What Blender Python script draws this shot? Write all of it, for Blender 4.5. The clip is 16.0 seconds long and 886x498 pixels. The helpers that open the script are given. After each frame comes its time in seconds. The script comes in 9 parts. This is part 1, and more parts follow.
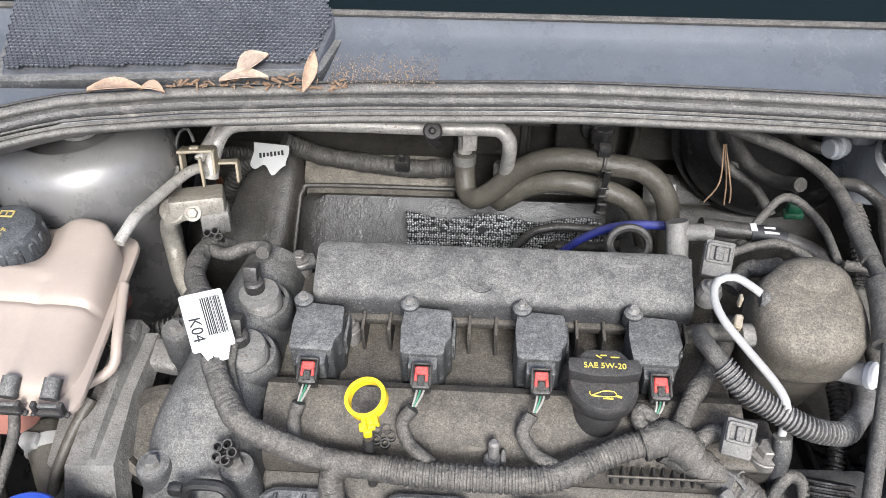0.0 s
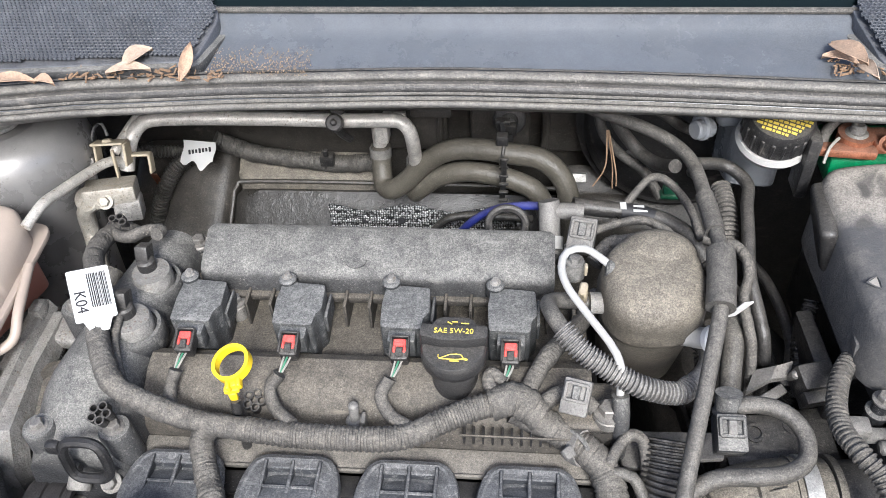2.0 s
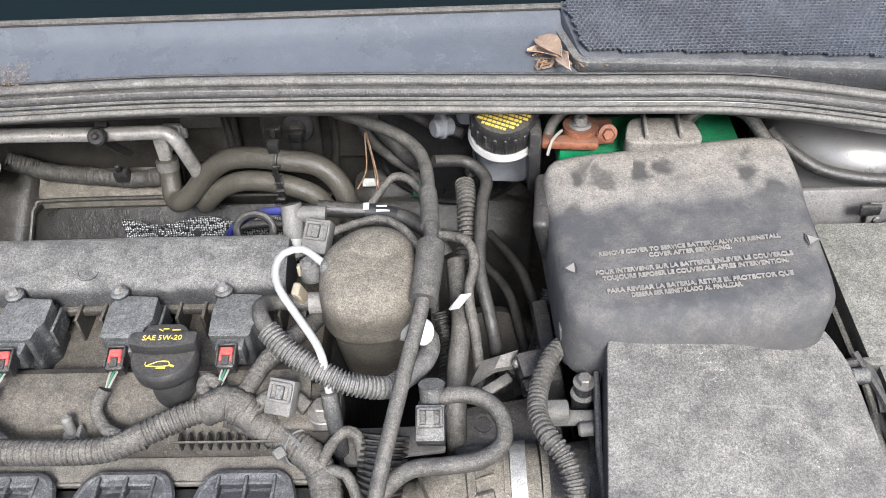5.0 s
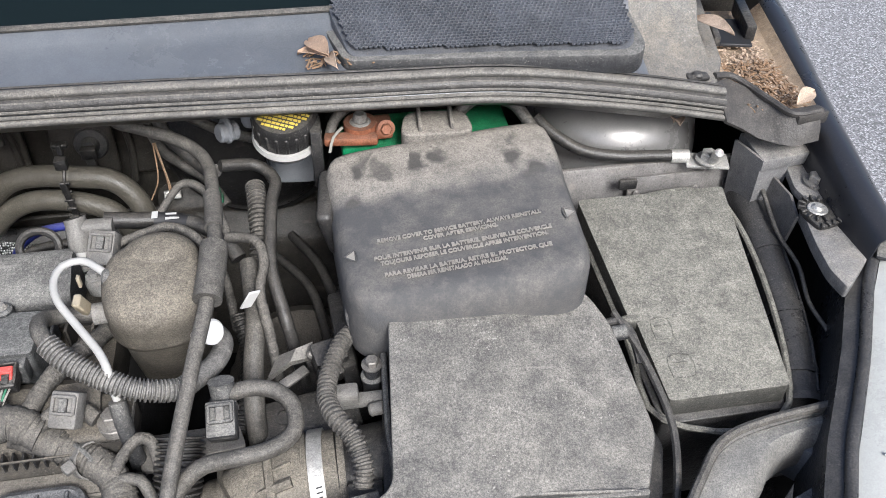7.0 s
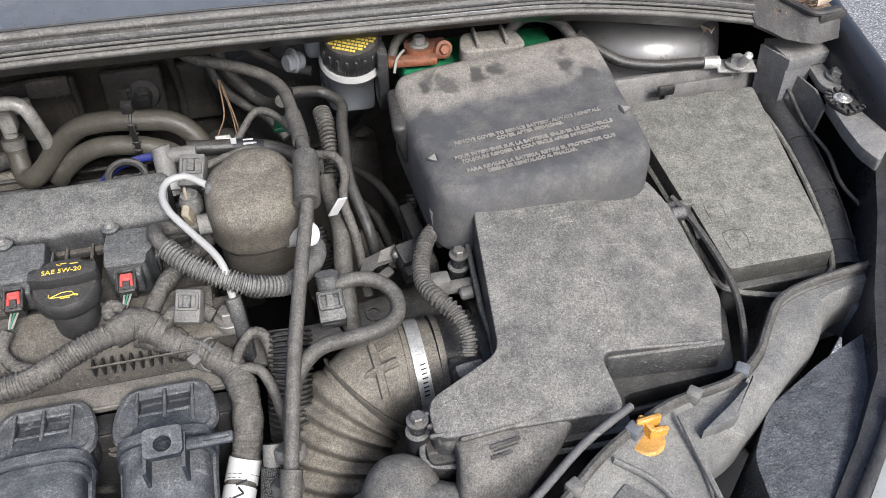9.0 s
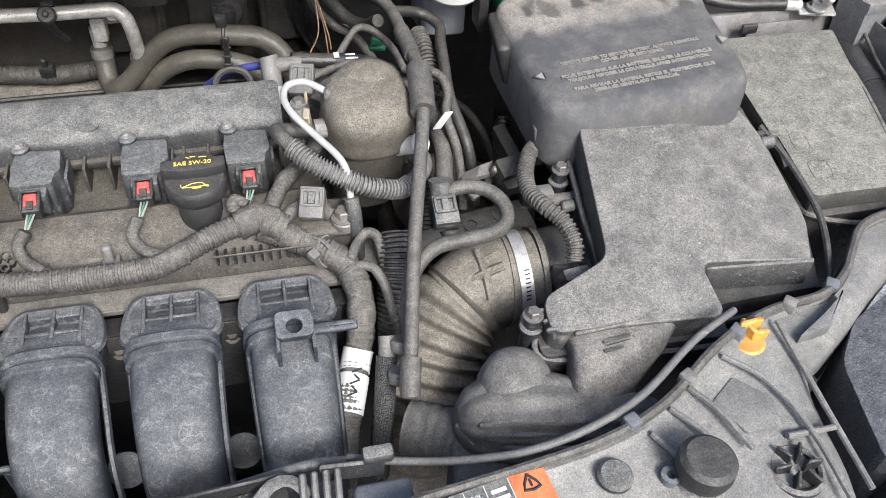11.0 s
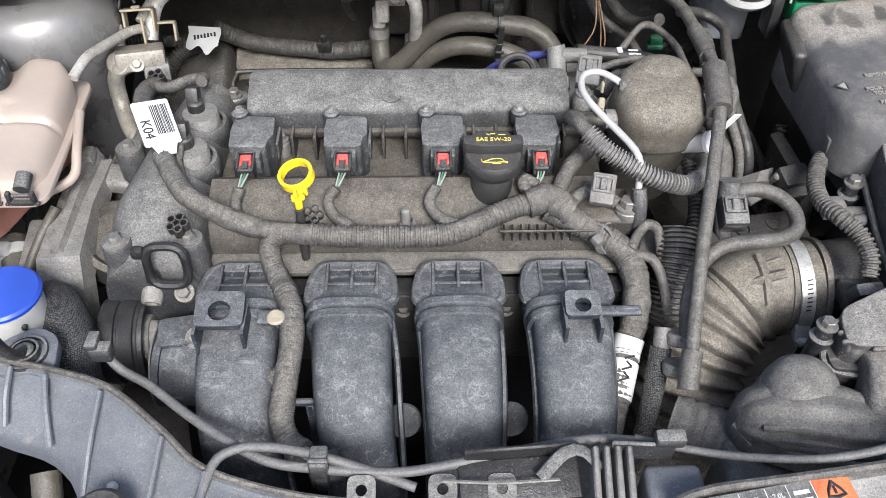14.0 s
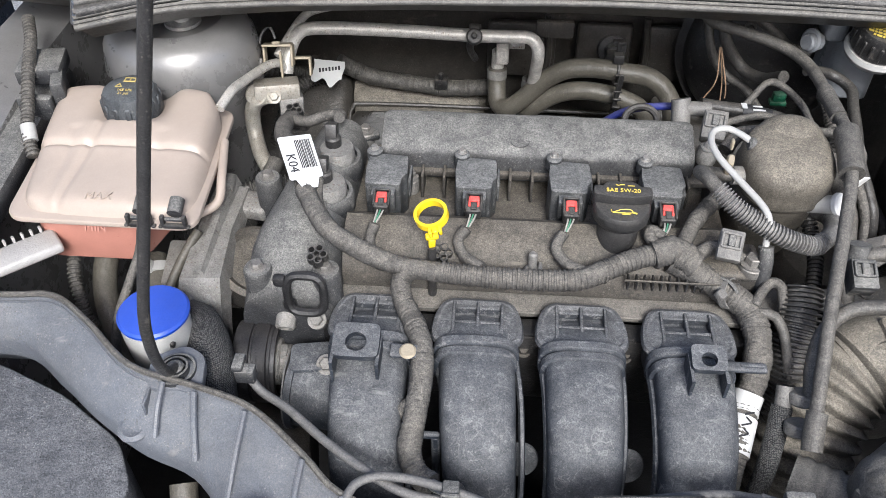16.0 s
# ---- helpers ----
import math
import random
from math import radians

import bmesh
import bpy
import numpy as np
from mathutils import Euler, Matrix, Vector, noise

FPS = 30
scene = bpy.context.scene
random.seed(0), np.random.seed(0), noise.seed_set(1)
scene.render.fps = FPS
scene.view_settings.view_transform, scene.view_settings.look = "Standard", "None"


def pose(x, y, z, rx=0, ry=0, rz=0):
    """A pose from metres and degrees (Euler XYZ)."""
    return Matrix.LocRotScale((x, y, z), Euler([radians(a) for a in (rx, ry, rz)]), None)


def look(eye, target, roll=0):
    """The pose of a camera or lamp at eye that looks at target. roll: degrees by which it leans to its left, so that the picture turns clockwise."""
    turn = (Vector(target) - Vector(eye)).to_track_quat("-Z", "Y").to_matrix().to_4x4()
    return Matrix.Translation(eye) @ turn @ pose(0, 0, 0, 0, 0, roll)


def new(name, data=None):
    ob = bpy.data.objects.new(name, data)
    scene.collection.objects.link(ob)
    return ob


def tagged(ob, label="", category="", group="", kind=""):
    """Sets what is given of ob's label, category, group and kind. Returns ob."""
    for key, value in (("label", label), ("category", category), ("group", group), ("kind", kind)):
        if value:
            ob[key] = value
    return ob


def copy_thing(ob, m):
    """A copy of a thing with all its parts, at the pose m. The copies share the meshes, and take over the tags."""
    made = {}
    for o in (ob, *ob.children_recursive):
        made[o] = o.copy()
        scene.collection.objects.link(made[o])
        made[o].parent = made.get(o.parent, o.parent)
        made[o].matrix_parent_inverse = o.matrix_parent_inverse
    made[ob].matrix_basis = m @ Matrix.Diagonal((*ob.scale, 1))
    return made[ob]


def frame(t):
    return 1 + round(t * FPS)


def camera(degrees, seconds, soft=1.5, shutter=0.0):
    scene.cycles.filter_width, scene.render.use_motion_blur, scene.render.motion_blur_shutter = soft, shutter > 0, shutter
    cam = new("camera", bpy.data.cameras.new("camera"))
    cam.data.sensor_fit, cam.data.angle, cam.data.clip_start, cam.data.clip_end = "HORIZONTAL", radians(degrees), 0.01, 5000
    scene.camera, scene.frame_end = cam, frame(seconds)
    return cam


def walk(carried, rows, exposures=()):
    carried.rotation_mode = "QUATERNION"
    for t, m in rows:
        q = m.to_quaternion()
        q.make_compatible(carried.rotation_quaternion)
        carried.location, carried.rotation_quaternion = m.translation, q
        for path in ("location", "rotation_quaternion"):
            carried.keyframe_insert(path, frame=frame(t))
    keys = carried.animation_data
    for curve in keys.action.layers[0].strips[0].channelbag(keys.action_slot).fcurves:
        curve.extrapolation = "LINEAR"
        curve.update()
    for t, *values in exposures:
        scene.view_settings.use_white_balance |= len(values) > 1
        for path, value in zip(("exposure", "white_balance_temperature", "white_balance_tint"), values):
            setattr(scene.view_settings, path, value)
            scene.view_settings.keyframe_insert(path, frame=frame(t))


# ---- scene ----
cam = camera(55.6, 16.0, 0.65)
PATH = [
    (0, (0.019, -0.477, 1.464), (-0.088, 0.914, 0.031), -0.9),
    (0.5, (0.061, -0.497, 1.467), (-0.062, 0.898, 0.039), -1.5),
    (1, (0.1, -0.514, 1.469), (-0.042, 0.889, 0.05), -2.1),
    (1.5, (0.136, -0.522, 1.467), (-0.025, 0.887, 0.057), -2.8),
    (2, (0.168, -0.526, 1.467), (-0.01, 0.89, 0.066), -3.5),
    (2.5, (0.202, -0.525, 1.467), (0.017, 0.893, 0.068), -4.1),
    (3, (0.236, -0.528, 1.465), (0.069, 0.897, 0.071), -3.9),
    (3.5, (0.272, -0.532, 1.46), (0.103, 0.899, 0.072), -4.1),
    (3.7, (0.293, -0.527, 1.459), (0.124, 0.897, 0.065), -4.4),
    (5.8, (0.404, -0.533, 1.45), (0.488, 0.92, 0.078), -0.1),
    (6, (0.411, -0.536, 1.453), (0.54, 0.915, 0.082), 0.8),
    (6.5, (0.426, -0.547, 1.456), (0.623, 0.898, 0.087), 1.3),
    (7, (0.443, -0.569, 1.456), (0.709, 0.874, 0.097), 1.2),
    (7.5, (0.431, -0.589, 1.455), (0.757, 0.844, 0.099), 0.6),
    (8, (0.394, -0.62, 1.447), (0.733, 0.809, 0.09), 0.2),
    (8.5, (0.358, -0.643, 1.442), (0.703, 0.779, 0.079), -0.0),
    (9, (0.32, -0.657, 1.439), (0.657, 0.755, 0.063), -0.3),
    (9.2, (0.305, -0.661, 1.439), (0.646, 0.741, 0.054), -0.1),
    (11.3, (0.176, -0.699, 1.421), (0.532, 0.648, -0.014), 4.2),
    (11.5, (0.168, -0.7, 1.416), (0.509, 0.652, -0.018), 4.3),
    (12, (0.139, -0.699, 1.413), (0.453, 0.65, -0.029), 4.7),
    (12.5, (0.109, -0.697, 1.41), (0.36, 0.667, -0.032), 3.7),
    (13, (0.086, -0.699, 1.412), (0.266, 0.678, -0.027), 2.9),
    (13.5, (0.07, -0.704, 1.419), (0.179, 0.681, -0.019), 1.6),
    (14, (0.052, -0.711, 1.424), (0.086, 0.687, -0.006), 0.4),
    (14.5, (0.032, -0.719, 1.425), (0.016, 0.687, 0.002), 0.2),
    (15, (0.012, -0.724, 1.43), (-0.044, 0.687, 0.013), 0.7),
    (15.5, (-0.009, -0.719, 1.441), (-0.096, 0.7, 0.035), 0.2),
    (16, (-0.017, -0.718, 1.456), (-0.12, 0.714, 0.063), -0.0),
]
walk(cam, [(t, look(eye, target, roll)) for t, eye, target, roll in PATH], [(0, 0.98, 5830, 9), (3.5, 1.14, 5800, 9), (6, 1.04, 5860, 9), (7, 0.80, 5880, 9), (8, 0.66, 5880, 9), (9, 0.68, 5880, 9), (11.5, 0.96, 5870, 9), (13.5, 0.92, 5830, 9), (15, 0.89, 5810, 9), (16, 0.78, 5820, 9)])

# ---- daylight ----
world = bpy.data.worlds.new("daylight")
scene.world = world
world.use_nodes = True
wn = world.node_tree.nodes
sky = wn.new("ShaderNodeTexSky")
sky.sky_type = 'NISHITA'
sky.sun_disc = False
sky.dust_density, sky.air_density = 5.0, 0.8
SUN_EL, SUN_AZ = 43.0, 168.0          # degrees above the horizon; compass turn from +y over +x
sky.sun_elevation = radians(SUN_EL)
sky.sun_rotation = radians(SUN_AZ)
world.node_tree.links.new(sky.outputs["Color"], wn["Background"].inputs["Color"])
wn["Background"].inputs["Strength"].default_value = 0.12
sun_data = bpy.data.lights.new("sun", 'SUN')
sun_data.energy, sun_data.angle, sun_data.color = 2.7, radians(18.0), (1.0, 0.95, 0.88)
sun = new("sun", sun_data)
sun_dir = Vector((math.sin(radians(SUN_AZ)) * math.cos(radians(SUN_EL)), math.cos(radians(SUN_AZ)) * math.cos(radians(SUN_EL)), math.sin(radians(SUN_EL))))
sun.matrix_world = look(sun_dir * 5, (0, 0, 0))

# ---- materials ----
def ramp(nt, src, a, b):
    n = nt.nodes.new("ShaderNodeMapRange")
    n.inputs[1].default_value, n.inputs[2].default_value = a, b
    nt.links.new(src, n.inputs[0])
    return n.outputs[0]


def mixc(nt, fac, a, b):
    n = nt.nodes.new("ShaderNodeMix")
    n.data_type = 'RGBA'
    for sock, v in ((n.inputs[0], fac), (n.inputs[6], a), (n.inputs[7], b)):
        if isinstance(v, bpy.types.NodeSocket):
            nt.links.new(v, sock)
        elif isinstance(v, tuple):
            sock.default_value = (*v, 1)
        else:
            sock.default_value = v
    return n.outputs[2]


def noise_out(nt, co, scale, detail=4.0, rough=0.6):
    n = nt.nodes.new("ShaderNodeTexNoise")
    n.inputs["Scale"].default_value, n.inputs["Detail"].default_value, n.inputs["Roughness"].default_value = scale, detail, rough
    nt.links.new(co, n.inputs["Vector"])
    return n.outputs[0]


def mult(nt, a, b):
    n = nt.nodes.new("ShaderNodeMath")
    n.operation = 'MULTIPLY'
    for sock, v in ((n.inputs[0], a), (n.inputs[1], b)):
        if isinstance(v, bpy.types.NodeSocket):
            nt.links.new(v, sock)
        else:
            sock.default_value = v
    return n.outputs[0]


DUST = (0.21, 0.193, 0.165)


def remap(nt, src, a, b, lo, hi):
    n = nt.nodes.new("ShaderNodeMapRange")
    for k, v in ((1, a), (2, b), (3, lo), (4, hi)):
        n.inputs[k].default_value = v
    nt.links.new(src, n.inputs[0])
    return n.outputs[0]


def surface(name, base, rough=0.6, metal=0.0, dust=0.45, dust_col=DUST, scale=28.0, grain=480.0, bump=0.42, specks=0.25, coat=0.0, top_dust_light=0.86, vary=1.0, rings=0.0, pits=0.0):
    """A used surface: base colour, settled dust in ragged patches that lies thicker on what faces up (which also paints
    in light from above), wiped marks, pale specks, dried drops and fine relief.
    """
    m = bpy.data.materials.new(name)
    m.use_nodes = True
    nt = m.node_tree
    p = nt.nodes["Principled BSDF"]
    co = nt.nodes.new("ShaderNodeNewGeometry")
    pos = co.outputs["Position"]
    big = noise_out(nt, pos, scale, 9, 0.68)
    fine = noise_out(nt, pos, grain, 3, 0.6)
    dark = tuple(c * (1 - 0.3 * vary) for c in base)
    light = tuple(min(1, c * (1 + 0.3 * vary) + 0.003 * vary) for c in base)
    col = mixc(nt, ramp(nt, big, 0.3, 0.7), dark, light)
    rough_out = remap(nt, big, 0.25, 0.75, max(0.03, rough - 0.12), min(1, rough + 0.12))
    if dust > 0:
        sep = nt.nodes.new("ShaderNodeSeparateXYZ")
        nt.links.new(co.outputs["Normal"], sep.inputs[0])
        # paler tops, darker sides: settled dust and painted light from above together
        up = remap(nt, sep.outputs[2], 0.0, 0.85, 1 - top_dust_light, 1.0)
        patch = remap(nt, noise_out(nt, pos, scale * 1.7 + 9, 12, 0.80), 0.38, 0.62, 1 - 0.46 * min(1, vary), 1.18)
        crumbs = remap(nt, noise_out(nt, pos, 380.0, 6, 0.8), 0.38, 0.62, 1 - 0.42 * min(1, vary), 1.18)
        amount = mult(nt, mult(nt, mult(nt, patch, dust), up), crumbs)
        col = mixc(nt, amount, col, dust_col)
        rough_out = mixc_value(nt, amount, rough_out, min(0.95, rough + 0.32))
    soil = mult(nt, remap(nt, noise_out(nt, pos, 80.0, 6, 0.7), 0.36, 0.64, 1 - 0.15 * vary, 1 + 0.12 * vary), remap(nt, noise_out(nt, pos, 760.0, 3, 0.7), 0.34, 0.66, 1 - 0.24 * min(1, vary), 1 + 0.24 * min(1, vary)))
    tone = nt.nodes.new("ShaderNodeVectorMath")
    tone.operation = 'SCALE'
    nt.links.new(col, tone.inputs[0])
    nt.links.new(soil, tone.inputs["Scale"])
    col = tone.outputs[0]
    if specks > 0:
        vor = nt.nodes.new("ShaderNodeTexVoronoi")
        vor.inputs["Scale"].default_value = 190.0
        nt.links.new(pos, vor.inputs["Vector"])
        rnd = nt.nodes.new("ShaderNodeSeparateColor")
        nt.links.new(vor.outputs["Color"], rnd.inputs[0])
        size = remap(nt, rnd.outputs[0], 0.55, 1.0, -0.05, 0.26)
        sub = nt.nodes.new("ShaderNodeMath")
        sub.operation = 'SUBTRACT'
        nt.links.new(size, sub.inputs[0])
        nt.links.new(vor.outputs["Distance"], sub.inputs[1])
        where = ramp(nt, noise_out(nt, pos, 26.0, 5, 0.6), 0.44, 0.60)
        col = mixc(nt, mult(nt, mult(nt, ramp(nt, sub.outputs[0], 0.0, 0.05), where), min(1, specks * 0.7)), col, (0.42, 0.395, 0.35))
        flake = remap(nt, noise_out(nt, pos, 520.0, 2, 0.5), 0.63, 0.68, 0.0, min(1, specks * 0.6))
        col = mixc(nt, mult(nt, flake, where), col, (0.44, 0.42, 0.38))
    if dust > 0.3:
        vd = nt.nodes.new("ShaderNodeTexVoronoi")
        vd.inputs["Scale"].default_value = 330.0
        nt.links.new(pos, vd.inputs["Vector"])
        rd = nt.nodes.new("ShaderNodeSeparateColor")
        nt.links.new(vd.outputs["Color"], rd.inputs[0])
        few = ramp(nt, noise_out(nt, pos, 33.0, 4, 0.6), 0.42, 0.62)
        col = mixc(nt, mult(nt, mult(nt, mult(nt, ramp(nt, vd.outputs["Distance"], 0.40, 0.24), ramp(nt, rd.outputs[0], 0.66, 0.70)), few), 0.55), col, tuple(c * 0.25 for c in dust_col))
        col = mixc(nt, mult(nt, mult(nt, mult(nt, ramp(nt, vd.outputs["Distance"], 0.34, 0.20), ramp(nt, rd.outputs[0], 0.26, 0.22)), few), 0.25), col, tuple(min(1, c * 1.45) for c in dust_col))
        st = nt.nodes.new("ShaderNodeMapping")
        st.inputs["Scale"].default_value = (28, 150, 60)
        st.inputs["Rotation"].default_value = (0.3, 0.2, 0.7)
        nt.links.new(pos, st.inputs["Vector"])
        streak = mult(nt, remap(nt, noise_out(nt, st.outputs[0], 1.0, 3, 0.55), 0.60, 0.72, 0.0, 0.5), ramp(nt, noise_out(nt, pos, 17.0, 4, 0.6), 0.50, 0.62))
        col = mixc(nt, streak, col, tuple(c * 1.25 for c in dust_col))
    if rings > 0:
        wob = nt.nodes.new("ShaderNodeVectorMath")
        wob.operation = 'MULTIPLY_ADD'
        nz = nt.nodes.new("ShaderNodeTexNoise")
        nz.inputs["Scale"].default_value = 120.0
        nt.links.new(pos, nz.inputs["Vector"])
        nt.links.new(nz.outputs["Color"], wob.inputs[0])
        wob.inputs[1].default_value = (0.016, 0.016, 0.016)
        nt.links.new(pos, wob.inputs[2])
        vr = nt.nodes.new("ShaderNodeTexVoronoi")
        vr.inputs["Scale"].default_value = 75.0
        nt.links.new(wob.outputs[0], vr.inputs["Vector"])
        line = mult(nt, ramp(nt, vr.outputs["Distance"], 0.36, 0.42), ramp(nt, vr.outputs["Distance"], 0.50, 0.44))
        col = mixc(nt, mult(nt, mult(nt, line, ramp(nt, big, 0.46, 0.58)), rings), col, (0.42, 0.41, 0.39))
    if pits > 0:
        vp = nt.nodes.new("ShaderNodeTexVoronoi")
        vp.inputs["Scale"].default_value = 260.0
        nt.links.new(pos, vp.inputs["Vector"])
        pick = nt.nodes.new("ShaderNodeSeparateColor")
        nt.links.new(vp.outputs["Color"], pick.inputs[0])
        spot = mult(nt, ramp(nt, vp.outputs["Distance"], 0.34, 0.22), ramp(nt, pick.outputs[1], 0.50, 0.62))
        col = mixc(nt, mult(nt, mult(nt, spot, ramp(nt, noise_out(nt, pos, 34.0, 4, 0.6), 0.44, 0.56)), pits), col, (0.16, 0.115, 0.075))
    if coat:
        p.inputs["Coat Weight"].default_value = coat
        p.inputs["Coat Roughness"].default_value = 0.08
    nt.links.new(col, p.inputs["Base Color"])
    p.inputs["Metallic"].default_value = metal
    p.inputs["Specular IOR Level"].default_value = 0.5 - 0.3 * min(1, dust)
    nt.links.new(rough_out, p.inputs["Roughness"])
    if bump > 0:
        b = nt.nodes.new("ShaderNodeBump")
        b.inputs["Strength"].default_value, b.inputs["Distance"].default_value = bump, 0.0012
        nt.links.new(fine, b.inputs["Height"])
        b2 = nt.nodes.new("ShaderNodeBump")
        b2.inputs["Strength"].default_value, b2.inputs["Distance"].default_value = bump * 0.8, 0.004
        nt.links.new(noise_out(nt, pos, 70.0, 5, 0.6), b2.inputs["Height"])
        nt.links.new(b2.outputs[0], b.inputs["Normal"])
        nt.links.new(b.outputs[0], p.inputs["Normal"])
    return m


def mixc_value(nt, fac, a, b):
    n = nt.nodes.new("ShaderNodeMix")
    nt.links.new(fac, n.inputs[0])
    nt.links.new(a, n.inputs[2])
    n.inputs[3].default_value = b
    return n.outputs[0]


def plain(name, base, rough=0.5, metal=0.0, trans=0.0):
    m = bpy.data.materials.new(name)
    m.use_nodes = True
    p = m.node_tree.nodes["Principled BSDF"]
    p.inputs["Base Color"].default_value = (*base, 1)
    p.inputs["Roughness"].default_value = rough
    p.inputs["Metallic"].default_value = metal
    p.inputs["Transmission Weight"].default_value = trans
    return m


M_BLACK = surface("black_plastic", (0.014, 0.014, 0.015), 0.34, dust=0.32, specks=0.2)
M_GREY = surface("dusty_grey_plastic", (0.024, 0.025, 0.028), 0.40, dust=0.78, specks=0.45, top_dust_light=0.94, dust_col=(0.222, 0.215, 0.195))
M_BOX = surface("airbox_plastic", (0.022, 0.023, 0.026), 0.36, dust=0.68, specks=0.9, scale=11, dust_col=(0.28, 0.264, 0.232), vary=1.0, rings=0.04, bump=0.4)
M_BATT = surface("battery_cover_plastic", (0.030, 0.030, 0.031), 0.48, dust=0.92, specks=0.3, scale=14, dust_col=(0.285, 0.26, 0.225), top_dust_light=0.5, vary=0.7)
M_FUSE = surface("fuse_lid_plastic", (0.030, 0.030, 0.028), 0.55, dust=0.84, specks=0.5, scale=22, dust_col=(0.245, 0.235, 0.20))
M_CAM = surface("cam_cover_plastic", (0.024, 0.023, 0.022), 0.5, dust=0.66, dust_col=(0.185, 0.163, 0.130), top_dust_light=0.80)
M_PUMP = surface("pump_cover_rubber", (0.040, 0.037, 0.032), 0.48, dust=0.85, specks=0.2, dust_col=(0.205, 0.182, 0.145), top_dust_light=0.55, scale=16)
M_DUCTR = surface("dusty_intake_rubber", (0.050, 0.047, 0.042), 0.45, dust=0.80, specks=0.2, dust_col=(0.265, 0.237, 0.19), top_dust_light=0.6, scale=16)
M_COIL = surface("coil_plastic", (0.022, 0.024, 0.026), 0.38, dust=0.78, specks=0.4, scale=45, dust_col=(0.215, 0.212, 0.20), rings=0.2)
M_MANI = surface("manifold_plastic", (0.022, 0.027, 0.036), 0.56, dust=0.40, specks=0.3, scale=30, dust_col=(0.25, 0.245, 0.235), top_dust_light=0.98, vary=1.1, rings=0.22, bump=0.22)
M_RUB = surface("rubber_hose", (0.026, 0.026, 0.026), 0.40, dust=0.56, specks=0.2, top_dust_light=0.5, scale=40)
M_CABLE = surface("grey_cable_sheath", (0.060, 0.062, 0.066), 0.42, dust=0.40, specks=0.15, dust_col=(0.24, 0.225, 0.20), top_dust_light=0.5, vary=0.6)
M_HEAT = surface("heater_hose_rubber", (0.040, 0.038, 0.031), 0.30, dust=0.40, specks=0.15, dust_col=(0.18, 0.162, 0.13), top_dust_light=0.3, vary=0.5)
M_TAPE = surface("harness_tape", (0.038, 0.037, 0.036), 0.6, dust=0.56, specks=0.15, scale=40, dust_col=(0.235, 0.215, 0.182), top_dust_light=0.75, grain=300.0, bump=1.0)
M_DUCT = surface("front_panel_plastic", (0.074, 0.086, 0.108), 0.36, dust=0.32, specks=0.5, scale=9, dust_col=(0.275, 0.26, 0.235), top_dust_light=0.5, vary=0.6, bump=0.15)
M_SEAL = surface("seal_rubber", (0.040, 0.040, 0.039), 0.38, dust=0.56, specks=0.25, dust_col=(0.29, 0.268, 0.23), top_dust_light=0.8, scale=16)
M_SEALB = surface("dark_seal_rubber", (0.024, 0.023, 0.023), 0.5, dust=0.22, specks=0.2, dust_col=(0.22, 0.195, 0.16), top_dust_light=0.6)
M_COWL = surface("cowl_plastic", (0.078, 0.090, 0.108), 0.24, dust=0.14, specks=0.06, scale=7, dust_col=(0.27, 0.25, 0.215), vary=0.4, bump=0.08)
M_COWLD = surface("sandy_cowl_plastic", (0.080, 0.085, 0.09), 0.5, dust=0.5, specks=0.5, scale=16, dust_col=(0.30, 0.26, 0.20), vary=1.0, bump=0.2)
M_CORR = surface("corrugated_plastic", (0.05, 0.05, 0.05), 0.33, dust=0.6, specks=0.2, dust_col=(0.30, 0.285, 0.26), top_dust_light=0.4)
M_PAINT = surface("grey_body_paint", (0.21, 0.205, 0.20), 0.28, metal=0.3, dust=0.16, specks=0.1, bump=0.02, coat=0.4, vary=0.3)
M_NAVY = surface("dark_body_paint", (0.008, 0.009, 0.013), 0.3, metal=0.0, dust=0.06, specks=0.05, bump=0.02, coat=0.25, vary=0.3)
M_FIRE = surface("firewall_mat", (0.020, 0.020, 0.019), 0.30, dust=0.36, dust_col=(0.15, 0.13, 0.105), specks=0.25, top_dust_light=0.3)
M_ALU = surface("oxidised_aluminium", (0.50, 0.48, 0.44), 0.36, metal=0.25, dust=0.24, specks=0.0, scale=70, dust_col=(0.26, 0.215, 0.155), pits=0.8, bump=0.25)
M_CAST = surface("cast_aluminium", (0.25, 0.243, 0.228), 0.5, metal=0.25, dust=0.55, specks=0.5, scale=50, bump=0.8, pits=0.5)
M_VALVE = surface("corroded_valve_metal", (0.30, 0.285, 0.25), 0.42, metal=0.3, dust=0.40, specks=0.0, scale=60, dust_col=(0.24, 0.195, 0.135), pits=0.7, bump=0.4)
M_STEEL = surface("zinc_steel", (0.55, 0.54, 0.51), 0.36, metal=0.5, dust=0.28, specks=0.0, dust_col=(0.2, 0.18, 0.15))
# near-black for what lies deep in the bay: its shade is in the colour
M_BAYSHADE = surface("deep_bay_shade", (0.007, 0.007, 0.008), 0.6, dust=0.15, specks=0.0, dust_col=(0.07, 0.062, 0.052))
M_RES = surface("milky_tank_plastic", (0.39, 0.33, 0.28), 0.34, dust=0.22, specks=0.12, scale=10, grain=300, bump=0.05, dust_col=(0.30, 0.225, 0.17), vary=0.14)
M_PINK = surface("coolant_tank_plastic", (0.42, 0.19, 0.145), 0.35, dust=0.15, specks=0.0, bump=0.03, vary=0.2)
M_WHITE = surface("white_plastic", (0.43, 0.425, 0.405), 0.35, dust=0.25, specks=0.0, bump=0.05, vary=0.25)
M_LABEL = surface("paper_label", (0.60, 0.60, 0.585), 0.45, dust=0.08, specks=0.0, bump=0.03, vary=0.1)
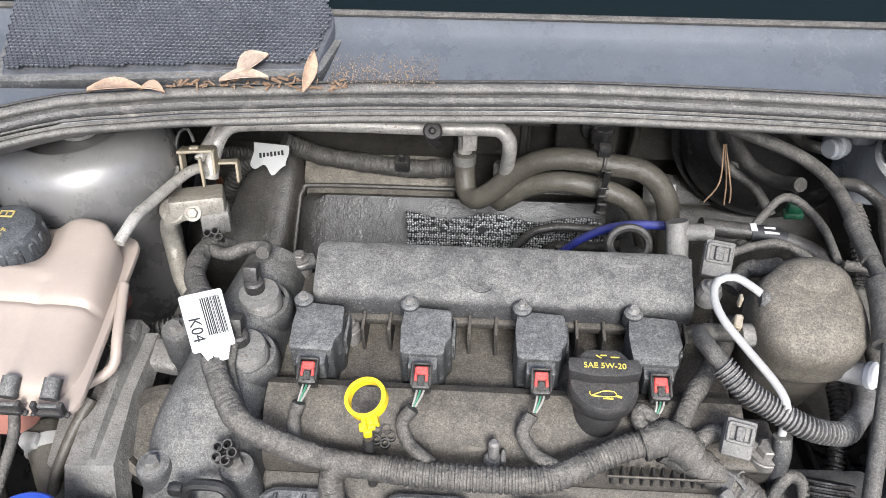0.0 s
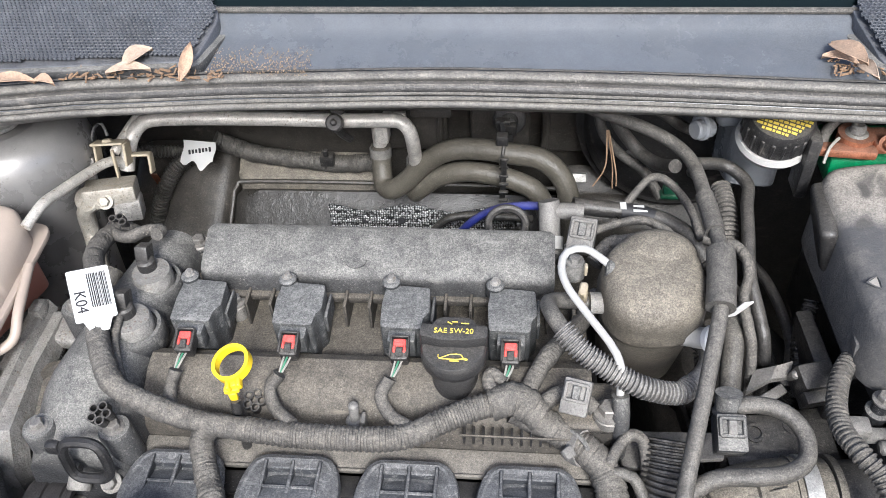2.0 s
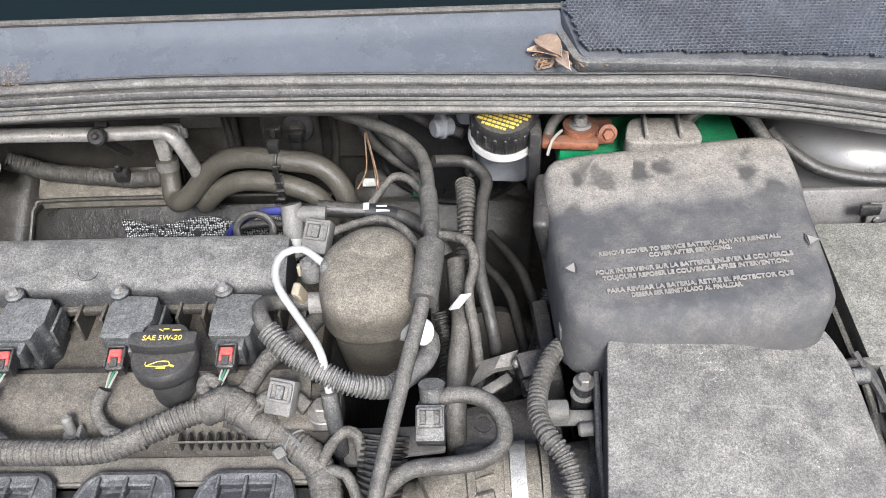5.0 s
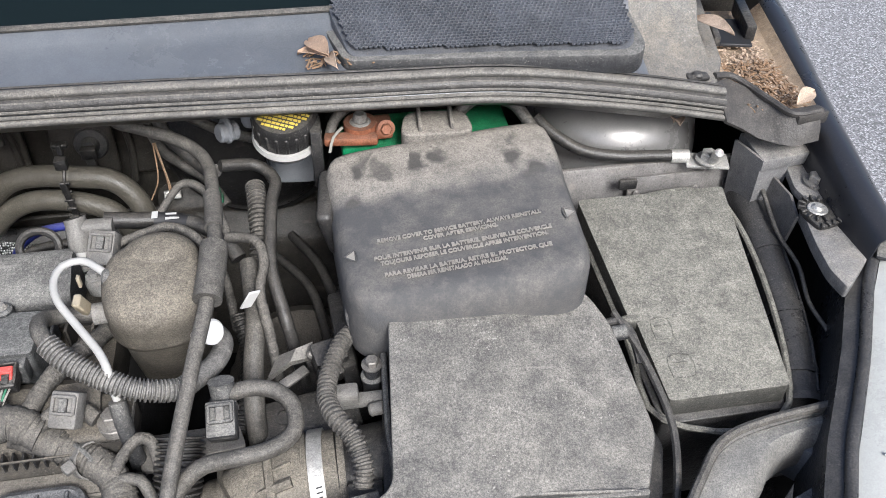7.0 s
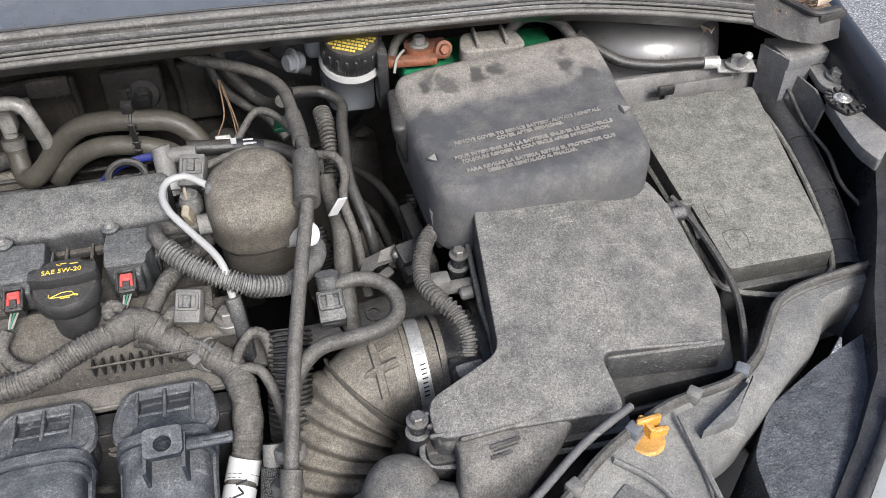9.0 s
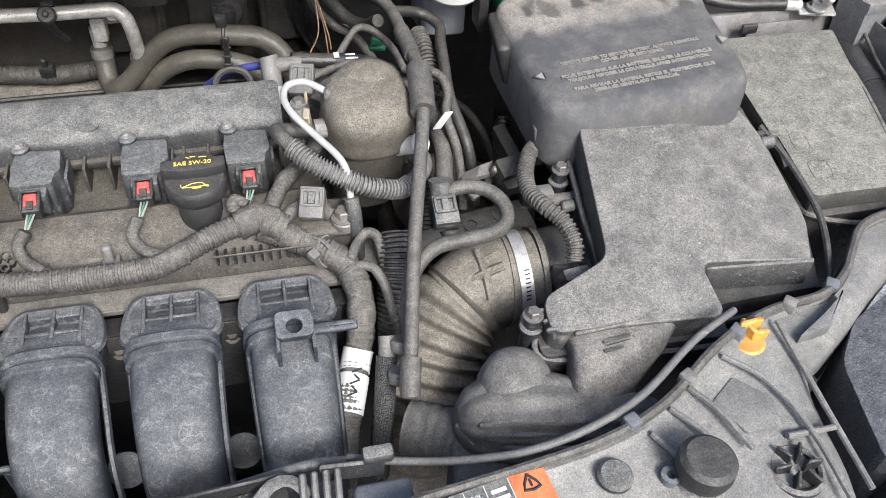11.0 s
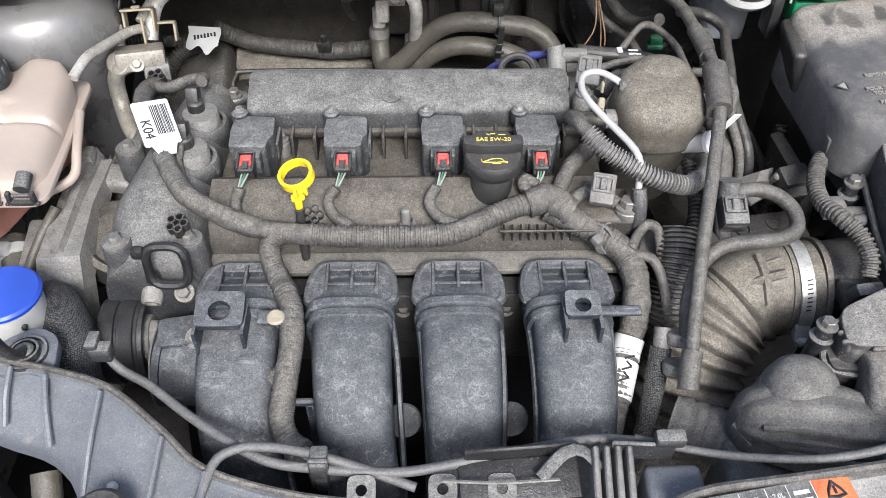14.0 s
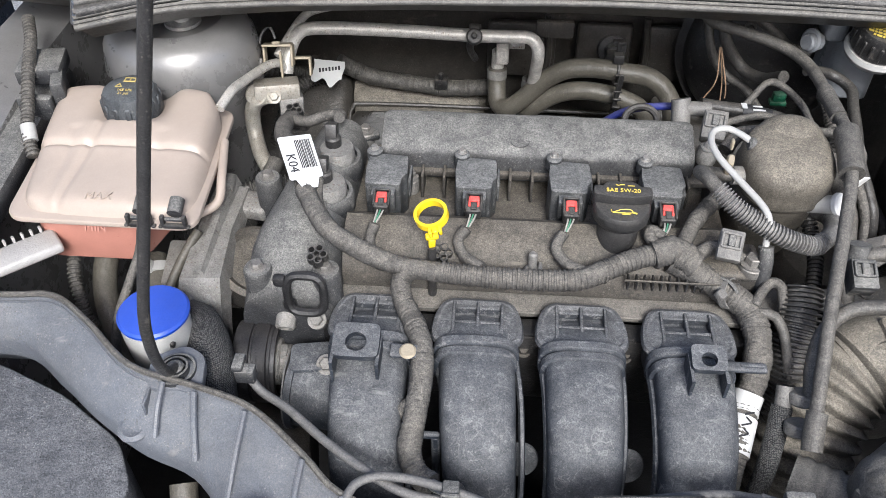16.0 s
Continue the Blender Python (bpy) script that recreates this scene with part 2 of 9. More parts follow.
M_STRIP = surface("clean_black_plastic", (0.012, 0.012, 0.013), 0.42, dust=0.12, specks=0.3, dust_col=(0.14, 0.125, 0.10))
# black of printed ink, also used to paint shade in holes and slots
M_INK_SHADE = plain("ink_and_hole_shade", (0.02, 0.02, 0.022), 0.6)
M_YEL = surface("yellow_plastic", (0.80, 0.56, 0.01), 0.35, dust=0.06, specks=0.0, bump=0.05, vary=0.2)
M_YINK = plain("yellow_print", (0.72, 0.56, 0.10), 0.5)
M_RED = surface("red_plastic", (0.60, 0.06, 0.05), 0.4, dust=0.2, specks=0.0)
M_BLUE = surface("blue_plastic", (0.012, 0.065, 0.46), 0.35, dust=0.12, specks=0.0, bump=0.05, vary=0.2)
M_BLUEH = surface("blue_hose_plastic", (0.02, 0.03, 0.20), 0.4, dust=0.2, specks=0.0, vary=0.3)
M_GREEN = surface("green_battery_plastic", (0.0, 0.17, 0.06), 0.35, dust=0.15, specks=0.0)
M_GREEND = surface("dark_green_plastic", (0.004, 0.075, 0.035), 0.4, dust=0.2, specks=0.0)
M_RUST = surface("corroded_copper", (0.24, 0.09, 0.045), 0.55, metal=0.3, dust=0.3, specks=0.0, scale=90)
M_ORANGE = surface("orange_plastic", (0.62, 0.31, 0.045), 0.4, dust=0.3, specks=0.0)
M_OLABEL = surface("orange_label", (0.62, 0.17, 0.06), 0.5, dust=0.06, specks=0.0, bump=0.03)
M_IVORY = surface("ivory_plastic", (0.34, 0.29, 0.205), 0.45, dust=0.25, specks=0.0, vary=0.3)
M_LEAF = surface("dry_leaf", (0.40, 0.27, 0.18), 0.7, dust=0.2, specks=0.0, scale=60)
M_STRAW = surface("pine_straw", (0.24, 0.15, 0.085), 0.8, dust=0.2, specks=0.0, scale=90)
M_WIRE = plain("wire_insulation_white", (0.26, 0.25, 0.22), 0.5)
M_WGREEN = plain("wire_insulation_green", (0.05, 0.17, 0.10), 0.5)
M_LENS = surface("headlight_lens", (0.38, 0.39, 0.375), 0.22, dust=0.2, specks=0.0, scale=8, bump=0.02, coat=0.7, vary=0.3)
M_SAND = surface("sandy_dirt", (0.30, 0.22, 0.145), 0.9, dust=0.3, specks=0.4, scale=60, bump=0.8)
M_GLASS = plain("windscreen_glass", (0.006, 0.010, 0.011), 0.06)
M_GLASS.node_tree.nodes["Principled BSDF"].inputs["Specular IOR Level"].default_value = 0.12

M_UNDER = surface("grimy_casting", (0.05, 0.047, 0.043), 0.5, metal=0.2, dust=0.6, specks=0.2, dust_col=(0.12, 0.105, 0.085), bump=0.6)
M_STEELD = surface("dusty_steel", (0.22, 0.21, 0.195), 0.45, metal=0.5, dust=0.5, specks=0.2)


def smudged(m):
    """Finger marks wiped through the pale dust at the rear of the battery cover, and the cleaner front half."""
    nt = m.node_tree
    p = nt.nodes["Principled BSDF"]
    src = p.inputs["Base Color"].links[0].from_socket
    geo = nt.nodes.new("ShaderNodeNewGeometry")
    pos = geo.outputs["Position"]
    warp = nt.nodes.new("ShaderNodeVectorMath")
    warp.operation = 'MULTIPLY_ADD'
    nz = nt.nodes.new("ShaderNodeTexNoise")
    nz.inputs["Scale"].default_value = 38.0
    nt.links.new(pos, nz.inputs["Vector"])
    nt.links.new(nz.outputs["Color"], warp.inputs[0])
    warp.inputs[1].default_value = (0.03, 0.03, 0.0)
    nt.links.new(pos, warp.inputs[2])
    mp = nt.nodes.new("ShaderNodeMapping")
    mp.inputs["Scale"].default_value = (44, 26, 1)
    mp.inputs["Rotation"].default_value = (0, 0, 0.35)
    nt.links.new(warp.outputs[0], mp.inputs["Vector"])
    vor = nt.nodes.new("ShaderNodeTexVoronoi")
    vor.inputs["Scale"].default_value = 1.0
    nt.links.new(mp.outputs[0], vor.inputs["Vector"])
    marks = ramp(nt, vor.outputs["Distance"], 0.50, 0.34)
    sep = nt.nodes.new("ShaderNodeSeparateXYZ")
    nt.links.new(warp.outputs[0], sep.inputs[0])
    where = mult(nt, ramp(nt, sep.outputs[1], 0.045, 0.06), ramp(nt, sep.outputs[1], 0.120, 0.10))
    rnd = nt.nodes.new("ShaderNodeSeparateColor")
    nt.links.new(vor.outputs["Color"], rnd.inputs[0])
    pick = ramp(nt, rnd.outputs[0], 0.40, 0.55)
    front = mult(nt, ramp(nt, sep.outputs[1], 0.075, 0.05), remap(nt, noise_out(nt, pos, 24.0, 8, 0.7), 0.38, 0.60, 0.55, 0.92))
    col = mixc(nt, front, src, (0.066, 0.067, 0.070))
    col = mixc(nt, mult(nt, mult(nt, mult(nt, marks, where), pick), 0.85), col, (0.055, 0.053, 0.050))
    nt.links.new(col, p.inputs["Base Color"])
    return m


smudged(M_BATT)


def meshy(name, base, rough, scale, bump, flat=False, pit_shade=(0.012, 0.012, 0.014), lo=0.25, hi=0.5):
    """Moulded plastic with a small honeycomb of dimples, their shade put into the colour."""
    m = surface(name, base, rough, dust=0.2, specks=0.0, scale=10)
    nt = m.node_tree
    p = nt.nodes["Principled BSDF"]
    geo = nt.nodes.new("ShaderNodeNewGeometry")
    vor = nt.nodes.new("ShaderNodeTexVoronoi")
    vor.voronoi_dimensions = '2D' if flat else '3D'
    vor.inputs["Scale"].default_value, vor.inputs["Randomness"].default_value = scale, 0.45
    nt.links.new(geo.outputs["Position"], vor.inputs["Vector"])
    src = p.inputs["Base Color"].links[0].from_socket
    # recesses darkened in colour as well as in relief
    nt.links.new(mixc(nt, ramp(nt, vor.outputs["Distance"], lo, hi), src, pit_shade), p.inputs["Base Color"])
    b = nt.nodes.new("ShaderNodeBump")
    b.inputs["Strength"].default_value, b.inputs["Distance"].default_value = bump, 0.002
    b.invert = True
    nt.links.new(vor.outputs["Distance"], b.inputs["Height"])
    nt.links.new(b.outputs[0], p.inputs["Normal"])
    return m


M_BRAID = meshy("braided_sleeve", (0.075, 0.075, 0.072), 0.6, 620.0, 0.7, False, (0.015, 0.015, 0.016), 0.35, 0.6)
M_EMBOSS = meshy("embossed_foil", (0.34, 0.34, 0.335), 0.30, 310.0, 1.0, False, (0.03, 0.03, 0.03), 0.36, 0.60)
M_EMBOSS.node_tree.nodes["Principled BSDF"].inputs["Metallic"].default_value = 0.5

# ---- mesh tools ----
def finish(bm, angle=38):
    bmesh.ops.recalc_face_normals(bm, faces=bm.faces[:])
    lim = radians(angle)
    for f in bm.faces:
        f.smooth = True
    for e in bm.edges:
        e.smooth = len(e.link_faces) == 2 and e.calc_face_angle(0) < lim
    return bm


def part(name, bm, material, parent=None, label="", angle=38):
    """One mesh object under a thing or a part (or on its own), modelled at its place in the world."""
    finish(bm, angle)
    me = bpy.data.meshes.new(name)
    bm.to_mesh(me)
    bm.free()
    me.materials.append(material)
    ob = new(name, me)
    if parent is not None:
        ob.parent = parent
        if parent.type == 'EMPTY':
            ob.matrix_parent_inverse = Matrix.Translation(-parent.location)
    if label:
        ob["label"] = label
    return ob


def thing(name, label, category, at=(0, 0, 0), group="", kind=""):
    e = new(name)
    e.empty_display_size = 0.02
    e.location = at
    return tagged(e, label, category, group, kind)


def solo(name, bm, material, label, category, group="", kind="", angle=38):
    return tagged(part(name, bm, material, None, "", angle), label, category, group, kind)


def settle(ob, dx, dy, dz):
    """Moves a finished thing, with its parts, by so many metres."""
    ob.location = Vector(ob.location) + Vector((dx, dy, dz))
    return ob


def merge(*bms):
    out = bms[0]
    for b in bms[1:]:
        me = bpy.data.meshes.new("tmp")
        b.to_mesh(me)
        b.free()
        out.from_mesh(me)
        bpy.data.meshes.remove(me)
    return out


def moved(bm, m):
    bmesh.ops.transform(bm, matrix=m, verts=bm.verts[:])
    return bm


def rbox(sx, sy, sz, at=(0, 0, 0), r=0.003, seg=2, rot=(0, 0, 0), taper=(1, 1)):
    """A box with rounded edges, its centre at a place; taper shrinks the top."""
    bm = bmesh.new()
    bmesh.ops.create_cube(bm, size=1)
    for v in bm.verts:
        k = taper if v.co.z > 0 else (1, 1)
        v.co = Vector((v.co.x * sx * k[0], v.co.y * sy * k[1], v.co.z * sz))
    if r > 0:
        bmesh.ops.bevel(bm, geom=bm.edges[:], offset=min(r, 0.45 * min(sx, sy, sz)), segments=seg, affect='EDGES', profile=0.5)
    return moved(bm, pose(*at, *rot))


def lathe(profile, at=(0, 0, 0), rot=(0, 0, 0), n=32, hollow=False):
    """A turned form from (radius, height) pairs."""
    bm = bmesh.new()
    rings = []
    for r, z in profile:
        if r < 1e-6:
            rings.append([bm.verts.new((0, 0, z))])
        else:
            rings.append([bm.verts.new((r * math.cos(2 * math.pi * i / n), r * math.sin(2 * math.pi * i / n), z)) for i in range(n)])
    if hollow:
        rings.append(rings[0])
    for a, b in zip(rings, rings[1:]):
        for i in range(n):
            j = (i + 1) % n
            if len(a) == 1 and len(b) == 1:
                continue
            if len(a) == 1:
                bm.faces.new((a[0], b[j], b[i]))
            elif len(b) == 1:
                bm.faces.new((a[i], a[j], b[0]))
            else:
                bm.faces.new((a[i], a[j], b[j], b[i]))
    for ring in (rings[0], rings[-1]):
        if len(ring) > 1 and not hollow:
            bm.faces.new(ring)
    return moved(bm, pose(*at, *rot))


def disc(r, h, at=(0, 0, 0), rot=(0, 0, 0), b=0.002, n=24):
    """A short solid cylinder with a softened rim, standing on its base."""
    b = min(b, h * 0.45, r * 0.45)
    return lathe([(0, 0), (r - b, 0), (r, b), (r, h - b), (r - b, h), (0, h)], at, rot, n)


def curve_points(pts, step=0.004):
    """Points along a smooth line (Catmull-Rom) through the given ones."""
    P = [Vector(p) for p in pts]
    if len(P) == 2:
        n = max(2, int((P[1] - P[0]).length / step))
        return [P[0].lerp(P[1], i / n) for i in range(n + 1)]
    P = [P[0] * 2 - P[1]] + P + [P[-1] * 2 - P[-2]]
    out = []
    for a, b, c, d in zip(P, P[1:], P[2:], P[3:]):
        n = max(2, int((c - b).length / step))
        for i in range(n):
            t = i / n
            out.append(0.5 * ((2 * b) + (c - a) * t + (2 * a - 5 * b + 4 * c - d) * t * t + (3 * b - a - 3 * c + d) * t ** 3))
    out.append(P[-2])
    return out


def tube(pts, r, n=12, step=0.006, wave=None, caps=True, flat=1.0, helix=0.0):
    """A hose through the points; wave(s) scales its radius at s metres along it."""
    line = curve_points(pts, step)
    bm = bmesh.new()
    tang = [(line[min(i + 1, len(line) - 1)] - line[max(i - 1, 0)]).normalized() for i in range(len(line))]
    up = Vector((0, 0, 1)) if abs(tang[0].z) < 0.9 else Vector((0, 1, 0))
    side = tang[0].cross(up).normalized()
    rings, s = [], 0.0
    for i, (p, t) in enumerate(zip(line, tang)):
        if i:
            s += (p - line[i - 1]).length
        side = (side - t * side.dot(t)).normalized()
        nor = side.cross(t).normalized()
        row = []
        for j in range(n):
            a = 2 * math.pi * j / n
            k = r * (wave(s + helix * j / n) if wave else 1)
            row.append(bm.verts.new(p + (side * math.cos(a) + nor * math.sin(a) * flat) * k))
        rings.append(row)
    for a, b in zip(rings, rings[1:]):
        for i in range(n):
            bm.faces.new((a[i], a[(i + 1) % n], b[(i + 1) % n], b[i]))
    if caps:
        bm.faces.new(rings[0])
        bm.faces.new(rings[-1])
    return bm


def ribbed(pitch=0.0036, depth=0.12):
    return lambda s: 1 + depth * (1 if (s / pitch) % 1 < 0.5 else -1)


def taped(seed, pitch=0.0036, depth=0.085):
    def f(s):
        return 1 + depth * ((s / pitch + 0.5 * math.sin(s * 70 + seed) + 0.8 * noise.noise((s * 130, seed, 1))) % 1 - 0.5) + 0.11 * noise.noise((s * 75, seed * 3.1, 0)) + 0.05 * noise.noise((s * 420, seed * 2.3, 4))
    return f


def corrugated(pts, r, pitch=0.0048, depth=0.12, n=14):
    return tube(pts, r, n, pitch / 6, lambda s: 1 + depth * (1 if (s / pitch) % 1 < 0.5 else -1))


def wrapped(pts, r, seed=0, n=14):
    return tube(pts, r, n + 2, 0.0011, taped(seed), helix=0.0036)


def prism(poly, z0, z1, bevel=0.003, seg=2, top=None, bottom=None):
    """An outline (x, y) raised from z0 to z1; top(x, y) bends the upper face. Upright corners and rims are rounded."""
    bm = bmesh.new()
    vs = [bm.verts.new((x, y, z0)) for x, y in poly]
    f = bm.faces.new(vs)
    ext = bmesh.ops.extrude_face_region(bm, geom=[f])
    tops = [g for g in ext["geom"] if isinstance(g, bmesh.types.BMVert)]
    for v in tops:
        v.co.z = z1
    if bevel > 0:
        bmesh.ops.bevel(bm, geom=bm.edges[:], offset=bevel, segments=seg, affect='EDGES', profile=0.5, clamp_overlap=True)
    mid = (z0 + z1) / 2
    for v in bm.verts:
        if top and v.co.z > mid:
            v.co.z = top(v.co.x, v.co.y) + (v.co.z - z1)
        elif bottom and v.co.z <= mid:
            v.co.z = bottom(v.co.x, v.co.y) + (v.co.z - z0)
    return bm


def rounded_poly(poly, radii, n=5):
    """The outline with its corners rounded."""
    out = []
    m = len(poly)
    for i in range(m):
        r = radii[i] if isinstance(radii, (list, tuple)) else radii
        p, a, b = Vector(poly[i]), Vector(poly[i - 1]), Vector(poly[(i + 1) % m])
        u, w = (a - p), (b - p)
        r = min(r, u.length * 0.45, w.length * 0.45)
        s, e = p + u.normalized() * r, p + w.normalized() * r
        for k in range(n + 1):
            t = k / n
            q = (1 - t) ** 2 * s + 2 * t * (1 - t) * p + t * t * e
            out.append((q.x, q.y))
    return out


def strip(rows_, thick=None):
    """A skin over rows of points; each row is a cross-section of the same count."""
    bm = bmesh.new()
    V = [[bm.verts.new(p) for p in row] for row in rows_]
    for a, b in zip(V, V[1:]):
        for i in range(len(a) - 1):
            bm.faces.new((a[i], a[i + 1], b[i + 1], b[i]))
    if thick:
        bmesh.ops.recalc_face_normals(bm, faces=bm.faces[:])
        bmesh.ops.solidify(bm, geom=bm.faces[:], thickness=thick)
    return bm


def loft(rings_, caps=True):
    bm = bmesh.new()
    V = [[bm.verts.new(p) for p in ring] for ring in rings_]
    n = len(V[0])
    for a, b in zip(V, V[1:]):
        for i in range(n):
            bm.faces.new((a[i], a[(i + 1) % n], b[(i + 1) % n], b[i]))
    if caps:
        bm.faces.new(V[0])
        bm.faces.new(V[-1])
    return bm


def bolt(at, r=0.006, h=0.006, rot=(0, 0, 0), washer=1.5):
    """A hexagon head on a washer."""
    w = lathe([(0, 0), (r * washer, 0), (r * washer, 0.0015), (r, 0.002), (0, 0.002)], n=20)
    hx = lathe([(r, 0.002), (r, h), (r * 0.85, h + 0.001), (0, h + 0.001)], n=6)
    return moved(merge(w, hx), pose(*at, *rot))


def letters(text, size, m, material, name, parent, align='LEFT', depth=0.0003, width=0.0, bold=0.0):
    cu = bpy.data.curves.new(name, 'FONT')
    cu.body, cu.size, cu.align_x, cu.align_y, cu.extrude, cu.offset = text, size, align, 'CENTER', depth, bold * size
    tmp = bpy.data.objects.new(name, cu)
    scene.collection.objects.link(tmp)
    bpy.context.view_layer.update()
    me = bpy.data.meshes.new_from_object(tmp.evaluated_get(bpy.context.evaluated_depsgraph_get()))
    bpy.data.objects.remove(tmp)
    if width:
        xs_ = [v.co.x for v in me.vertices]
        me.transform(Matrix.Diagonal((width / (max(xs_) - min(xs_)), 1, 1, 1)))
    me.transform(m)
    me.materials.clear()
    me.materials.append(material)
    ob = new(name, me)
    ob.parent = parent
    if parent.type == 'EMPTY':
        ob.matrix_parent_inverse = Matrix.Translation(-parent.location)
    return ob


def flat_ring(R, w, h, m, n=40):
    """A flat ring: outer radius R, w thick, h high."""
    return moved(lathe([(R - w, -h / 2), (R, -h / 2), (R, h / 2), (R - w, h / 2)], n=n, hollow=True), m)


# ---- ground ----
bm = bmesh.new()
bmesh.ops.create_grid(bm, x_segments=2, y_segments=2, size=600)
asphalt = surface("asphalt", (0.19, 0.19, 0.195), 0.9, dust=0.2, scale=2.5, grain=150, bump=0.8, specks=0.0, dust_col=(0.30, 0.30, 0.30), vary=0.5)
ant = asphalt.node_tree
stones = ant.nodes.new("ShaderNodeTexVoronoi")
stones.inputs["Scale"].default_value = 165.0
ageo = ant.nodes.new("ShaderNodeNewGeometry")
ant.links.new(ageo.outputs["Position"], stones.inputs["Vector"])
agrey = ant.nodes.new("ShaderNodeSeparateColor")
ant.links.new(stones.outputs["Color"], agrey.inputs[0])
ap = ant.nodes["Principled BSDF"]
pale = mixc(ant, mult(ant, ramp(ant, agrey.outputs[0], 0.45, 0.9), ramp(ant, stones.outputs["Distance"], 0.62, 0.40)), ap.inputs["Base Color"].links[0].from_socket, (0.46, 0.46, 0.47))
ant.links.new(mixc(ant, ramp(ant, stones.outputs["Distance"], 0.50, 0.75), pale, (0.12, 0.12, 0.122)), ap.inputs["Base Color"])
tagged(part("ground", bm, asphalt), "sunlit grey asphalt beside the car", "ground", kind="structure")

# ---- car body round the bay ----
car = thing("car_body", "dark grey car body around an open engine bay", "car", (0.2, 0.3, 0.0))
# closed underside and walls of the bay; floor added to block ground light
part("added_floor", rbox(1.75, 1.15, 0.02, (0.22, -0.03, 0.36), 0.004), M_BAYSHADE, car)
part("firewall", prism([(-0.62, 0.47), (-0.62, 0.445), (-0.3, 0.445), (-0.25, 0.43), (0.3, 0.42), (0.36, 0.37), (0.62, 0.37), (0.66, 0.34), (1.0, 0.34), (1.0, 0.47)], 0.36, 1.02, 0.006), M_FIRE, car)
part("front_crossmember", rbox(1.3, 0.06, 0.30, (0.2, -0.50, 0.52), 0.01), M_BAYSHADE, car)


part("inner_fender", strip([[(-0.60, 0.40, 0.95), (-0.55, 0.40, 0.93), (-0.53, 0.40, 0.36)], [(-0.62, 0.1, 0.94), (-0.56, 0.1, 0.92), (-0.53, 0.1, 0.36)],
                            [(-0.64, -0.2, 0.90), (-0.56, -0.2, 0.87), (-0.53, -0.2, 0.36)], [(-0.66, -0.55, 0.82), (-0.58, -0.55, 0.80), (-0.55, -0.55, 0.36)]], 0.004), M_PAINT, car)
# right side near-black instead of grey paint: the shade there is painted in
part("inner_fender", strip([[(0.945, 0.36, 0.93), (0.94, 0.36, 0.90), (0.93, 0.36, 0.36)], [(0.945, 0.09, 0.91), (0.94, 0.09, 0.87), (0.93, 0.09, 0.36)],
                            [(0.945, 0.02, 0.90), (0.94, 0.02, 0.86), (0.93, 0.02, 0.36)], [(0.93, -0.10, 0.88), (0.925, -0.10, 0.84), (0.92, -0.10, 0.36)]], 0.004), M_BAYSHADE, car)


def strut_tower(cx, cy, z, rx, low):
    """The domed sheet-metal top of a suspension tower."""
    rings_ = []
    for k, (r, dz) in enumerate(((low - 0.1, -0.42), (low, -0.20), (0.45 + 0.55 * low, -0.10), (1.01, -0.055), (0.96, -0.026), (0.84, -0.006), (0.60, 0.0), (0.56, -0.010), (0.3, -0.010))):
        rings_.append([(cx + rx * r * math.cos(a), cy + rx * r * math.sin(a) * 0.95, z + dz) for a in (2 * math.pi * i / 40 for i in range(40))])
    return loft(rings_)


M_PANEL = surface("grimy_inner_panel", (0.16, 0.155, 0.15), 0.4, metal=0.2, dust=0.5, specks=0.3, dust_col=(0.22, 0.20, 0.175))
tower_l = part("strut_tower", strut_tower(-0.404, 0.176, 0.955, 0.095, 0.72), M_PAINT, car, "glossy grey painted strut tower", 60)
part("strut_nut", lathe([(0, 0), (0.022, 0), (0.022, 0.004), (0.010, 0.005), (0.010, 0.016), (0.006, 0.017), (0.006, 0.026), (0, 0.026)], (-0.396, 0.176, 0.946), n=24), M_STEEL, tower_l)
part("strut_tower", strut_tower(0.778, 0.202, 0.955, 0.098, 1.08), M_PAINT, car, "glossy grey painted strut tower", 60)
panel_in = part("inner_panel", rbox(0.24, 0.008, 0.16, (0.770, 0.092, 0.840), 0.003, rot=(-8, 0, 0)), M_PANEL, car)
part("panel_patch", rbox(0.085, 0.003, 0.045, (0.805, 0.0875, 0.888), 0.0012, rot=(-8, 0, 0)), M_PANEL, panel_in)
for x_ in (0.772, 0.838):
    part("rivet", disc(0.004, 0.003, (x_, 0.086, 0.892), (82, 0, 0)), M_PANEL, panel_in)

# cowl, its scalloped lip and the windscreen
def cowl_y(x):
    """How far back the cowl's front edge lies."""
    knots = ((-0.65, 0.12), (-0.475, 0.10), (-0.449, 0.036), (-0.395, 0.069), (-0.353, 0.089), (-0.26, 0.108), (-0.113, 0.122), (0.08, 0.128), (0.316, 0.122), (0.554, 0.112), (0.64, 0.106), (0.735, 0.098), (0.846, 0.092), (0.95, 0.04))
    for (x0, y0), (x1, y1) in zip(knots, knots[1:]):
        if x <= x1:
            return y0 + (y1 - y0) * (x - x0) / (x1 - x0)
    return knots[-1][1]


def cowl_z(x):
    """How high the cowl's front edge lies: it drops towards the wing."""
    return 1.040 - 0.036 * max(0.0, min(1.0, (x - 0.60) / 0.246)) ** 1.5


xs = [-0.62, -0.55, -0.48, -0.472, -0.452, -0.446] + [-0.417 + 0.029 * i for i in range(43)]
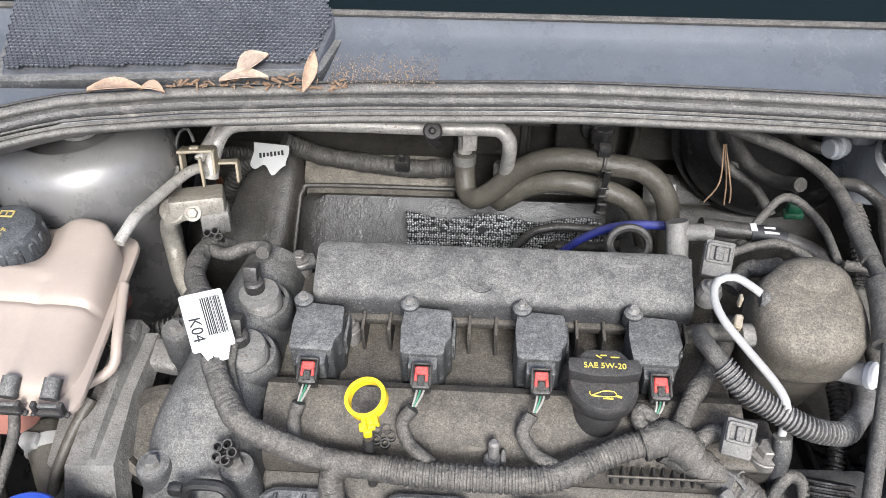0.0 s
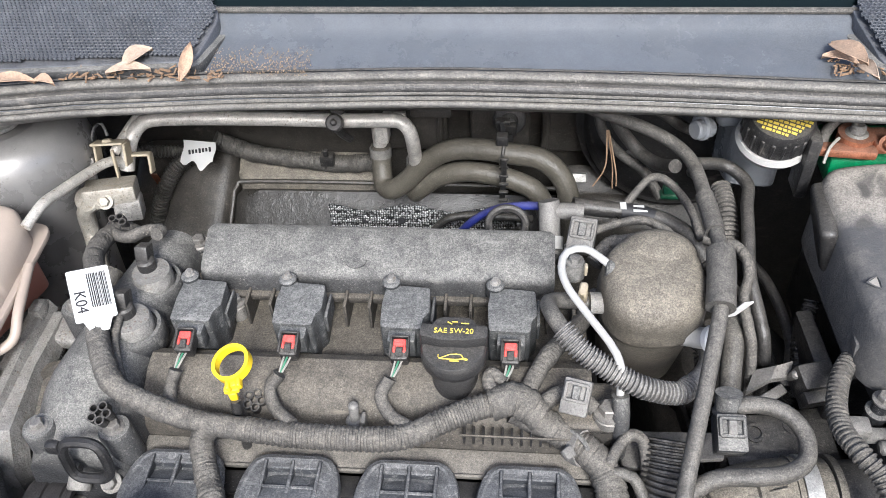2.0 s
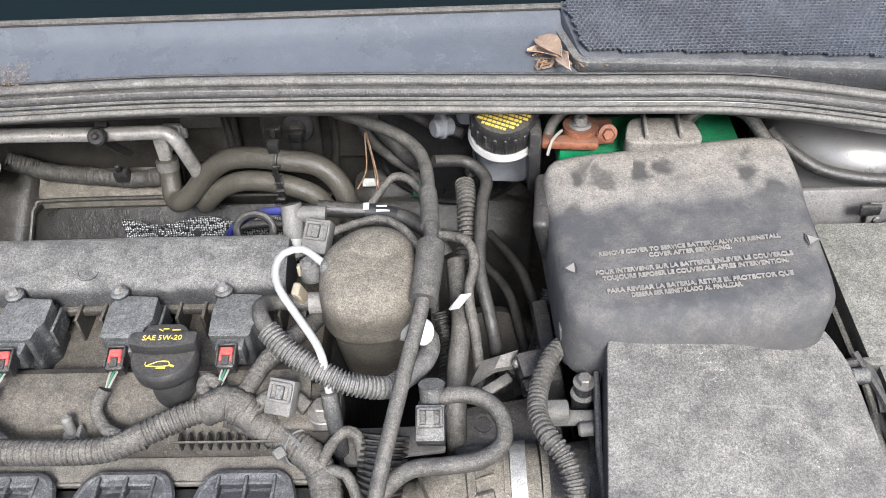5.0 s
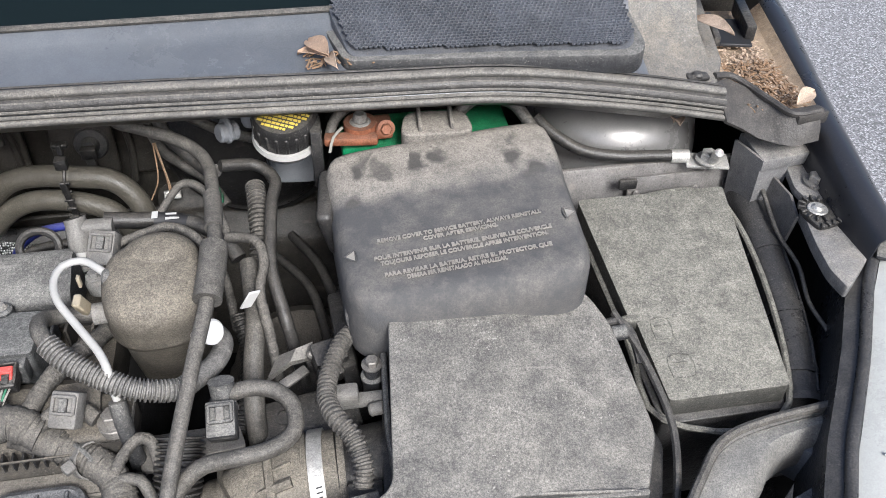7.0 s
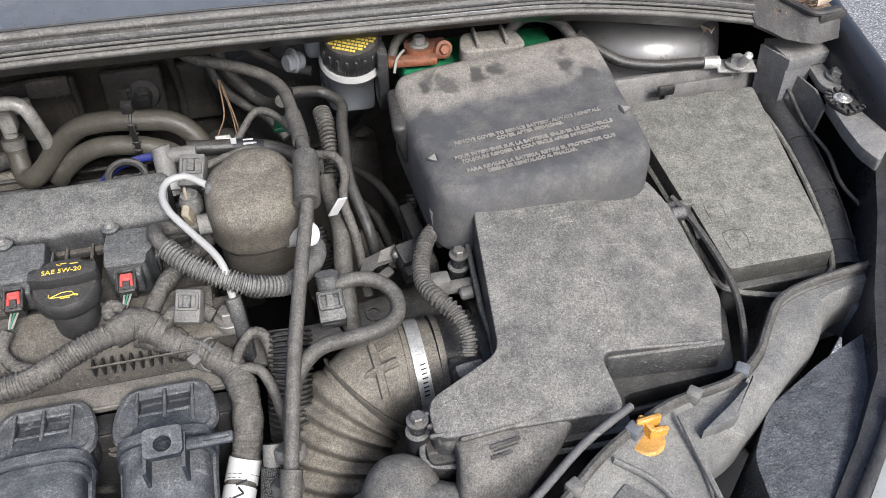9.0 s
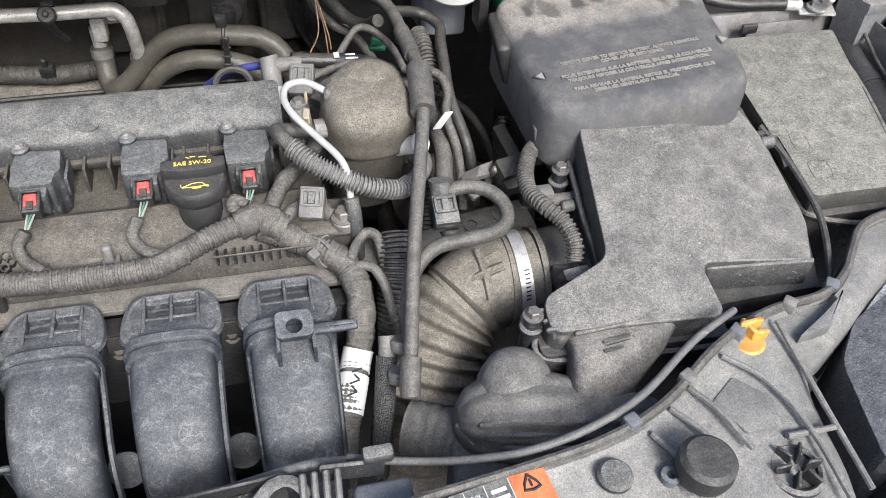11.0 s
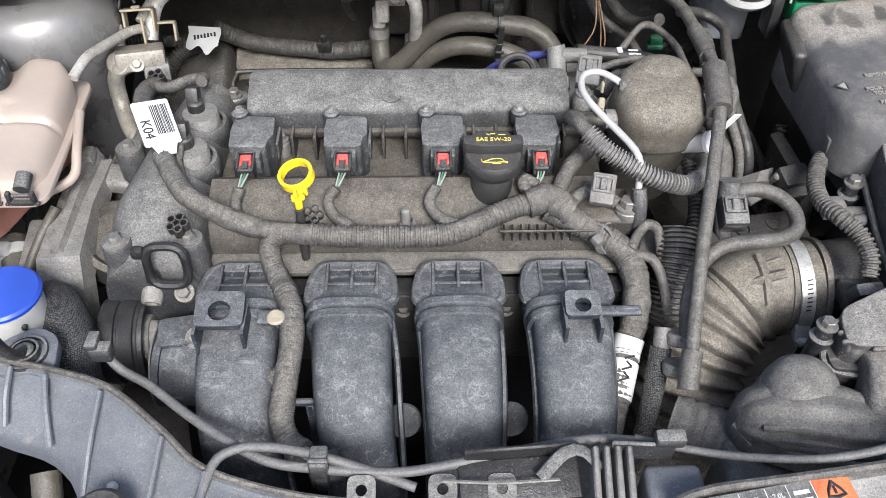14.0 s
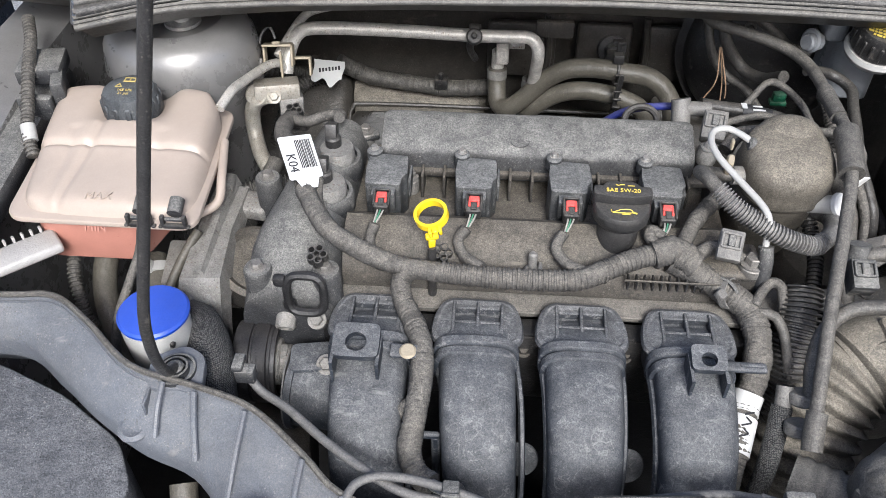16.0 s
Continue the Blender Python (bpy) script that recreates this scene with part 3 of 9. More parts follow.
def cowl_row(x):
    return [(x, cowl_y(x) - 0.012, cowl_z(x) - 0.018), (x, cowl_y(x), cowl_z(x)), (x, cowl_y(x) + 0.02, cowl_z(x) + 0.003), (x, 0.175, 1.050 - (1.040 - cowl_z(x)) * 0.5), (x, 0.192, 1.055), (x, 0.196, 1.062), (x, 0.215, 1.066), (x, 0.26, 1.068)]


part("cowl_corner", strip([cowl_row(x) for x in (0.772, 0.79, 0.81, 0.83, 0.846)], 0.003), M_COWLD, car, "sandy corner of the cowl", 50)
part("cowl_panel", strip([cowl_row(x) for x in [x for x in xs if x < 0.765] + [0.772]], 0.003), M_COWL, car, "smooth blue-grey plastic cowl panel under the windscreen", 50)
part("windscreen", strip([[(x, 0.205, 1.069), (x, 0.55, 1.23), (x, 0.95, 1.42)] for x in (-0.6, -0.2, 0.2, 0.6, 1.0)], 0.005), M_GLASS, car, "dark windscreen glass")
part("glass_trim", tube([(x, 0.203, 1.067) for x in (-0.6, -0.1, 0.4, 1.0)], 0.0032, 8, 0.03), M_RUB, car)
part("cowl_front", strip([[(x, cowl_y(x) - 0.010, cowl_z(x) - 0.016), (x, cowl_y(x) + 0.02, cowl_z(x) - 0.045), (x, 0.25, 0.97), (x, 0.44, 0.96)] for x in xs], 0.003), M_FIRE, car)

# fender
fx = [(0.36, 1.000, 0.995), (0.26, 0.985, 0.99), (0.09, 0.951, 0.98), (-0.03, 0.936, 0.968), (-0.085, 0.938, 0.955)]
part("fender", strip([[(x - 0.012, y, z - 0.05), (x - 0.006, y, z - 0.004), (x, y, z), (x + 0.008, y, z + 0.002), (x + 0.020, y, z - 0.003), (x + 0.031, y, z - 0.014), (x + 0.040, y, z - 0.06), (x + 0.048, y, z - 0.35), (x + 0.03, y, z - 0.75)] for y, x, z in fx], 0.002), M_NAVY, car, "dark blue-grey fender edge", 50)
fl = [(0.40, -0.66, 0.99), (0.1, -0.68, 0.97), (-0.2, -0.70, 0.92), (-0.5, -0.72, 0.84)]
part("fender", strip([[(x + 0.02, y, z - 0.05), (x, y, z), (x - 0.04, y, z - 0.01), (x - 0.09, y, z - 0.10), (x - 0.10, y, z - 0.75)] for y, x, z in fl], 0.002), M_NAVY, car, "dark blue-grey fender edge", 50)

# hood seal lying along the cowl
def seal_line(dz, dy):
    return [(x, cowl_y(x) + dy, cowl_z(x) + dz + 0.0015 * math.sin(x * 9)) for x in [-0.447, -0.43] + [-0.40 + 0.05 * i for i in range(25)] + [0.846] if x < 0.847]


seal = thing("hood_seal", "grey rubber seal along the cowl edge", "weatherstrip", (0.2, 0.11, 1.03))
# black strip added behind the lips to paint the shade in their gaps
part("gap_shade_strip", tube(seal_line(-0.009, -0.0025), 0.0085, 10, 0.02), M_BLACK, seal)
part("bulb", tube(seal_line(0.001, 0.001), 0.0058, 12, 0.02, flat=0.8), M_SEAL, seal)
part("edge_bead", tube(seal_line(0.0060, 0.0052), 0.0013, 8, 0.02), M_BLACK, seal, "black bead")
part("lip", tube(seal_line(-0.0050, -0.0062), 0.0030, 8, 0.02), M_SEAL, seal)
part("lip", tube(seal_line(-0.0105, -0.0100), 0.0022, 8, 0.02), M_SEAL, seal)
part("lip", tube(seal_line(-0.0150, -0.0122), 0.0020, 8, 0.02), M_SEAL, seal)
part("lip", tube(seal_line(-0.0200, -0.0138), 0.0036, 10, 0.02), M_SEAL, seal)

# ---- engine ----
engine = thing("engine_block", "dusty four-cylinder engine block and cylinder head", "engine", (0.03, 0.0, 0.38))
# block coloured as dark as the shade around it
part("block", rbox(0.46, 0.20, 0.40, (0.02, -0.02, 0.60), 0.02, 3), M_BAYSHADE, engine)
# moulded cover over the cylinder head
CAM = prism(rounded_poly([(-0.165, 0.085), (-0.165, -0.105), (0.235, -0.105), (0.235, 0.085)], 0.012), 0.79, 0.845, 0.004)
deck = part("cam_cover", CAM, M_CAM, engine, "dusty brown-black moulded cam cover")
ridge = []
for i in range(25):
    x = -0.165 + 0.40 * i / 24
    ridge.append([(x, -0.052, 0.845), (x, -0.056, 0.862), (x, -0.066, 0.868), (x, -0.082, 0.866), (x, -0.098, 0.858), (x, -0.112, 0.845), (x, -0.120, 0.828), (x, -0.122, 0.80)])
part("cam_ridge", strip(ridge, 0.004), M_CAM, deck)
# ribs of the plug valley
for i in range(15):
    x = -0.115 + 0.024 * i
    part("rib", rbox(0.003, 0.030, 0.034, (x, 0.006, 0.858), 0.0008, 1), M_CAM, deck)
part("ledge", rbox(0.36, 0.012, 0.008, (0.045, 0.012, 0.867), 0.002), M_CAM, deck)
M_LEDGE = surface("dusty_ledge", (0.10, 0.095, 0.085), 0.6, dust=0.85, specks=0.5, scale=30, dust_col=(0.20, 0.182, 0.155))
# flange in front of the harness
part("flange", rbox(0.43, 0.026, 0.007, (0.035, -0.1340, 0.8135), 0.002, 2, (5, 0, 0)), M_LEDGE, engine, "dusty beige ledge")
part("flange_front", rbox(0.43, 0.022, 0.03, (0.035, -0.1575, 0.7925), 0.002), M_STRIP, engine, "black clean strip")
part("head_side", rbox(0.40, 0.02, 0.10, (0.035, -0.160, 0.755), 0.003), M_BLACK, engine)

for i in range(12):
    part("vent_bar", rbox(0.0022, 0.010, 0.014, (0.126 + 0.0082 * i, -0.1245, 0.846), 0.0006, 1), M_STRIP, deck)
part("vent_rail", rbox(0.100, 0.0020, 0.003, (0.171, -0.1300, 0.853), 0.0008, 1), M_CAM, deck)
part("skirt_lip", rbox(0.40, 0.0030, 0.0040, (0.035, -0.1468, 0.8160), 0.0010, 1), M_LEDGE, engine)
# small black blocks stand in for shaded holes in the ledge
for x_ in (-0.12, -0.02, 0.075, 0.18):
    part("skirt_hole_shade", rbox(0.004, 0.003, 0.007, (x_, -0.1395, 0.8162), 0.0006, 1), M_STRIP, engine)

# long rectangular cover behind the coils
bar = thing("rail_cover", "long dusty grey plastic cover behind the coils", "engine cover", (0.03, 0.04, 0.86))
prof = [(0.012, 0.858), (0.0125, 0.888), (0.0145, 0.8935), (0.020, 0.8975), (0.060, 0.910), (0.067, 0.908), (0.070, 0.902), (0.072, 0.858)]


def bar_section(x, k=0.0):
    return [(x, y + (0.04 - y) * k, z - (z - 0.858) * k * 0.3) for y, z in prof]


secs = [bar_section(-0.138, 0.12), bar_section(-0.134, 0.02), bar_section(-0.130)] + [bar_section(x, 0.0) for x in (0.03, 0.0305)] + [bar_section(0.032, -0.02), bar_section(0.079, -0.02), bar_section(0.0805)] + [bar_section(0.194), bar_section(0.199, 0.02), bar_section(0.203, 0.12)]
part("shell", loft(secs), M_GREY, bar)
part("dimple", lathe([(0.011, 0), (0.0105, 0.0012), (0.009, 0.0012), (0.0085, 0.0004), (0.0035, 0.0004), (0.003, 0.0014), (0, 0.0016)], (0.014, 0.030, 0.8995), (7, 0, 0)), M_GREY, bar)


# ignition coils
def coil(x, label):
    c = thing("ignition_coil", label, "ignition coil", (x, 0.0, 0.86), "ignition coils")
    top = rounded_poly([(x - 0.002, 0.003), (x + 0.039, 0.0), (x + 0.041, -0.030), (x + 0.036, -0.036), (x + 0.035, -0.050), (x - 0.002, -0.049), (x - 0.004, -0.020), (x - 0.003, -0.010)], 0.003, 2)
    body = part("housing", prism(top, 0.842, 0.8955, 0.0026, 2), M_COIL, c)
    part("rib", rbox(0.003, 0.03, 0.022, (x + 0.042, -0.014, 0.872), 0.001, 1), M_COIL, body)
    part("ear", disc(0.0085, 0.016, (x + 0.002, 0.004, 0.884)), M_COIL, body)
    part("bolt_head", bolt((x + 0.002, 0.005, 0.899), 0.0040, 0.004, washer=1.25), M_CAST, c)
    part("neck", rbox(0.025, 0.014, 0.022, (x + 0.018, -0.055, 0.881), 0.002), M_COIL, c)
    plug = part("connector", rbox(0.0160, 0.020, 0.015, (x + 0.018, -0.069, 0.886), 0.0022, rot=(16, 0, 0)), M_BLACK, c)
    part("lock_tab", merge(rbox(0.0110, 0.007, 0.003, (x + 0.018, -0.0660, 0.8952), 0.001, 1, (20, 0, 0)), rbox(0.0025, 0.007, 0.003, (x + 0.0135, -0.0715, 0.8932), 0.0008, 1, (20, 0, 0)), rbox(0.0025, 0.007, 0.003, (x + 0.0225, -0.0715, 0.8932), 0.0008, 1, (20, 0, 0))), M_RED, plug, "red locking tab")
    part("latch", merge(rbox(0.0022, 0.020, 0.005, (x + 0.0103, -0.069, 0.8935), 0.0008, 1, (16, 0, 0)), rbox(0.0022, 0.020, 0.005, (x + 0.0257, -0.069, 0.8935), 0.0008, 1, (16, 0, 0)), rbox(0.0155, 0.0022, 0.005, (x + 0.018, -0.0605, 0.8965), 0.0008, 1, (16, 0, 0)), rbox(0.006, 0.008, 0.003, (x + 0.018, -0.0745, 0.8925), 0.0006, 1, (16, 0, 0))), M_BLACK, plug)
    for k in range(3):
        part("wire", tube([(x + 0.0150 + 0.003 * k, -0.077, 0.886), (x + 0.0142 + 0.0025 * k, -0.084, 0.885), (x + 0.012 + 0.0012 * k, -0.091, 0.879)], 0.0010, 6, 0.003), M_WGREEN if k == 1 else M_WIRE, plug)
    return c


for x in (-0.145, -0.050, 0.049, 0.146):
    coil(x, "square black ignition coil with a red-tabbed connector")

# oil filler cap
M_CAP = surface("oil_cap_plastic", (0.018, 0.018, 0.019), 0.42, dust=0.30, specks=0.15)
ox, oy = 0.1155, -0.077
cap = thing("oil_filler_cap", "black oil filler cap with yellow printed grade", "oil cap", (ox, oy, 0.85))
part("neck", lathe([(0.0245, 0.845), (0.0225, 0.85), (0.0205, 0.862), (0.0202, 0.892), (0.018, 0.896)], (ox, oy, 0), n=36), M_CAP, cap)
part("rim", lathe([(0, 0.890), (0.0255, 0.890), (0.0280, 0.893), (0.0285, 0.898), (0.0283, 0.905), (0.0265, 0.908), (0, 0.909)], (ox, oy, 0), n=44), M_CAP, cap)
part("grip", prism(rounded_poly([(ox - 0.0290, oy + 0.001), (ox - 0.010, oy - 0.003), (ox + 0.010, oy - 0.003), (ox + 0.0290, oy + 0.001), (ox + 0.0285, oy + 0.014), (ox - 0.0285, oy + 0.014)], 0.003, 3), 0.902, 0.919, 0.002), M_CAP, cap)
part("rear_step", prism(rounded_poly([(ox - 0.024, oy + 0.010), (ox + 0.024, oy + 0.010), (ox + 0.014, oy + 0.025), (ox - 0.014, oy + 0.025)], 0.006, 3), 0.902, 0.916, 0.002), M_CAP, cap)
letters("SAE 5W-20", 0.0074, pose(ox, oy + 0.0065, 0.9193), M_YINK, "printed_grade", cap, 'CENTER', width=0.0335)
CANZ = 0.9095
part("oil_can_sign", tube([(ox - 0.0120, oy - 0.0115, CANZ), (ox - 0.0110, oy - 0.0155, CANZ), (ox - 0.002, oy - 0.0110, CANZ), (ox + 0.007, oy - 0.0110, CANZ), (ox + 0.008, oy - 0.0155, CANZ), (ox - 0.0035, oy - 0.0160, CANZ), (ox - 0.0110, oy - 0.0155, CANZ)], 0.0005, 5, 0.2), M_YINK, cap)
part("oil_can_sign", merge(rbox(0.005, 0.0020, 0.0005, (ox + 0.0105, oy - 0.0155, CANZ), 0, rot=(0, 0, -20)), rbox(0.008, 0.0010, 0.0005, (ox + 0.002, oy - 0.0178, CANZ), 0), rbox(0.0011, 0.002, 0.0005, (ox + 0.001, oy - 0.0168, CANZ), 0)), M_YINK, cap)
part("oil_can_sign", merge(rbox(0.005, 0.0010, 0.0005, (ox - 0.004, oy + 0.0175, 0.9164), 0, rot=(0, 0, -35)), rbox(0.005, 0.0010, 0.0005, (ox + 0.0, oy + 0.019, 0.9164), 0), rbox(0.007, 0.0010, 0.0005, (ox + 0.009, oy + 0.0175, 0.9164), 0)), M_YINK, cap)

# dipstick
dip = thing("dipstick", "yellow plastic oil dipstick ring handle", "dipstick", (-0.081, -0.09, 0.85))
DR = pose(-0.073, -0.101, 0.902, 10, -14, 12)
part("ring", flat_ring(0.0172, 0.0034, 0.0085, DR, 44), M_YEL, dip)
part("stem", merge(moved(rbox(0.0035, 0.010, 0.008, (-0.0050, -0.0185, -0.002), 0.001, 1), DR), moved(rbox(0.0035, 0.010, 0.008, (0.0050, -0.0185, -0.002), 0.001, 1), DR), moved(rbox(0.006, 0.006, 0.004, (0, -0.0185, -0.002), 0.001, 1), DR)), M_YEL, dip)
part("stop", merge(rbox(0.0135, 0.007, 0.006, (-0.071, -0.119, 0.890), 0.002, rot=(10, 0, 14)), rbox(0.0075, 0.005, 0.012, (-0.071, -0.120, 0.882), 0.002, rot=(10, 0, 14))), M_YEL, dip)
part("tube", tube([(-0.071, -0.120, 0.876), (-0.071, -0.124, 0.85), (-0.070, -0.130, 0.80)], 0.0045, 10), M_BLACK, dip)

# domed canister
cx, cy = 0.287, -0.010
dome = thing("pump_cover", "brown-grey domed rubber cover over the fuel pump", "pump cover", (cx, cy, 0.84))


def squircle(rx, ry, z, dy=0.0, e=0.78, n=48):
    rx, ry = rx * 1.09, ry * 1.05
    return [(math.copysign(abs(math.cos(a)) ** e, math.cos(a)) * rx, dy + math.copysign(abs(math.sin(a)) ** e, math.sin(a)) * ry, z) for a in (2 * math.pi * i / n for i in range(n))]


DM = pose(cx, cy, 0.0) @ pose(0, 0, 0.905, 13, 0, 6) @ pose(0, 0, -0.905)
body_ = part("pump_body", moved(loft([squircle(0.034, 0.036, 0.800), squircle(0.037, 0.039, 0.850), squircle(0.0385, 0.041, 0.902)]), DM), M_PUMP, dome, "", 60)
part("cover", moved(loft([squircle(0.0400, 0.0425, 0.893), squircle(0.0425, 0.045, 0.895), squircle(0.0430, 0.0455, 0.900), squircle(0.0418, 0.0442, 0.905), squircle(0.0418, 0.044, 0.918, 0.0005), squircle(0.0408, 0.043, 0.927, 0.001), squircle(0.0375, 0.040, 0.9345, 0.002), squircle(0.031, 0.034, 0.939, 0.003), squircle(0.020, 0.022, 0.9415, 0.004), squircle(0.006, 0.007, 0.942, 0.005)]), DM), M_PUMP, dome, "", 60)
LOBE = bmesh.new()
bmesh.ops.create_uvsphere(LOBE, u_segments=32, v_segments=16, radius=1.0)
part("rear_lobe", moved(LOBE, pose(cx + 0.004, cy + 0.024, 0.931, 12, 0, 0) @ Matrix.Diagonal((0.035, 0.026, 0.021, 1))), M_PUMP, dome, "", 60)

# timing cover at the belt end
tc = thing("timing_cover", "speckled grey timing cover with bolts", "timing cover", (-0.21, -0.05, 0.70))


TC = []
for k in range(19):
    y = 0.085 - 0.248 * k / 18
    t_ = k / 18
    crest = 0.880 + 0.008 * math.sin(t_ * 3.0) - 0.040 * max(0, t_ - 0.72) ** 1.5 * 6
    wl, wr = -0.228 - 0.036 * min(1, t_ * 1.3), -0.158 - 0.006 * t_
    half, mid_ = (wr - wl) / 2, (wr + wl) / 2
    TC.append([(mid_ + half * math.cos(a), y, 0.72 + (crest - 0.72) * (math.sin(a) ** 0.28 if math.sin(a) > 0 else 0)) for a in (math.pi * i / 20 for i in range(21))])
part("shell", loft([[*r_] for r_ in TC]), M_GREY, tc, "", 60)
for p in ((-0.243, -0.146, 0.855), (-0.175, -0.144, 0.855), (-0.262, -0.012, 0.86)):
    part("boss", lathe([(0, -0.05), (0.015, -0.05), (0.0145, 0.004), (0.013, 0.007), (0, 0.007)], p), M_GREY, tc)
    part("bolt_head", bolt((p[0], p[1], p[2] + 0.006), 0.006, 0.007), M_STEELD, tc)

# cam timing solenoids
for sx, sy in ((-0.187, 0.014), (-0.187, -0.046)):
    s = thing("cam_solenoid", "round aluminium cam solenoid with a black connector", "solenoid", (sx, sy, 0.86), "cam solenoids")
    part("collar", lathe([(0.026, 0.855), (0.028, 0.862), (0.028, 0.876), (0.0255, 0.880), (0.022, 0.880), (0.022, 0.872), (0, 0.872)], (sx, sy, 0)), M_GREY, s)
    part("can", lathe([(0.019, 0.868), (0.0195, 0.888), (0.018, 0.892), (0.0, 0.893)], (sx, sy, 0)), M_CAST, s)
    part("connector", merge(disc(0.009, 0.014, (sx - 0.004, sy + 0.004, 0.89)), rbox(0.013, 0.016, 0.02, (sx - 0.006, sy + 0.010, 0.905), 0.002, rot=(-25, 0, 0))), M_BLACK, s)

# intake manifold
M_FLANGE = surface("manifold_flange_plastic", (0.026, 0.029, 0.035), 0.5, dust=0.42, specks=0.6, scale=40, dust_col=(0.25, 0.245, 0.235), rings=0.3)
mani = thing("intake_manifold", "grey plastic intake manifold with four runners", "intake manifold", (0.03, -0.25, 0.6))
RX = (-0.127, -0.025, 0.077, 0.180)


def runner(x, lean=0.0):
    """A broad arched air pipe that leaves the head and dives towards the radiator."""
    path = [(-0.145, 0.780), (-0.168, 0.796), (-0.200, 0.805), (-0.235, 0.806), (-0.268, 0.796), (-0.297, 0.773), (-0.315, 0.735), (-0.322, 0.69), (-0.318, 0.62)]
    line = curve_points([(0, y, z) for y, z in path], 0.012)
    rings_ = []
    for i, p in enumerate(line):
        t = (line[min(i + 1, len(line) - 1)] - line[max(i - 1, 0)]).normalized()
        nor = Vector((0, t.z, -t.y))
        go = i / (len(line) - 1)
        w, h = 0.0385 - 0.0050 * min(1, go * 1.6), 0.024
        sec = []
        for k in range(24):
            a = 2 * math.pi * k / 24
            ca, sa = math.cos(a), math.sin(a)
            ex = math.copysign(abs(ca) ** 0.55, ca) * w
            ez = math.copysign(abs(sa) ** 0.75, sa) * h
            q = p + nor * (ez - h * 0.2)
            sec.append((x + lean * min(1, max(0, go - 0.15) * 1.5) + ex, q.y, q.z))
        rings_.append(sec)
    return loft(rings_)


for i, x in enumerate(RX):
    lean = (0.010, 0.014, 0.004, 0.0)[i]
    r_ = part("runner", runner(x, lean), M_MANI, mani, "", 50)
    outline = rounded_poly([(x - 0.0395, -0.163), (x - 0.031, -0.141), (x + 0.031, -0.141), (x + 0.0395, -0.163), (x + 0.0405, -0.192), (x - 0.0405, -0.192)], 0.014, 5)
    part("flange", prism(outline, 0.78, 0.8085, 0.002), M_FLANGE, r_)
    for sg in (-1, 1):
        part("shoulder", prism(rounded_poly([(x + sg * 0.023, -0.142), (x + sg * 0.031, -0.142), (x + sg * 0.0385, -0.163), (x + sg * 0.0395, -0.191), (x + sg * 0.023, -0.191)][::sg], 0.002, 2), 0.800, 0.8172, 0.0012), M_FLANGE, r_)
    part("bar", rbox(0.050, 0.016, 0.012, (x, -0.184, 0.8108), 0.0012, 1), M_FLANGE, r_)
    part("bar", rbox(0.050, 0.008, 0.012, (x, -0.146, 0.8104), 0.0012, 1), M_FLANGE, r_)
    part("flange_rim", tube([(px_, py_, 0.8125) for px_, py_ in outline + outline[:1]], 0.0056, 8, 0.02), M_FLANGE, r_)
    for cy_, grow in ((-0.199, 0.0042), (-0.211, 0.0024)):
        ring_ = lambda yy, g: [(x + math.copysign(abs(math.cos(a)) ** 0.55, math.cos(a)) * (0.038 + g), yy, 0.8012 + math.copysign(abs(math.sin(a)) ** 0.75, math.sin(a)) * (0.024 + g)) for a in (2 * math.pi * k / 28 for k in range(28))]
        part("collar", loft([ring_(cy_ - 0.005, grow - 0.002), ring_(cy_ - 0.0035, grow), ring_(cy_ + 0.0035, grow), ring_(cy_ + 0.005, grow - 0.002)]), M_MANI, r_)
    for dx in (-0.024, 0.0, 0.024):
        part("web", rbox(0.0034, 0.046, 0.010, (x + dx, -0.166, 0.814), 0.0008, 1), M_FLANGE, r_)
    part("web", rbox(0.070, 0.0034, 0.009, (x, -0.168, 0.813), 0.0008, 1), M_FLANGE, r_)
    for s in (-1, 1):
        seam = [(x + s * 0.0388, -0.20, 0.80), (x + lean * 0.5 + s * 0.0370, -0.24, 0.795), (x + lean * 0.8 + s * 0.0355, -0.28, 0.775), (x + lean + s * 0.0345, -0.302, 0.735), (x + lean + s * 0.0345, -0.308, 0.66)]
        part("seam", tube(seam, 0.0030, 6, 0.012, flat=1.6), M_MANI, r_)
for hx, hy, hz, ew in ((-0.135, -0.227, 0.846, 0.0215), (0.185, -0.225, 0.846, 0.0158)):
    b = bmesh.new()
    no = 36
    ang = [2 * math.pi * k / no for k in range(no)]
    outer = [(ew * math.copysign(abs(math.cos(a)) ** 0.3, math.cos(a)), 0.002 + 0.80 * ew * math.copysign(abs(math.sin(a)) ** 0.3, math.sin(a))) for a in ang]
    inner = [(0.46 * ew * math.cos(a), 0.44 * ew * math.sin(a)) for a in ang]
    lay = [[b.verts.new((px_, py_, z)) for px_, py_ in pts] for pts, z in ((outer, -0.004), (outer, 0.004), (inner, 0.004), (inner, -0.004))]
    lay.append(lay[0])
    for A_, B_ in zip(lay, lay[1:]):
        for k in range(no):
            b.faces.new((A_[k], A_[(k + 1) % no], B_[(k + 1) % no], B_[k]))
    eye = part("lifting_eye", moved(b, pose(hx, hy, hz, 14, 0, 0)), M_MANI, mani)
    for s in (0.0005 - ew, ew - 0.0005):
        part("gusset", prism([(hx + s - 0.0015, hy - 0.022), (hx + s + 0.0015, hy - 0.022), (hx + s + 0.0015, hy + 0.012), (hx + s - 0.0015, hy + 0.012)], 0.80, hz - 0.003, 0), M_MANI, eye)
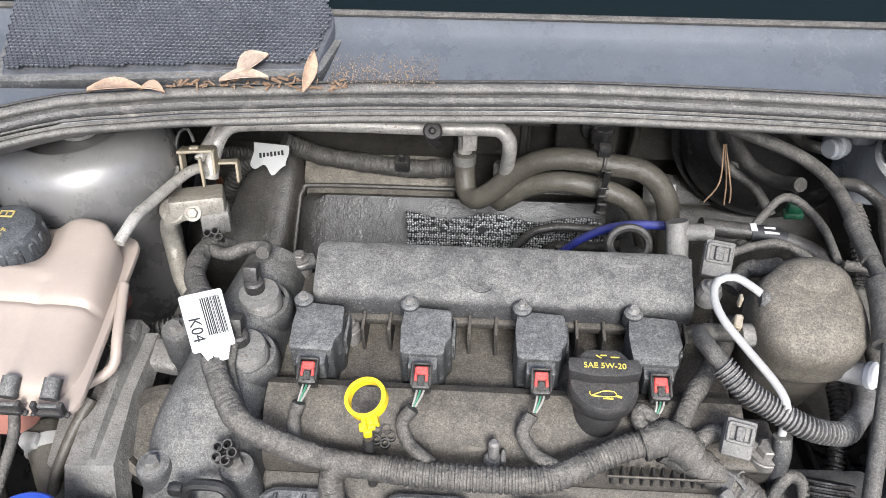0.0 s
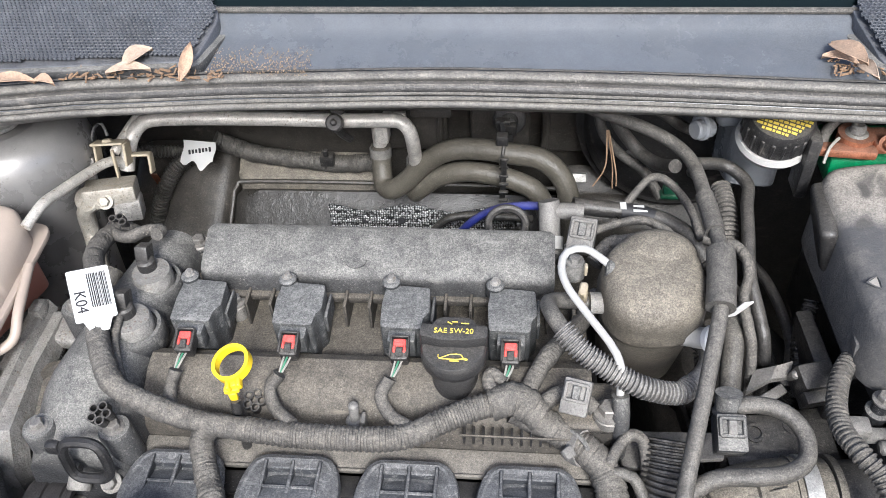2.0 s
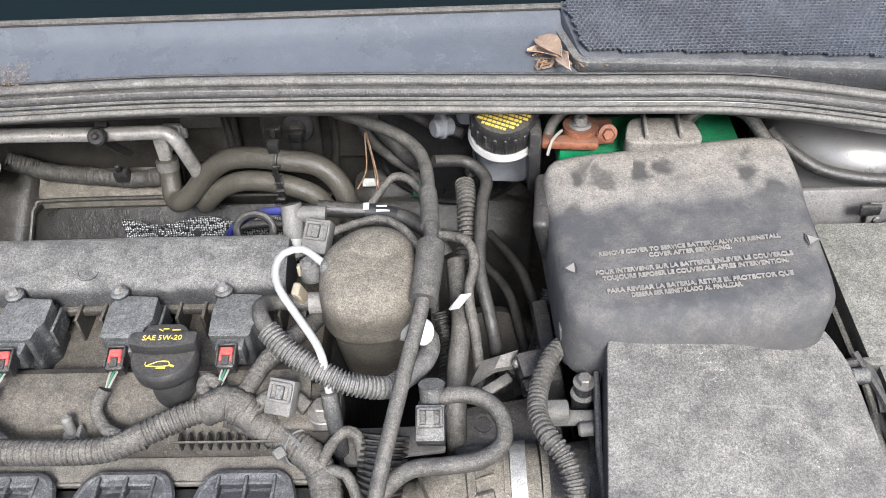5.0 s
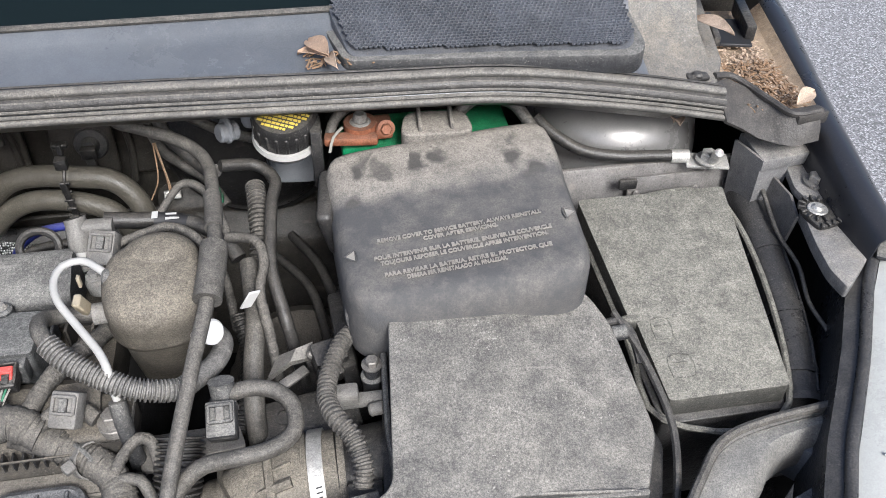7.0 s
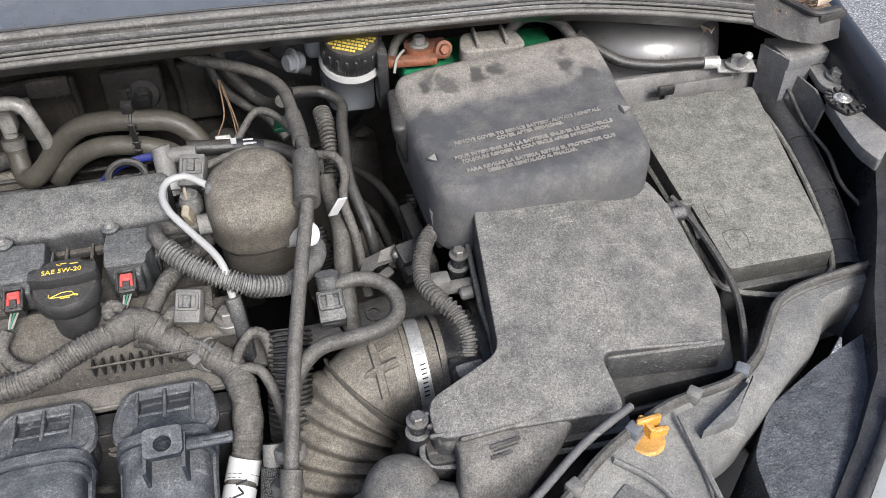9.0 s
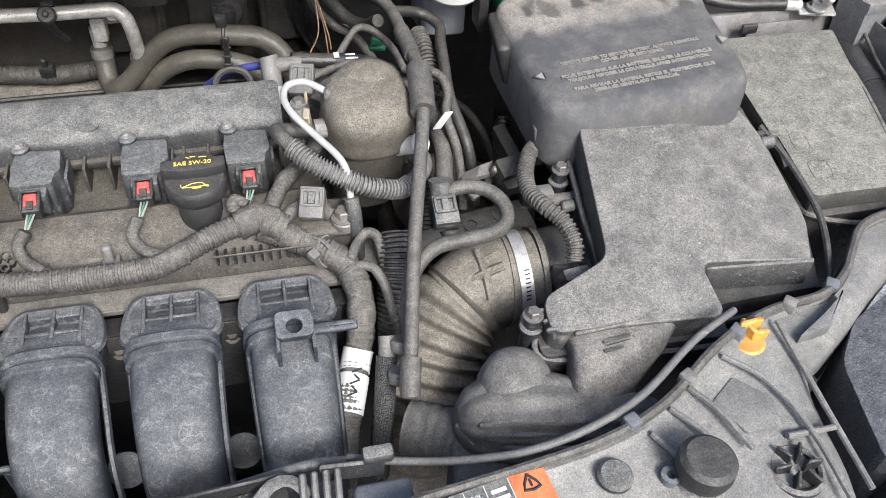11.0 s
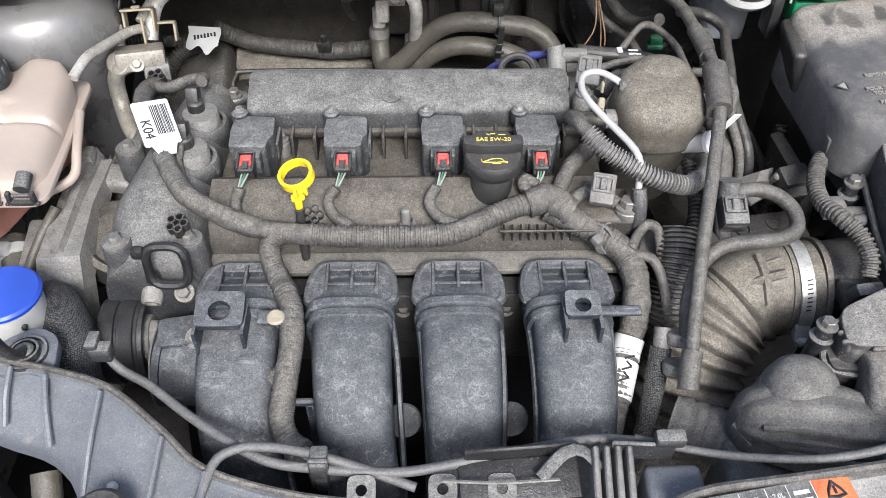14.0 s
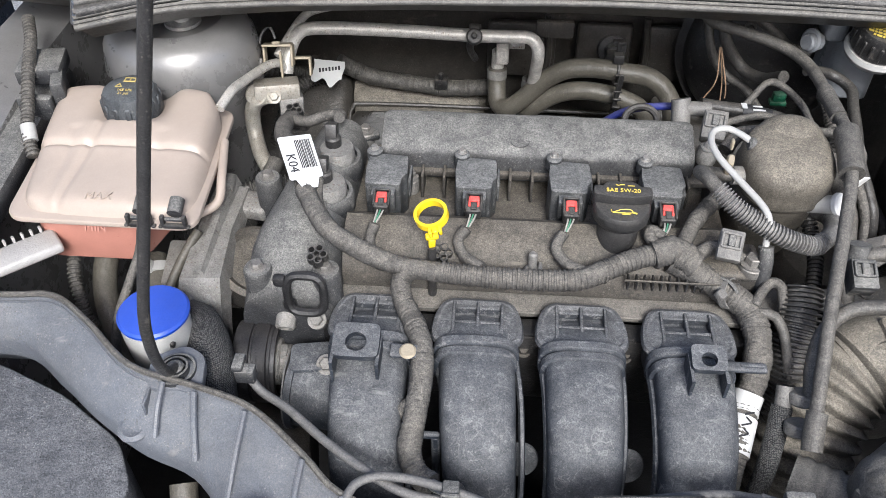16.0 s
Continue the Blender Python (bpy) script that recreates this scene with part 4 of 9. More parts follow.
part("cable_tab", merge(rbox(0.026, 0.014, 0.005, (-0.092, -0.222, 0.832), 0.002, 2, (14, 0, 0))), M_MANI, mani)
part("ivory_tab", disc(0.008, 0.004, (-0.088, -0.224, 0.834), (14, 0, 0)), M_IVORY, mani, "ivory plastic tab")
part("bracket_arm", merge(rbox(0.042, 0.011, 0.006, (0.219, -0.222, 0.836), 0.0028, 3), rbox(0.022, 0.004, 0.003, (0.226, -0.222, 0.8395), 0.001, 1)), M_MANI, mani)
# low plenum, also darkened by colour to stand for shade
part("plenum", rbox(0.42, 0.08, 0.10, (0.03, -0.285, 0.52), 0.03, 4), M_BAYSHADE, mani)

# air box
air = thing("air_filter_box", "large dusty black plastic air filter box", "air filter box", (0.57, -0.17, 0.72))


def lid_z(x, y):
    return 0.924 + 0.285 * (y + 0.085) - 2.2 * max(0, x - 0.64) ** 1.5


part("lid", prism(rounded_poly([(0.486, -0.080), (0.600, -0.066), (0.664, -0.072), (0.684, -0.100), (0.700, -0.190), (0.672, -0.248), (0.557, -0.240), (0.563, -0.292), (0.402, -0.284), (0.402, -0.252), (0.472, -0.222)], 0.012, 4), 0.835, 0.90, 0.0105, 5, lid_z), M_BOX, air)
part("base", prism(rounded_poly([(0.478, -0.075), (0.60, -0.060), (0.668, -0.066), (0.692, -0.098), (0.710, -0.190), (0.684, -0.258), (0.575, -0.262), (0.570, -0.298), (0.396, -0.290), (0.396, -0.248), (0.464, -0.218)], 0.007, 3), 0.70, 0.842, 0.003), M_BLACK, air)
# fuse box
fuse = thing("fuse_box", "dusty grey fuse box with moulded lid", "fuse box", (0.76, -0.07, 0.75))


def fuse_z(x, y):
    return 0.913 + 0.213 * (y - 0.04)


part("lid", prism(rounded_poly([(0.688, 0.040), (0.843, 0.040), (0.824, -0.180), (0.712, -0.180), (0.706, -0.10), (0.70, -0.095)], 0.004, 2), 0.87, 0.90, 0.004, 3, fuse_z, lambda x, y: fuse_z(x, y) - 0.022), M_FUSE, fuse)
part("case", prism(rounded_poly([(0.684, 0.045), (0.847, 0.045), (0.828, -0.186), (0.708, -0.186)], 0.004, 2), 0.72, 0.87, 0.003, 2, lambda x, y: fuse_z(x, y) - 0.024), M_BLACK, fuse)

# front panel across the nose
def resample(pts, n):
    P = curve_points([(*p, 0) if len(p) == 2 else p for p in pts], 0.004)
    return [P[round(i * (len(P) - 1) / (n - 1))] for i in range(n)]


nose = thing("front_panel", "blue-grey plastic upper front panel and air duct", "front panel", (0.1, -0.4, 0.6))
inL = [(-0.60, -0.19, 0.85), (-0.487, -0.188, 0.85), (-0.439, -0.186, 0.85), (-0.394, -0.216, 0.85), (-0.336, -0.264, 0.85), (-0.269, -0.283, 0.85), (-0.217, -0.299, 0.845), (-0.166, -0.337, 0.838), (-0.13, -0.365, 0.828), (-0.06, -0.385, 0.822), (0.02, -0.395, 0.82)]
outL = [(-0.60, -0.23, 0.825), (-0.481, -0.215, 0.825), (-0.42, -0.25, 0.825), (-0.376, -0.283, 0.825), (-0.322, -0.314, 0.82), (-0.272, -0.330, 0.81), (-0.240, -0.365, 0.80), (-0.22, -0.42, 0.80), (-0.16, -0.46, 0.80), (-0.06, -0.48, 0.80), (0.02, -0.49, 0.80)]
inR = [(0.225, -0.405, 0.85), (0.252, -0.396, 0.85), (0.328, -0.389, 0.855), (0.404, -0.379, 0.86), (0.462, -0.357, 0.862), (0.524, -0.318, 0.865), (0.591, -0.293, 0.865), (0.652, -0.284, 0.865), (0.69, -0.262, 0.862), (0.715, -0.235, 0.86), (0.745, -0.205, 0.86), (0.79, -0.191, 0.86), (0.88, -0.186, 0.868)]
outR = [(0.225, -0.52, 0.83), (0.30, -0.53, 0.83), (0.40, -0.53, 0.84), (0.48, -0.53, 0.845), (0.55, -0.52, 0.845), (0.588, -0.468, 0.85), (0.60, -0.36, 0.85), (0.640, -0.330, 0.85), (0.68, -0.305, 0.85), (0.72, -0.275, 0.85), (0.765, -0.245, 0.85), (0.80, -0.215, 0.85), (0.88, -0.205, 0.86)]



def raised(pts, fore):
    """The right half rises towards the middle of the car."""
    k = [max(0.0, min(1.0, (0.60 - x) / 0.10)) for x, y, z in pts]
    return [(x, y - fore * w_, z + 0.013 * w_) for (x, y, z), w_ in zip(pts, k)]


inR, outR = raised(inR, 0.013), raised(outR, 0.0)


def shelf(inner, outer, n):
    A_, B_ = resample(inner, n), resample(outer, n)
    rows_ = []
    for a, b_ in zip(A_, B_):
        d = b_ - a
        rows_.append([a + Vector((0, 0, -0.09)), a + Vector((0, 0, -0.004)), a + Vector((0, 0, 0.003)), a + d * 0.03 + Vector((0, 0, 0.004)), a + d * 0.06, a + d * 0.5 + Vector((0, 0, 0.006)), a + d * 0.93, b_ + Vector((0, 0, -0.008)), b_ + Vector((0, 0, -0.028))])
    return strip(rows_, 0.003)


part("duct", shelf(inL, outL, 60), M_DUCT, nose, "", 50)
M_NOSE = surface("dusty_nose_plastic", (0.085, 0.086, 0.088), 0.42, dust=0.55, specks=0.35, scale=11, dust_col=(0.31, 0.295, 0.26), top_dust_light=0.5, vary=0.9, bump=0.15)
part("duct", shelf(inR, outR, 70), M_NOSE, nose, "", 50)

# ---- shaped shells ----
def cushion(corners, n, m, zfun, z0, k=0.35):
    """A moulded shell: a soft-cornered quadrilateral with a relief on top and a skirt down to z0. zfun(u, v, x, y), u and v from -1 to 1."""
    a, b, c, d = [Vector((*p, 0)) for p in corners]
    bm = bmesh.new()
    G = []
    for j in range(m + 1):
        v = -1 + 2 * j / m
        row = []
        for i in range(n + 1):
            u = -1 + 2 * i / n
            uu = u * math.sqrt(1 - k * 0.5 * v ** 8)
            vv = v * math.sqrt(1 - k * 0.5 * u ** 8)
            s, t = (uu + 1) / 2, (vv + 1) / 2
            p = (a * (1 - s) + b * s) * (1 - t) + (d * (1 - s) + c * s) * t
            row.append(bm.verts.new((p.x, p.y, zfun(u, v, p.x, p.y))))
        G.append(row)
    for j in range(m):
        for i in range(n):
            bm.faces.new((G[j][i], G[j][i + 1], G[j + 1][i + 1], G[j + 1][i]))
    rim = G[0][:] + [G[j][n] for j in range(1, m + 1)] + G[m][-2::-1] + [G[j][0] for j in range(m - 1, 0, -1)]
    low = [bm.verts.new((v.co.x, v.co.y, z0)) for v in rim]
    for i in range(len(rim)):
        j = (i + 1) % len(rim)
        bm.faces.new((rim[i], rim[j], low[j], low[i]))
    bm.faces.new(low)
    return bm


def edge(u, v, power, drop):
    return drop * max(abs(u), abs(v)) ** power


def groove(d, width, depth):
    return depth * math.exp(-(d / width) ** 2)


# battery cover
bat = thing("battery_cover", "dusty black battery cover with moulded service text", "battery cover", (0.55, 0.02, 0.80))


def bat_z(u, v, x, y):
    z = 0.946 + 0.10 * (x - 0.455) + 0.075 * (y + 0.02)
    z -= 0.010 * max(0.0, (v - 0.80) / 0.2) ** 2 if v > 0.8 else 0
    z -= 0.012 * max(0.0, (-0.82 - v) / 0.18) ** 2 if v < -0.82 else 0
    z += 0.004 * (math.tanh((v - 0.30) * 14) + 1) * 0.5
    return z - edge(u, v, 26, 0.012) + 0.0006 * noise.noise((x * 30, y * 30, 0))


shell = part("shell", cushion([(0.453, -0.088), (0.668, -0.094), (0.674, 0.124), (0.443, 0.122)], 44, 40, bat_z, 0.875), M_BATT, bat, "", 60)
part("side_lobe", rbox(0.016, 0.075, 0.050, (0.449, 0.068, 0.922), 0.006, 3, (0, -14, -6)), M_BLACK, shell)
part("side_skirt", rbox(0.012, 0.10, 0.05, (0.462, -0.01, 0.882), 0.004, 2, (0, -8, -4)), M_BATT, shell)
part("skirt", prism(rounded_poly([(0.478, -0.086), (0.655, -0.074), (0.652, 0.0), (0.468, 0.0)], 0.01, 3), 0.845, 0.90, 0.006), M_BATT, shell)
lug = part("finger_grip", prism(rounded_poly([(0.522, 0.108), (0.598, 0.106), (0.594, 0.146), (0.532, 0.150)], 0.014, 4), 0.945, 0.976, 0.007, 3), M_BATT, bat)
for gx in (0.540, 0.572):
    part("grip_rib", rbox(0.004, 0.036, 0.014, (gx + 0.005, 0.130, 0.976), 0.0015, 1, (0, 0, -4)), M_BATT, lug)
SERVICE = ("REMOVE COVER TO SERVICE BATTERY, ALWAYS REINSTALL", "COVER AFTER SERVICING.", "POUR INTERVENIR SUR LA BATTERIE, ENLEVER LE COUVERCLE",
           "TOUJOURS REPOSER LE COUVERCLE APRES INTERVENTION.", "PARA REVISAR LA BATERIA, RETIRE EL PROTECTOR QUE", "DEBERA SER REINSTALADO AL FINALIZAR.")
M_RAISED = surface("worn_raised_letters", (0.30, 0.28, 0.25), 0.5, dust=0.2, specks=0.0, vary=0.4)
for k, line in enumerate(SERVICE):
    ly, lx, lw = ((-0.0135, 0.560, 0.150), (-0.0200, 0.560, 0.068), (-0.0335, 0.560, 0.160), (-0.0405, 0.560, 0.150), (-0.0540, 0.561, 0.148), (-0.0605, 0.550, 0.088))[k]
    letters(line, 0.0060, pose(lx, ly, 0.9477 + 0.10 * (lx - 0.455) + 0.075 * (ly + 0.02), 4.3, -5.7, 1.0), M_RAISED, "moulded_text", bat, 'CENTER', 0.0006, lw, 0.022)
for ax, ay, s in ((0.461, -0.026, 1), (0.659, -0.019, -1)):
    az = bat_z(0, -0.3, ax, ay) + 0.001
    part("arrow_mark", tube([(ax - 0.006 * s, ay, az), (ax + 0.004 * s, ay + 0.007, az), (ax + 0.004 * s, ay - 0.007, az), (ax - 0.006 * s, ay, az)], 0.0007, 6, 0.2), M_BATT, bat)
    part("arrow_field", moved(prism([(-0.005 * s, 0), (0.003 * s, 0.0055), (0.003 * s, -0.0055)], -0.0005, 0.0002, 0), pose(ax, ay, az, 4.3, -5.7, 0)), M_RAISED, bat)
battery = thing("battery", "green-cased car battery with rusty clamps", "battery", (0.55, 0.10, 0.72))
part("case", rbox(0.17, 0.17, 0.20, (0.565, 0.085, 0.82), 0.006), M_BLACK, battery)
part("lid", rbox(0.18, 0.06, 0.03, (0.556, 0.168, 0.930), 0.004), M_GREEN, battery)
part("terminal", merge(disc(0.011, 0.018, (0.487, 0.152, 0.951)), disc(0.007, 0.026, (0.487, 0.152, 0.951))), M_CAST, battery)
clamp_ = part("clamp", merge(rbox(0.055, 0.014, 0.010, (0.476, 0.137, 0.957), 0.003, 2, (0, 0, -6)), lathe([(0.010, -0.006), (0.017, -0.006), (0.017, 0.006), (0.010, 0.006)], (0.487, 0.152, 0.961)), rbox(0.018, 0.03, 0.012, (0.510, 0.150, 0.960), 0.003)), M_RUST, battery, "rusty copper clamp")
part("nut", bolt((0.512, 0.138, 0.966), 0.006, 0.006, (70, 0, 0)), M_RUST, clamp_)
part("printing", merge(*[rbox(0.004, 0.022, 0.001, (0.545 + 0.006 * i, 0.158, 0.9555), 0, rot=(0, 0, 20)) for i in range(5)]), M_LABEL, battery)
part("hold_down", rbox(0.012, 0.030, 0.07, (0.441, 0.135, 0.945), 0.003), M_BLACK, battery)
part("cable", tube([(0.452, 0.14, 0.95), (0.462, 0.158, 0.968), (0.485, 0.175, 0.975), (0.52, 0.185, 0.972)], 0.0055, 10), M_RUB, battery)
part("white_wire", tube([(0.453, 0.122, 0.953), (0.458, 0.132, 0.964), (0.468, 0.142, 0.968)], 0.0016, 6), M_WIRE, battery)
part("cable", tube([(0.585, 0.150, 0.966), (0.610, 0.158, 0.980), (0.645, 0.152, 0.975), (0.665, 0.13, 0.955)], 0.0065, 10), M_RUB, battery)

# coolant tank
tank = thing("coolant_tank", "milky coolant tank with pink coolant inside", "coolant tank", (-0.42, -0.02, 0.77))


def tank_z(u, v, x, y):
    z = 0.886 + 0.10 * (y - 0.03)
    z += 0.008 * (math.tanh((y + 0.022) * 60) + 1) * 0.5
    z -= groove(x + 0.445 - 0.12 * y, 0.0045, 0.0035) + groove(y + 0.022, 0.0028, 0.0045)
    if y > 0.01:
        z -= 0.020 * math.exp(-(((x + 0.419) / 0.037) ** 4 + ((y - 0.06) / 0.040) ** 4))
    if y < 0:
        z -= groove(x + 0.375, 0.007, 0.002) + groove(x + 0.47, 0.006, 0.002)
    return z - edge(u, v, 16, 0.018) - 0.004 * (u * u)


M_MILKY = surface("milky_white_plastic", (0.40, 0.385, 0.37), 0.35, dust=0.2, specks=0.0, vary=0.3)
upper = part("upper_shell", cushion([(-0.503, -0.110), (-0.318, -0.112), (-0.330, 0.082), (-0.520, 0.080)], 56, 56, tank_z, 0.856, 0.5), M_RES, tank, "milky sun-aged upper half", 60)
part("flange", prism(rounded_poly([(-0.511, -0.116), (-0.312, -0.118), (-0.322, 0.086), (-0.527, 0.083)], 0.02, 5), 0.850, 0.857, 0.002), M_RES, tank)
part("lower_shell", prism(rounded_poly([(-0.496, -0.098), (-0.388, -0.098), (-0.340, 0.070), (-0.500, 0.066)], 0.018, 5), 0.785, 0.852, 0.012, 3), M_PINK, tank, "lower half holding pink coolant")
horn = part("outlet_horn", rbox(0.072, 0.034, 0.012, (-0.497, -0.128, 0.818), 0.004, 3, (0, 0, 40)), M_MILKY, tank)
for k in range(7):
    part("tooth", rbox(0.003, 0.005, 0.008, (-0.524 + 0.0070 * k, -0.130 + 0.0058 * k, 0.827), 0.0008, 1, (0, 0, 40)), M_MILKY, horn)
M_TCAP = surface("dusty_cap_plastic", (0.030, 0.034, 0.038), 0.42, dust=0.55, specks=0.2, scale=40, dust_col=(0.15, 0.155, 0.155))
M_CAPINK = plain("faded_yellow_print", (0.46, 0.36, 0.13), 0.6)
TC = (-0.421, 0.040)
tcap = part("cap", lathe([(0, 0.882), (0.0310, 0.882), (0.0325, 0.886), (0.0315, 0.890), (0.0310, 0.903), (0.0275, 0.911), (0.016, 0.9150), (0, 0.9155)], (*TC, 0), n=44), M_TCAP, tank, "grey-black domed screw cap with faded yellow markings")
for i in range(14):
    a = 2 * math.pi * i / 14
    part("knurl", rbox(0.0035, 0.007, 0.016, (TC[0] + 0.0308 * math.cos(a), TC[1] + 0.0308 * math.sin(a), 0.896), 0.0014, 1, (0, 0, math.degrees(a))), M_TCAP, tcap)
part("cap_neck", lathe([(0.030, 0.874), (0.0345, 0.874), (0.0345, 0.881), (0.030, 0.881)], (*TC, 0), n=40, hollow=True), M_RES, tank)
cap_sign = [rbox(0.013, 0.0012, 0.0012, (TC[0], TC[1] + 0.0150, 0.9150), 0), rbox(0.013, 0.0012, 0.0012, (TC[0], TC[1] + 0.0075, 0.9158), 0), rbox(0.0012, 0.008, 0.0012, (TC[0] - 0.006, TC[1] + 0.0112, 0.9154), 0), rbox(0.0012, 0.008, 0.0012, (TC[0] + 0.006, TC[1] + 0.0112, 0.9154), 0), rbox(0.0012, 0.008, 0.0012, (TC[0], TC[1] + 0.0112, 0.9154), 0)]
cap_sign += [rbox(0.007, 0.0011, 0.0012, (TC[0] - 0.009 + dx_, TC[1] + dy_, 0.9153), 0, rot=(0, 0, an)) for dx_, dy_, an in ((0.0, -0.003, 0), (-0.0018, -0.0002, 60), (0.0018, -0.0002, -60))]
part("cap_sign", merge(*cap_sign), M_CAPINK, tcap)
letters("145 kPa", 0.0052, pose(TC[0], TC[1] - 0.0090, 0.9155, 4, 0, 0), M_CAPINK, "pressure_mark", tcap, 'CENTER', 0.0005)
letters("21 psi", 0.0050, pose(TC[0], TC[1] - 0.0148, 0.9150, 6, 0, 0), M_CAPINK, "pressure_mark", tcap, 'CENTER', 0.0005)
letters("MAX", 0.013, pose(-0.415, -0.096, 0.8735, 9, 0, 0), M_RES, "level_mark", tank, 'CENTER', 0.0006)
letters("MIN", 0.013, pose(-0.42, -0.1125, 0.845, 60, 0, 0), M_PINK, "level_mark", tank, 'CENTER', 0.0006)
for px_ in (-0.368, -0.333):
    clip = part("mounting_clip", merge(rbox(0.022, 0.005, 0.005, (px_, -0.1185, 0.858), 0.0012), rbox(0.004, 0.006, 0.014, (px_ - 0.0112, -0.1175, 0.863), 0.001), rbox(0.004, 0.006, 0.014, (px_ + 0.0112, -0.1175, 0.863), 0.001), rbox(0.004, 0.005, 0.003, (px_ - 0.0140, -0.1185, 0.857), 0.0008, 1), rbox(0.004, 0.005, 0.003, (px_ + 0.0140, -0.1185, 0.857), 0.0008, 1)), M_BLACK, tank)
    part("peg", merge(tube([(px_, -0.096, 0.874), (px_, -0.112, 0.868)], 0.0075, 14), rbox(0.018, 0.004, 0.004, (px_, -0.1165, 0.865), 0.001, 1)), M_GREY, clip)
part("tank_hose", tube([(-0.318, 0.02, 0.86), (-0.310, -0.03, 0.85), (-0.311, -0.055, 0.835), (-0.335, -0.075, 0.83)], 0.005, 10), M_RES, tank)

# ---- hoses and cables ----
def hose(name, label, pts, r, mat, category="hose", kind_of="plain", n=12, seed=1):
    if kind_of == "corrugated":
        bm_ = corrugated(pts, r, n=n)
    elif kind_of == "fine":
        bm_ = corrugated(pts, r, 0.0036, 0.14, n)
    elif kind_of == "taped":
        bm_ = wrapped(pts, r, seed, n)
    else:
        bm_ = tube(pts, r, n)
    return solo(name, bm_, mat, label, category, angle=30 if kind_of in ("corrugated", "fine") else 50)


# wiring harness along the engine
har = thing("wiring_harness", "thick tape-wrapped engine wiring harness", "wiring harness", (0.05, -0.13, 0.84))
main = [(-0.206, -0.070, 0.902), (-0.188, -0.102, 0.900), (-0.167, -0.126, 0.894), (-0.123, -0.132, 0.868), (-0.081, -0.136, 0.860), (-0.014, -0.142, 0.860), (0.064, -0.142, 0.861), (0.100, -0.130, 0.866), (0.135, -0.114, 0.870), (0.166, -0.107, 0.872)]
trunk = part("trunk", wrapped(main, 0.0100, 1, 16), M_TAPE, har, "", 55)
part("sleeve", corrugated([(-0.06, -0.138, 0.860), (-0.014, -0.142, 0.860), (0.064, -0.142, 0.861), (0.100, -0.130, 0.863)], 0.0106, 0.005, 0.05, 16), M_TAPE, trunk, "", 30)
part("sleeve", corrugated([(0.100, -0.130, 0.866), (0.135, -0.114, 0.870), (0.152, -0.109, 0.871)], 0.0106, 0.005, 0.05, 16), M_TAPE, trunk, "", 30)
part("knot", wrapped([(0.148, -0.110, 0.870), (0.168, -0.105, 0.873), (0.190, -0.112, 0.862)], 0.0150, 2, 16), M_TAPE, trunk, "", 55)
part("branch", wrapped([(0.168, -0.106, 0.862), (0.195, -0.114, 0.852), (0.218, -0.124, 0.842), (0.242, -0.140, 0.834), (0.252, -0.165, 0.822), (0.250, -0.195, 0.802), (0.240, -0.220, 0.780), (0.226, -0.262, 0.765), (0.214, -0.30, 0.72), (0.21, -0.31, 0.62)], 0.0135, 3, 16), M_TAPE, har, "", 55)
part("branch", wrapped([(0.175, -0.103, 0.868), (0.194, -0.065, 0.876), (0.215, -0.032, 0.872), (0.228, -0.010, 0.866), (0.245, 0.03, 0.86)], 0.0085, 4), M_TAPE, har, "", 55)
part("branch", wrapped([(0.188, -0.108, 0.866), (0.205, -0.098, 0.872), (0.222, -0.100, 0.874), (0.236, -0.108, 0.868)], 0.0075, 5), M_TAPE, har, "", 55)
part("branch", wrapped([(-0.088, -0.134, 0.862), (-0.100, -0.142, 0.850), (-0.097, -0.158, 0.838), (-0.084, -0.185, 0.836), (-0.074, -0.212, 0.836), (-0.071, -0.245, 0.830), (-0.074, -0.280, 0.818), (-0.077, -0.306, 0.802), (-0.068, -0.325, 0.795), (-0.055, -0.337, 0.797)], 0.0108, 6, 16), M_TAPE, har, "", 55)
part("branch", corrugated([(-0.076, -0.268, 0.820), (-0.094, -0.274, 0.805), (-0.104, -0.288, 0.785), (-0.106, -0.306, 0.765), (-0.104, -0.315, 0.72)], 0.0078, 0.004, 0.06), M_TAPE, har, "", 30)
for pts, s in (([(-0.132, -0.092, 0.878), (-0.136, -0.102, 0.868), (-0.134, -0.114, 0.864), (-0.126, -0.126, 0.862)], 7), ([(-0.038, -0.092, 0.878), (-0.046, -0.101, 0.868), (-0.038, -0.118, 0.863), (-0.020, -0.134, 0.864)], 8), ([(0.060, -0.092, 0.878), (0.053, -0.104, 0.868), (0.064, -0.121, 0.863), (0.086, -0.134, 0.864)], 9), ([(0.160, -0.092, 0.878), (0.148, -0.084, 0.880), (0.147, -0.096, 0.878), (0.164, -0.106, 0.874)], 10)):
    part("coil_branch", wrapped(pts, 0.0058, s), M_TAPE, har, "", 55)
part("branch", wrapped([(-0.208, -0.062, 0.902), (-0.228, -0.010, 0.902), (-0.250, 0.030, 0.894), (-0.254, 0.070, 0.884), (-0.246, 0.090, 0.872), (-0.240, 0.096, 0.862)], 0.0098, 11), M_TAPE, har, "", 55)
part("branch", wrapped([(-0.248, 0.072, 0.884), (-0.228, 0.062, 0.890), (-0.208, 0.066, 0.896), (-0.190, 0.062, 0.902), (-0.189, 0.050, 0.906)], 0.0062, 12), M_TAPE, har, "", 55)
part("branch", wrapped([(-0.193, -0.046, 0.900), (-0.192, -0.070, 0.892), (-0.183, -0.092, 0.886), (-0.172, -0.112, 0.882)], 0.0040, 13), M_TAPE, har, "", 55)
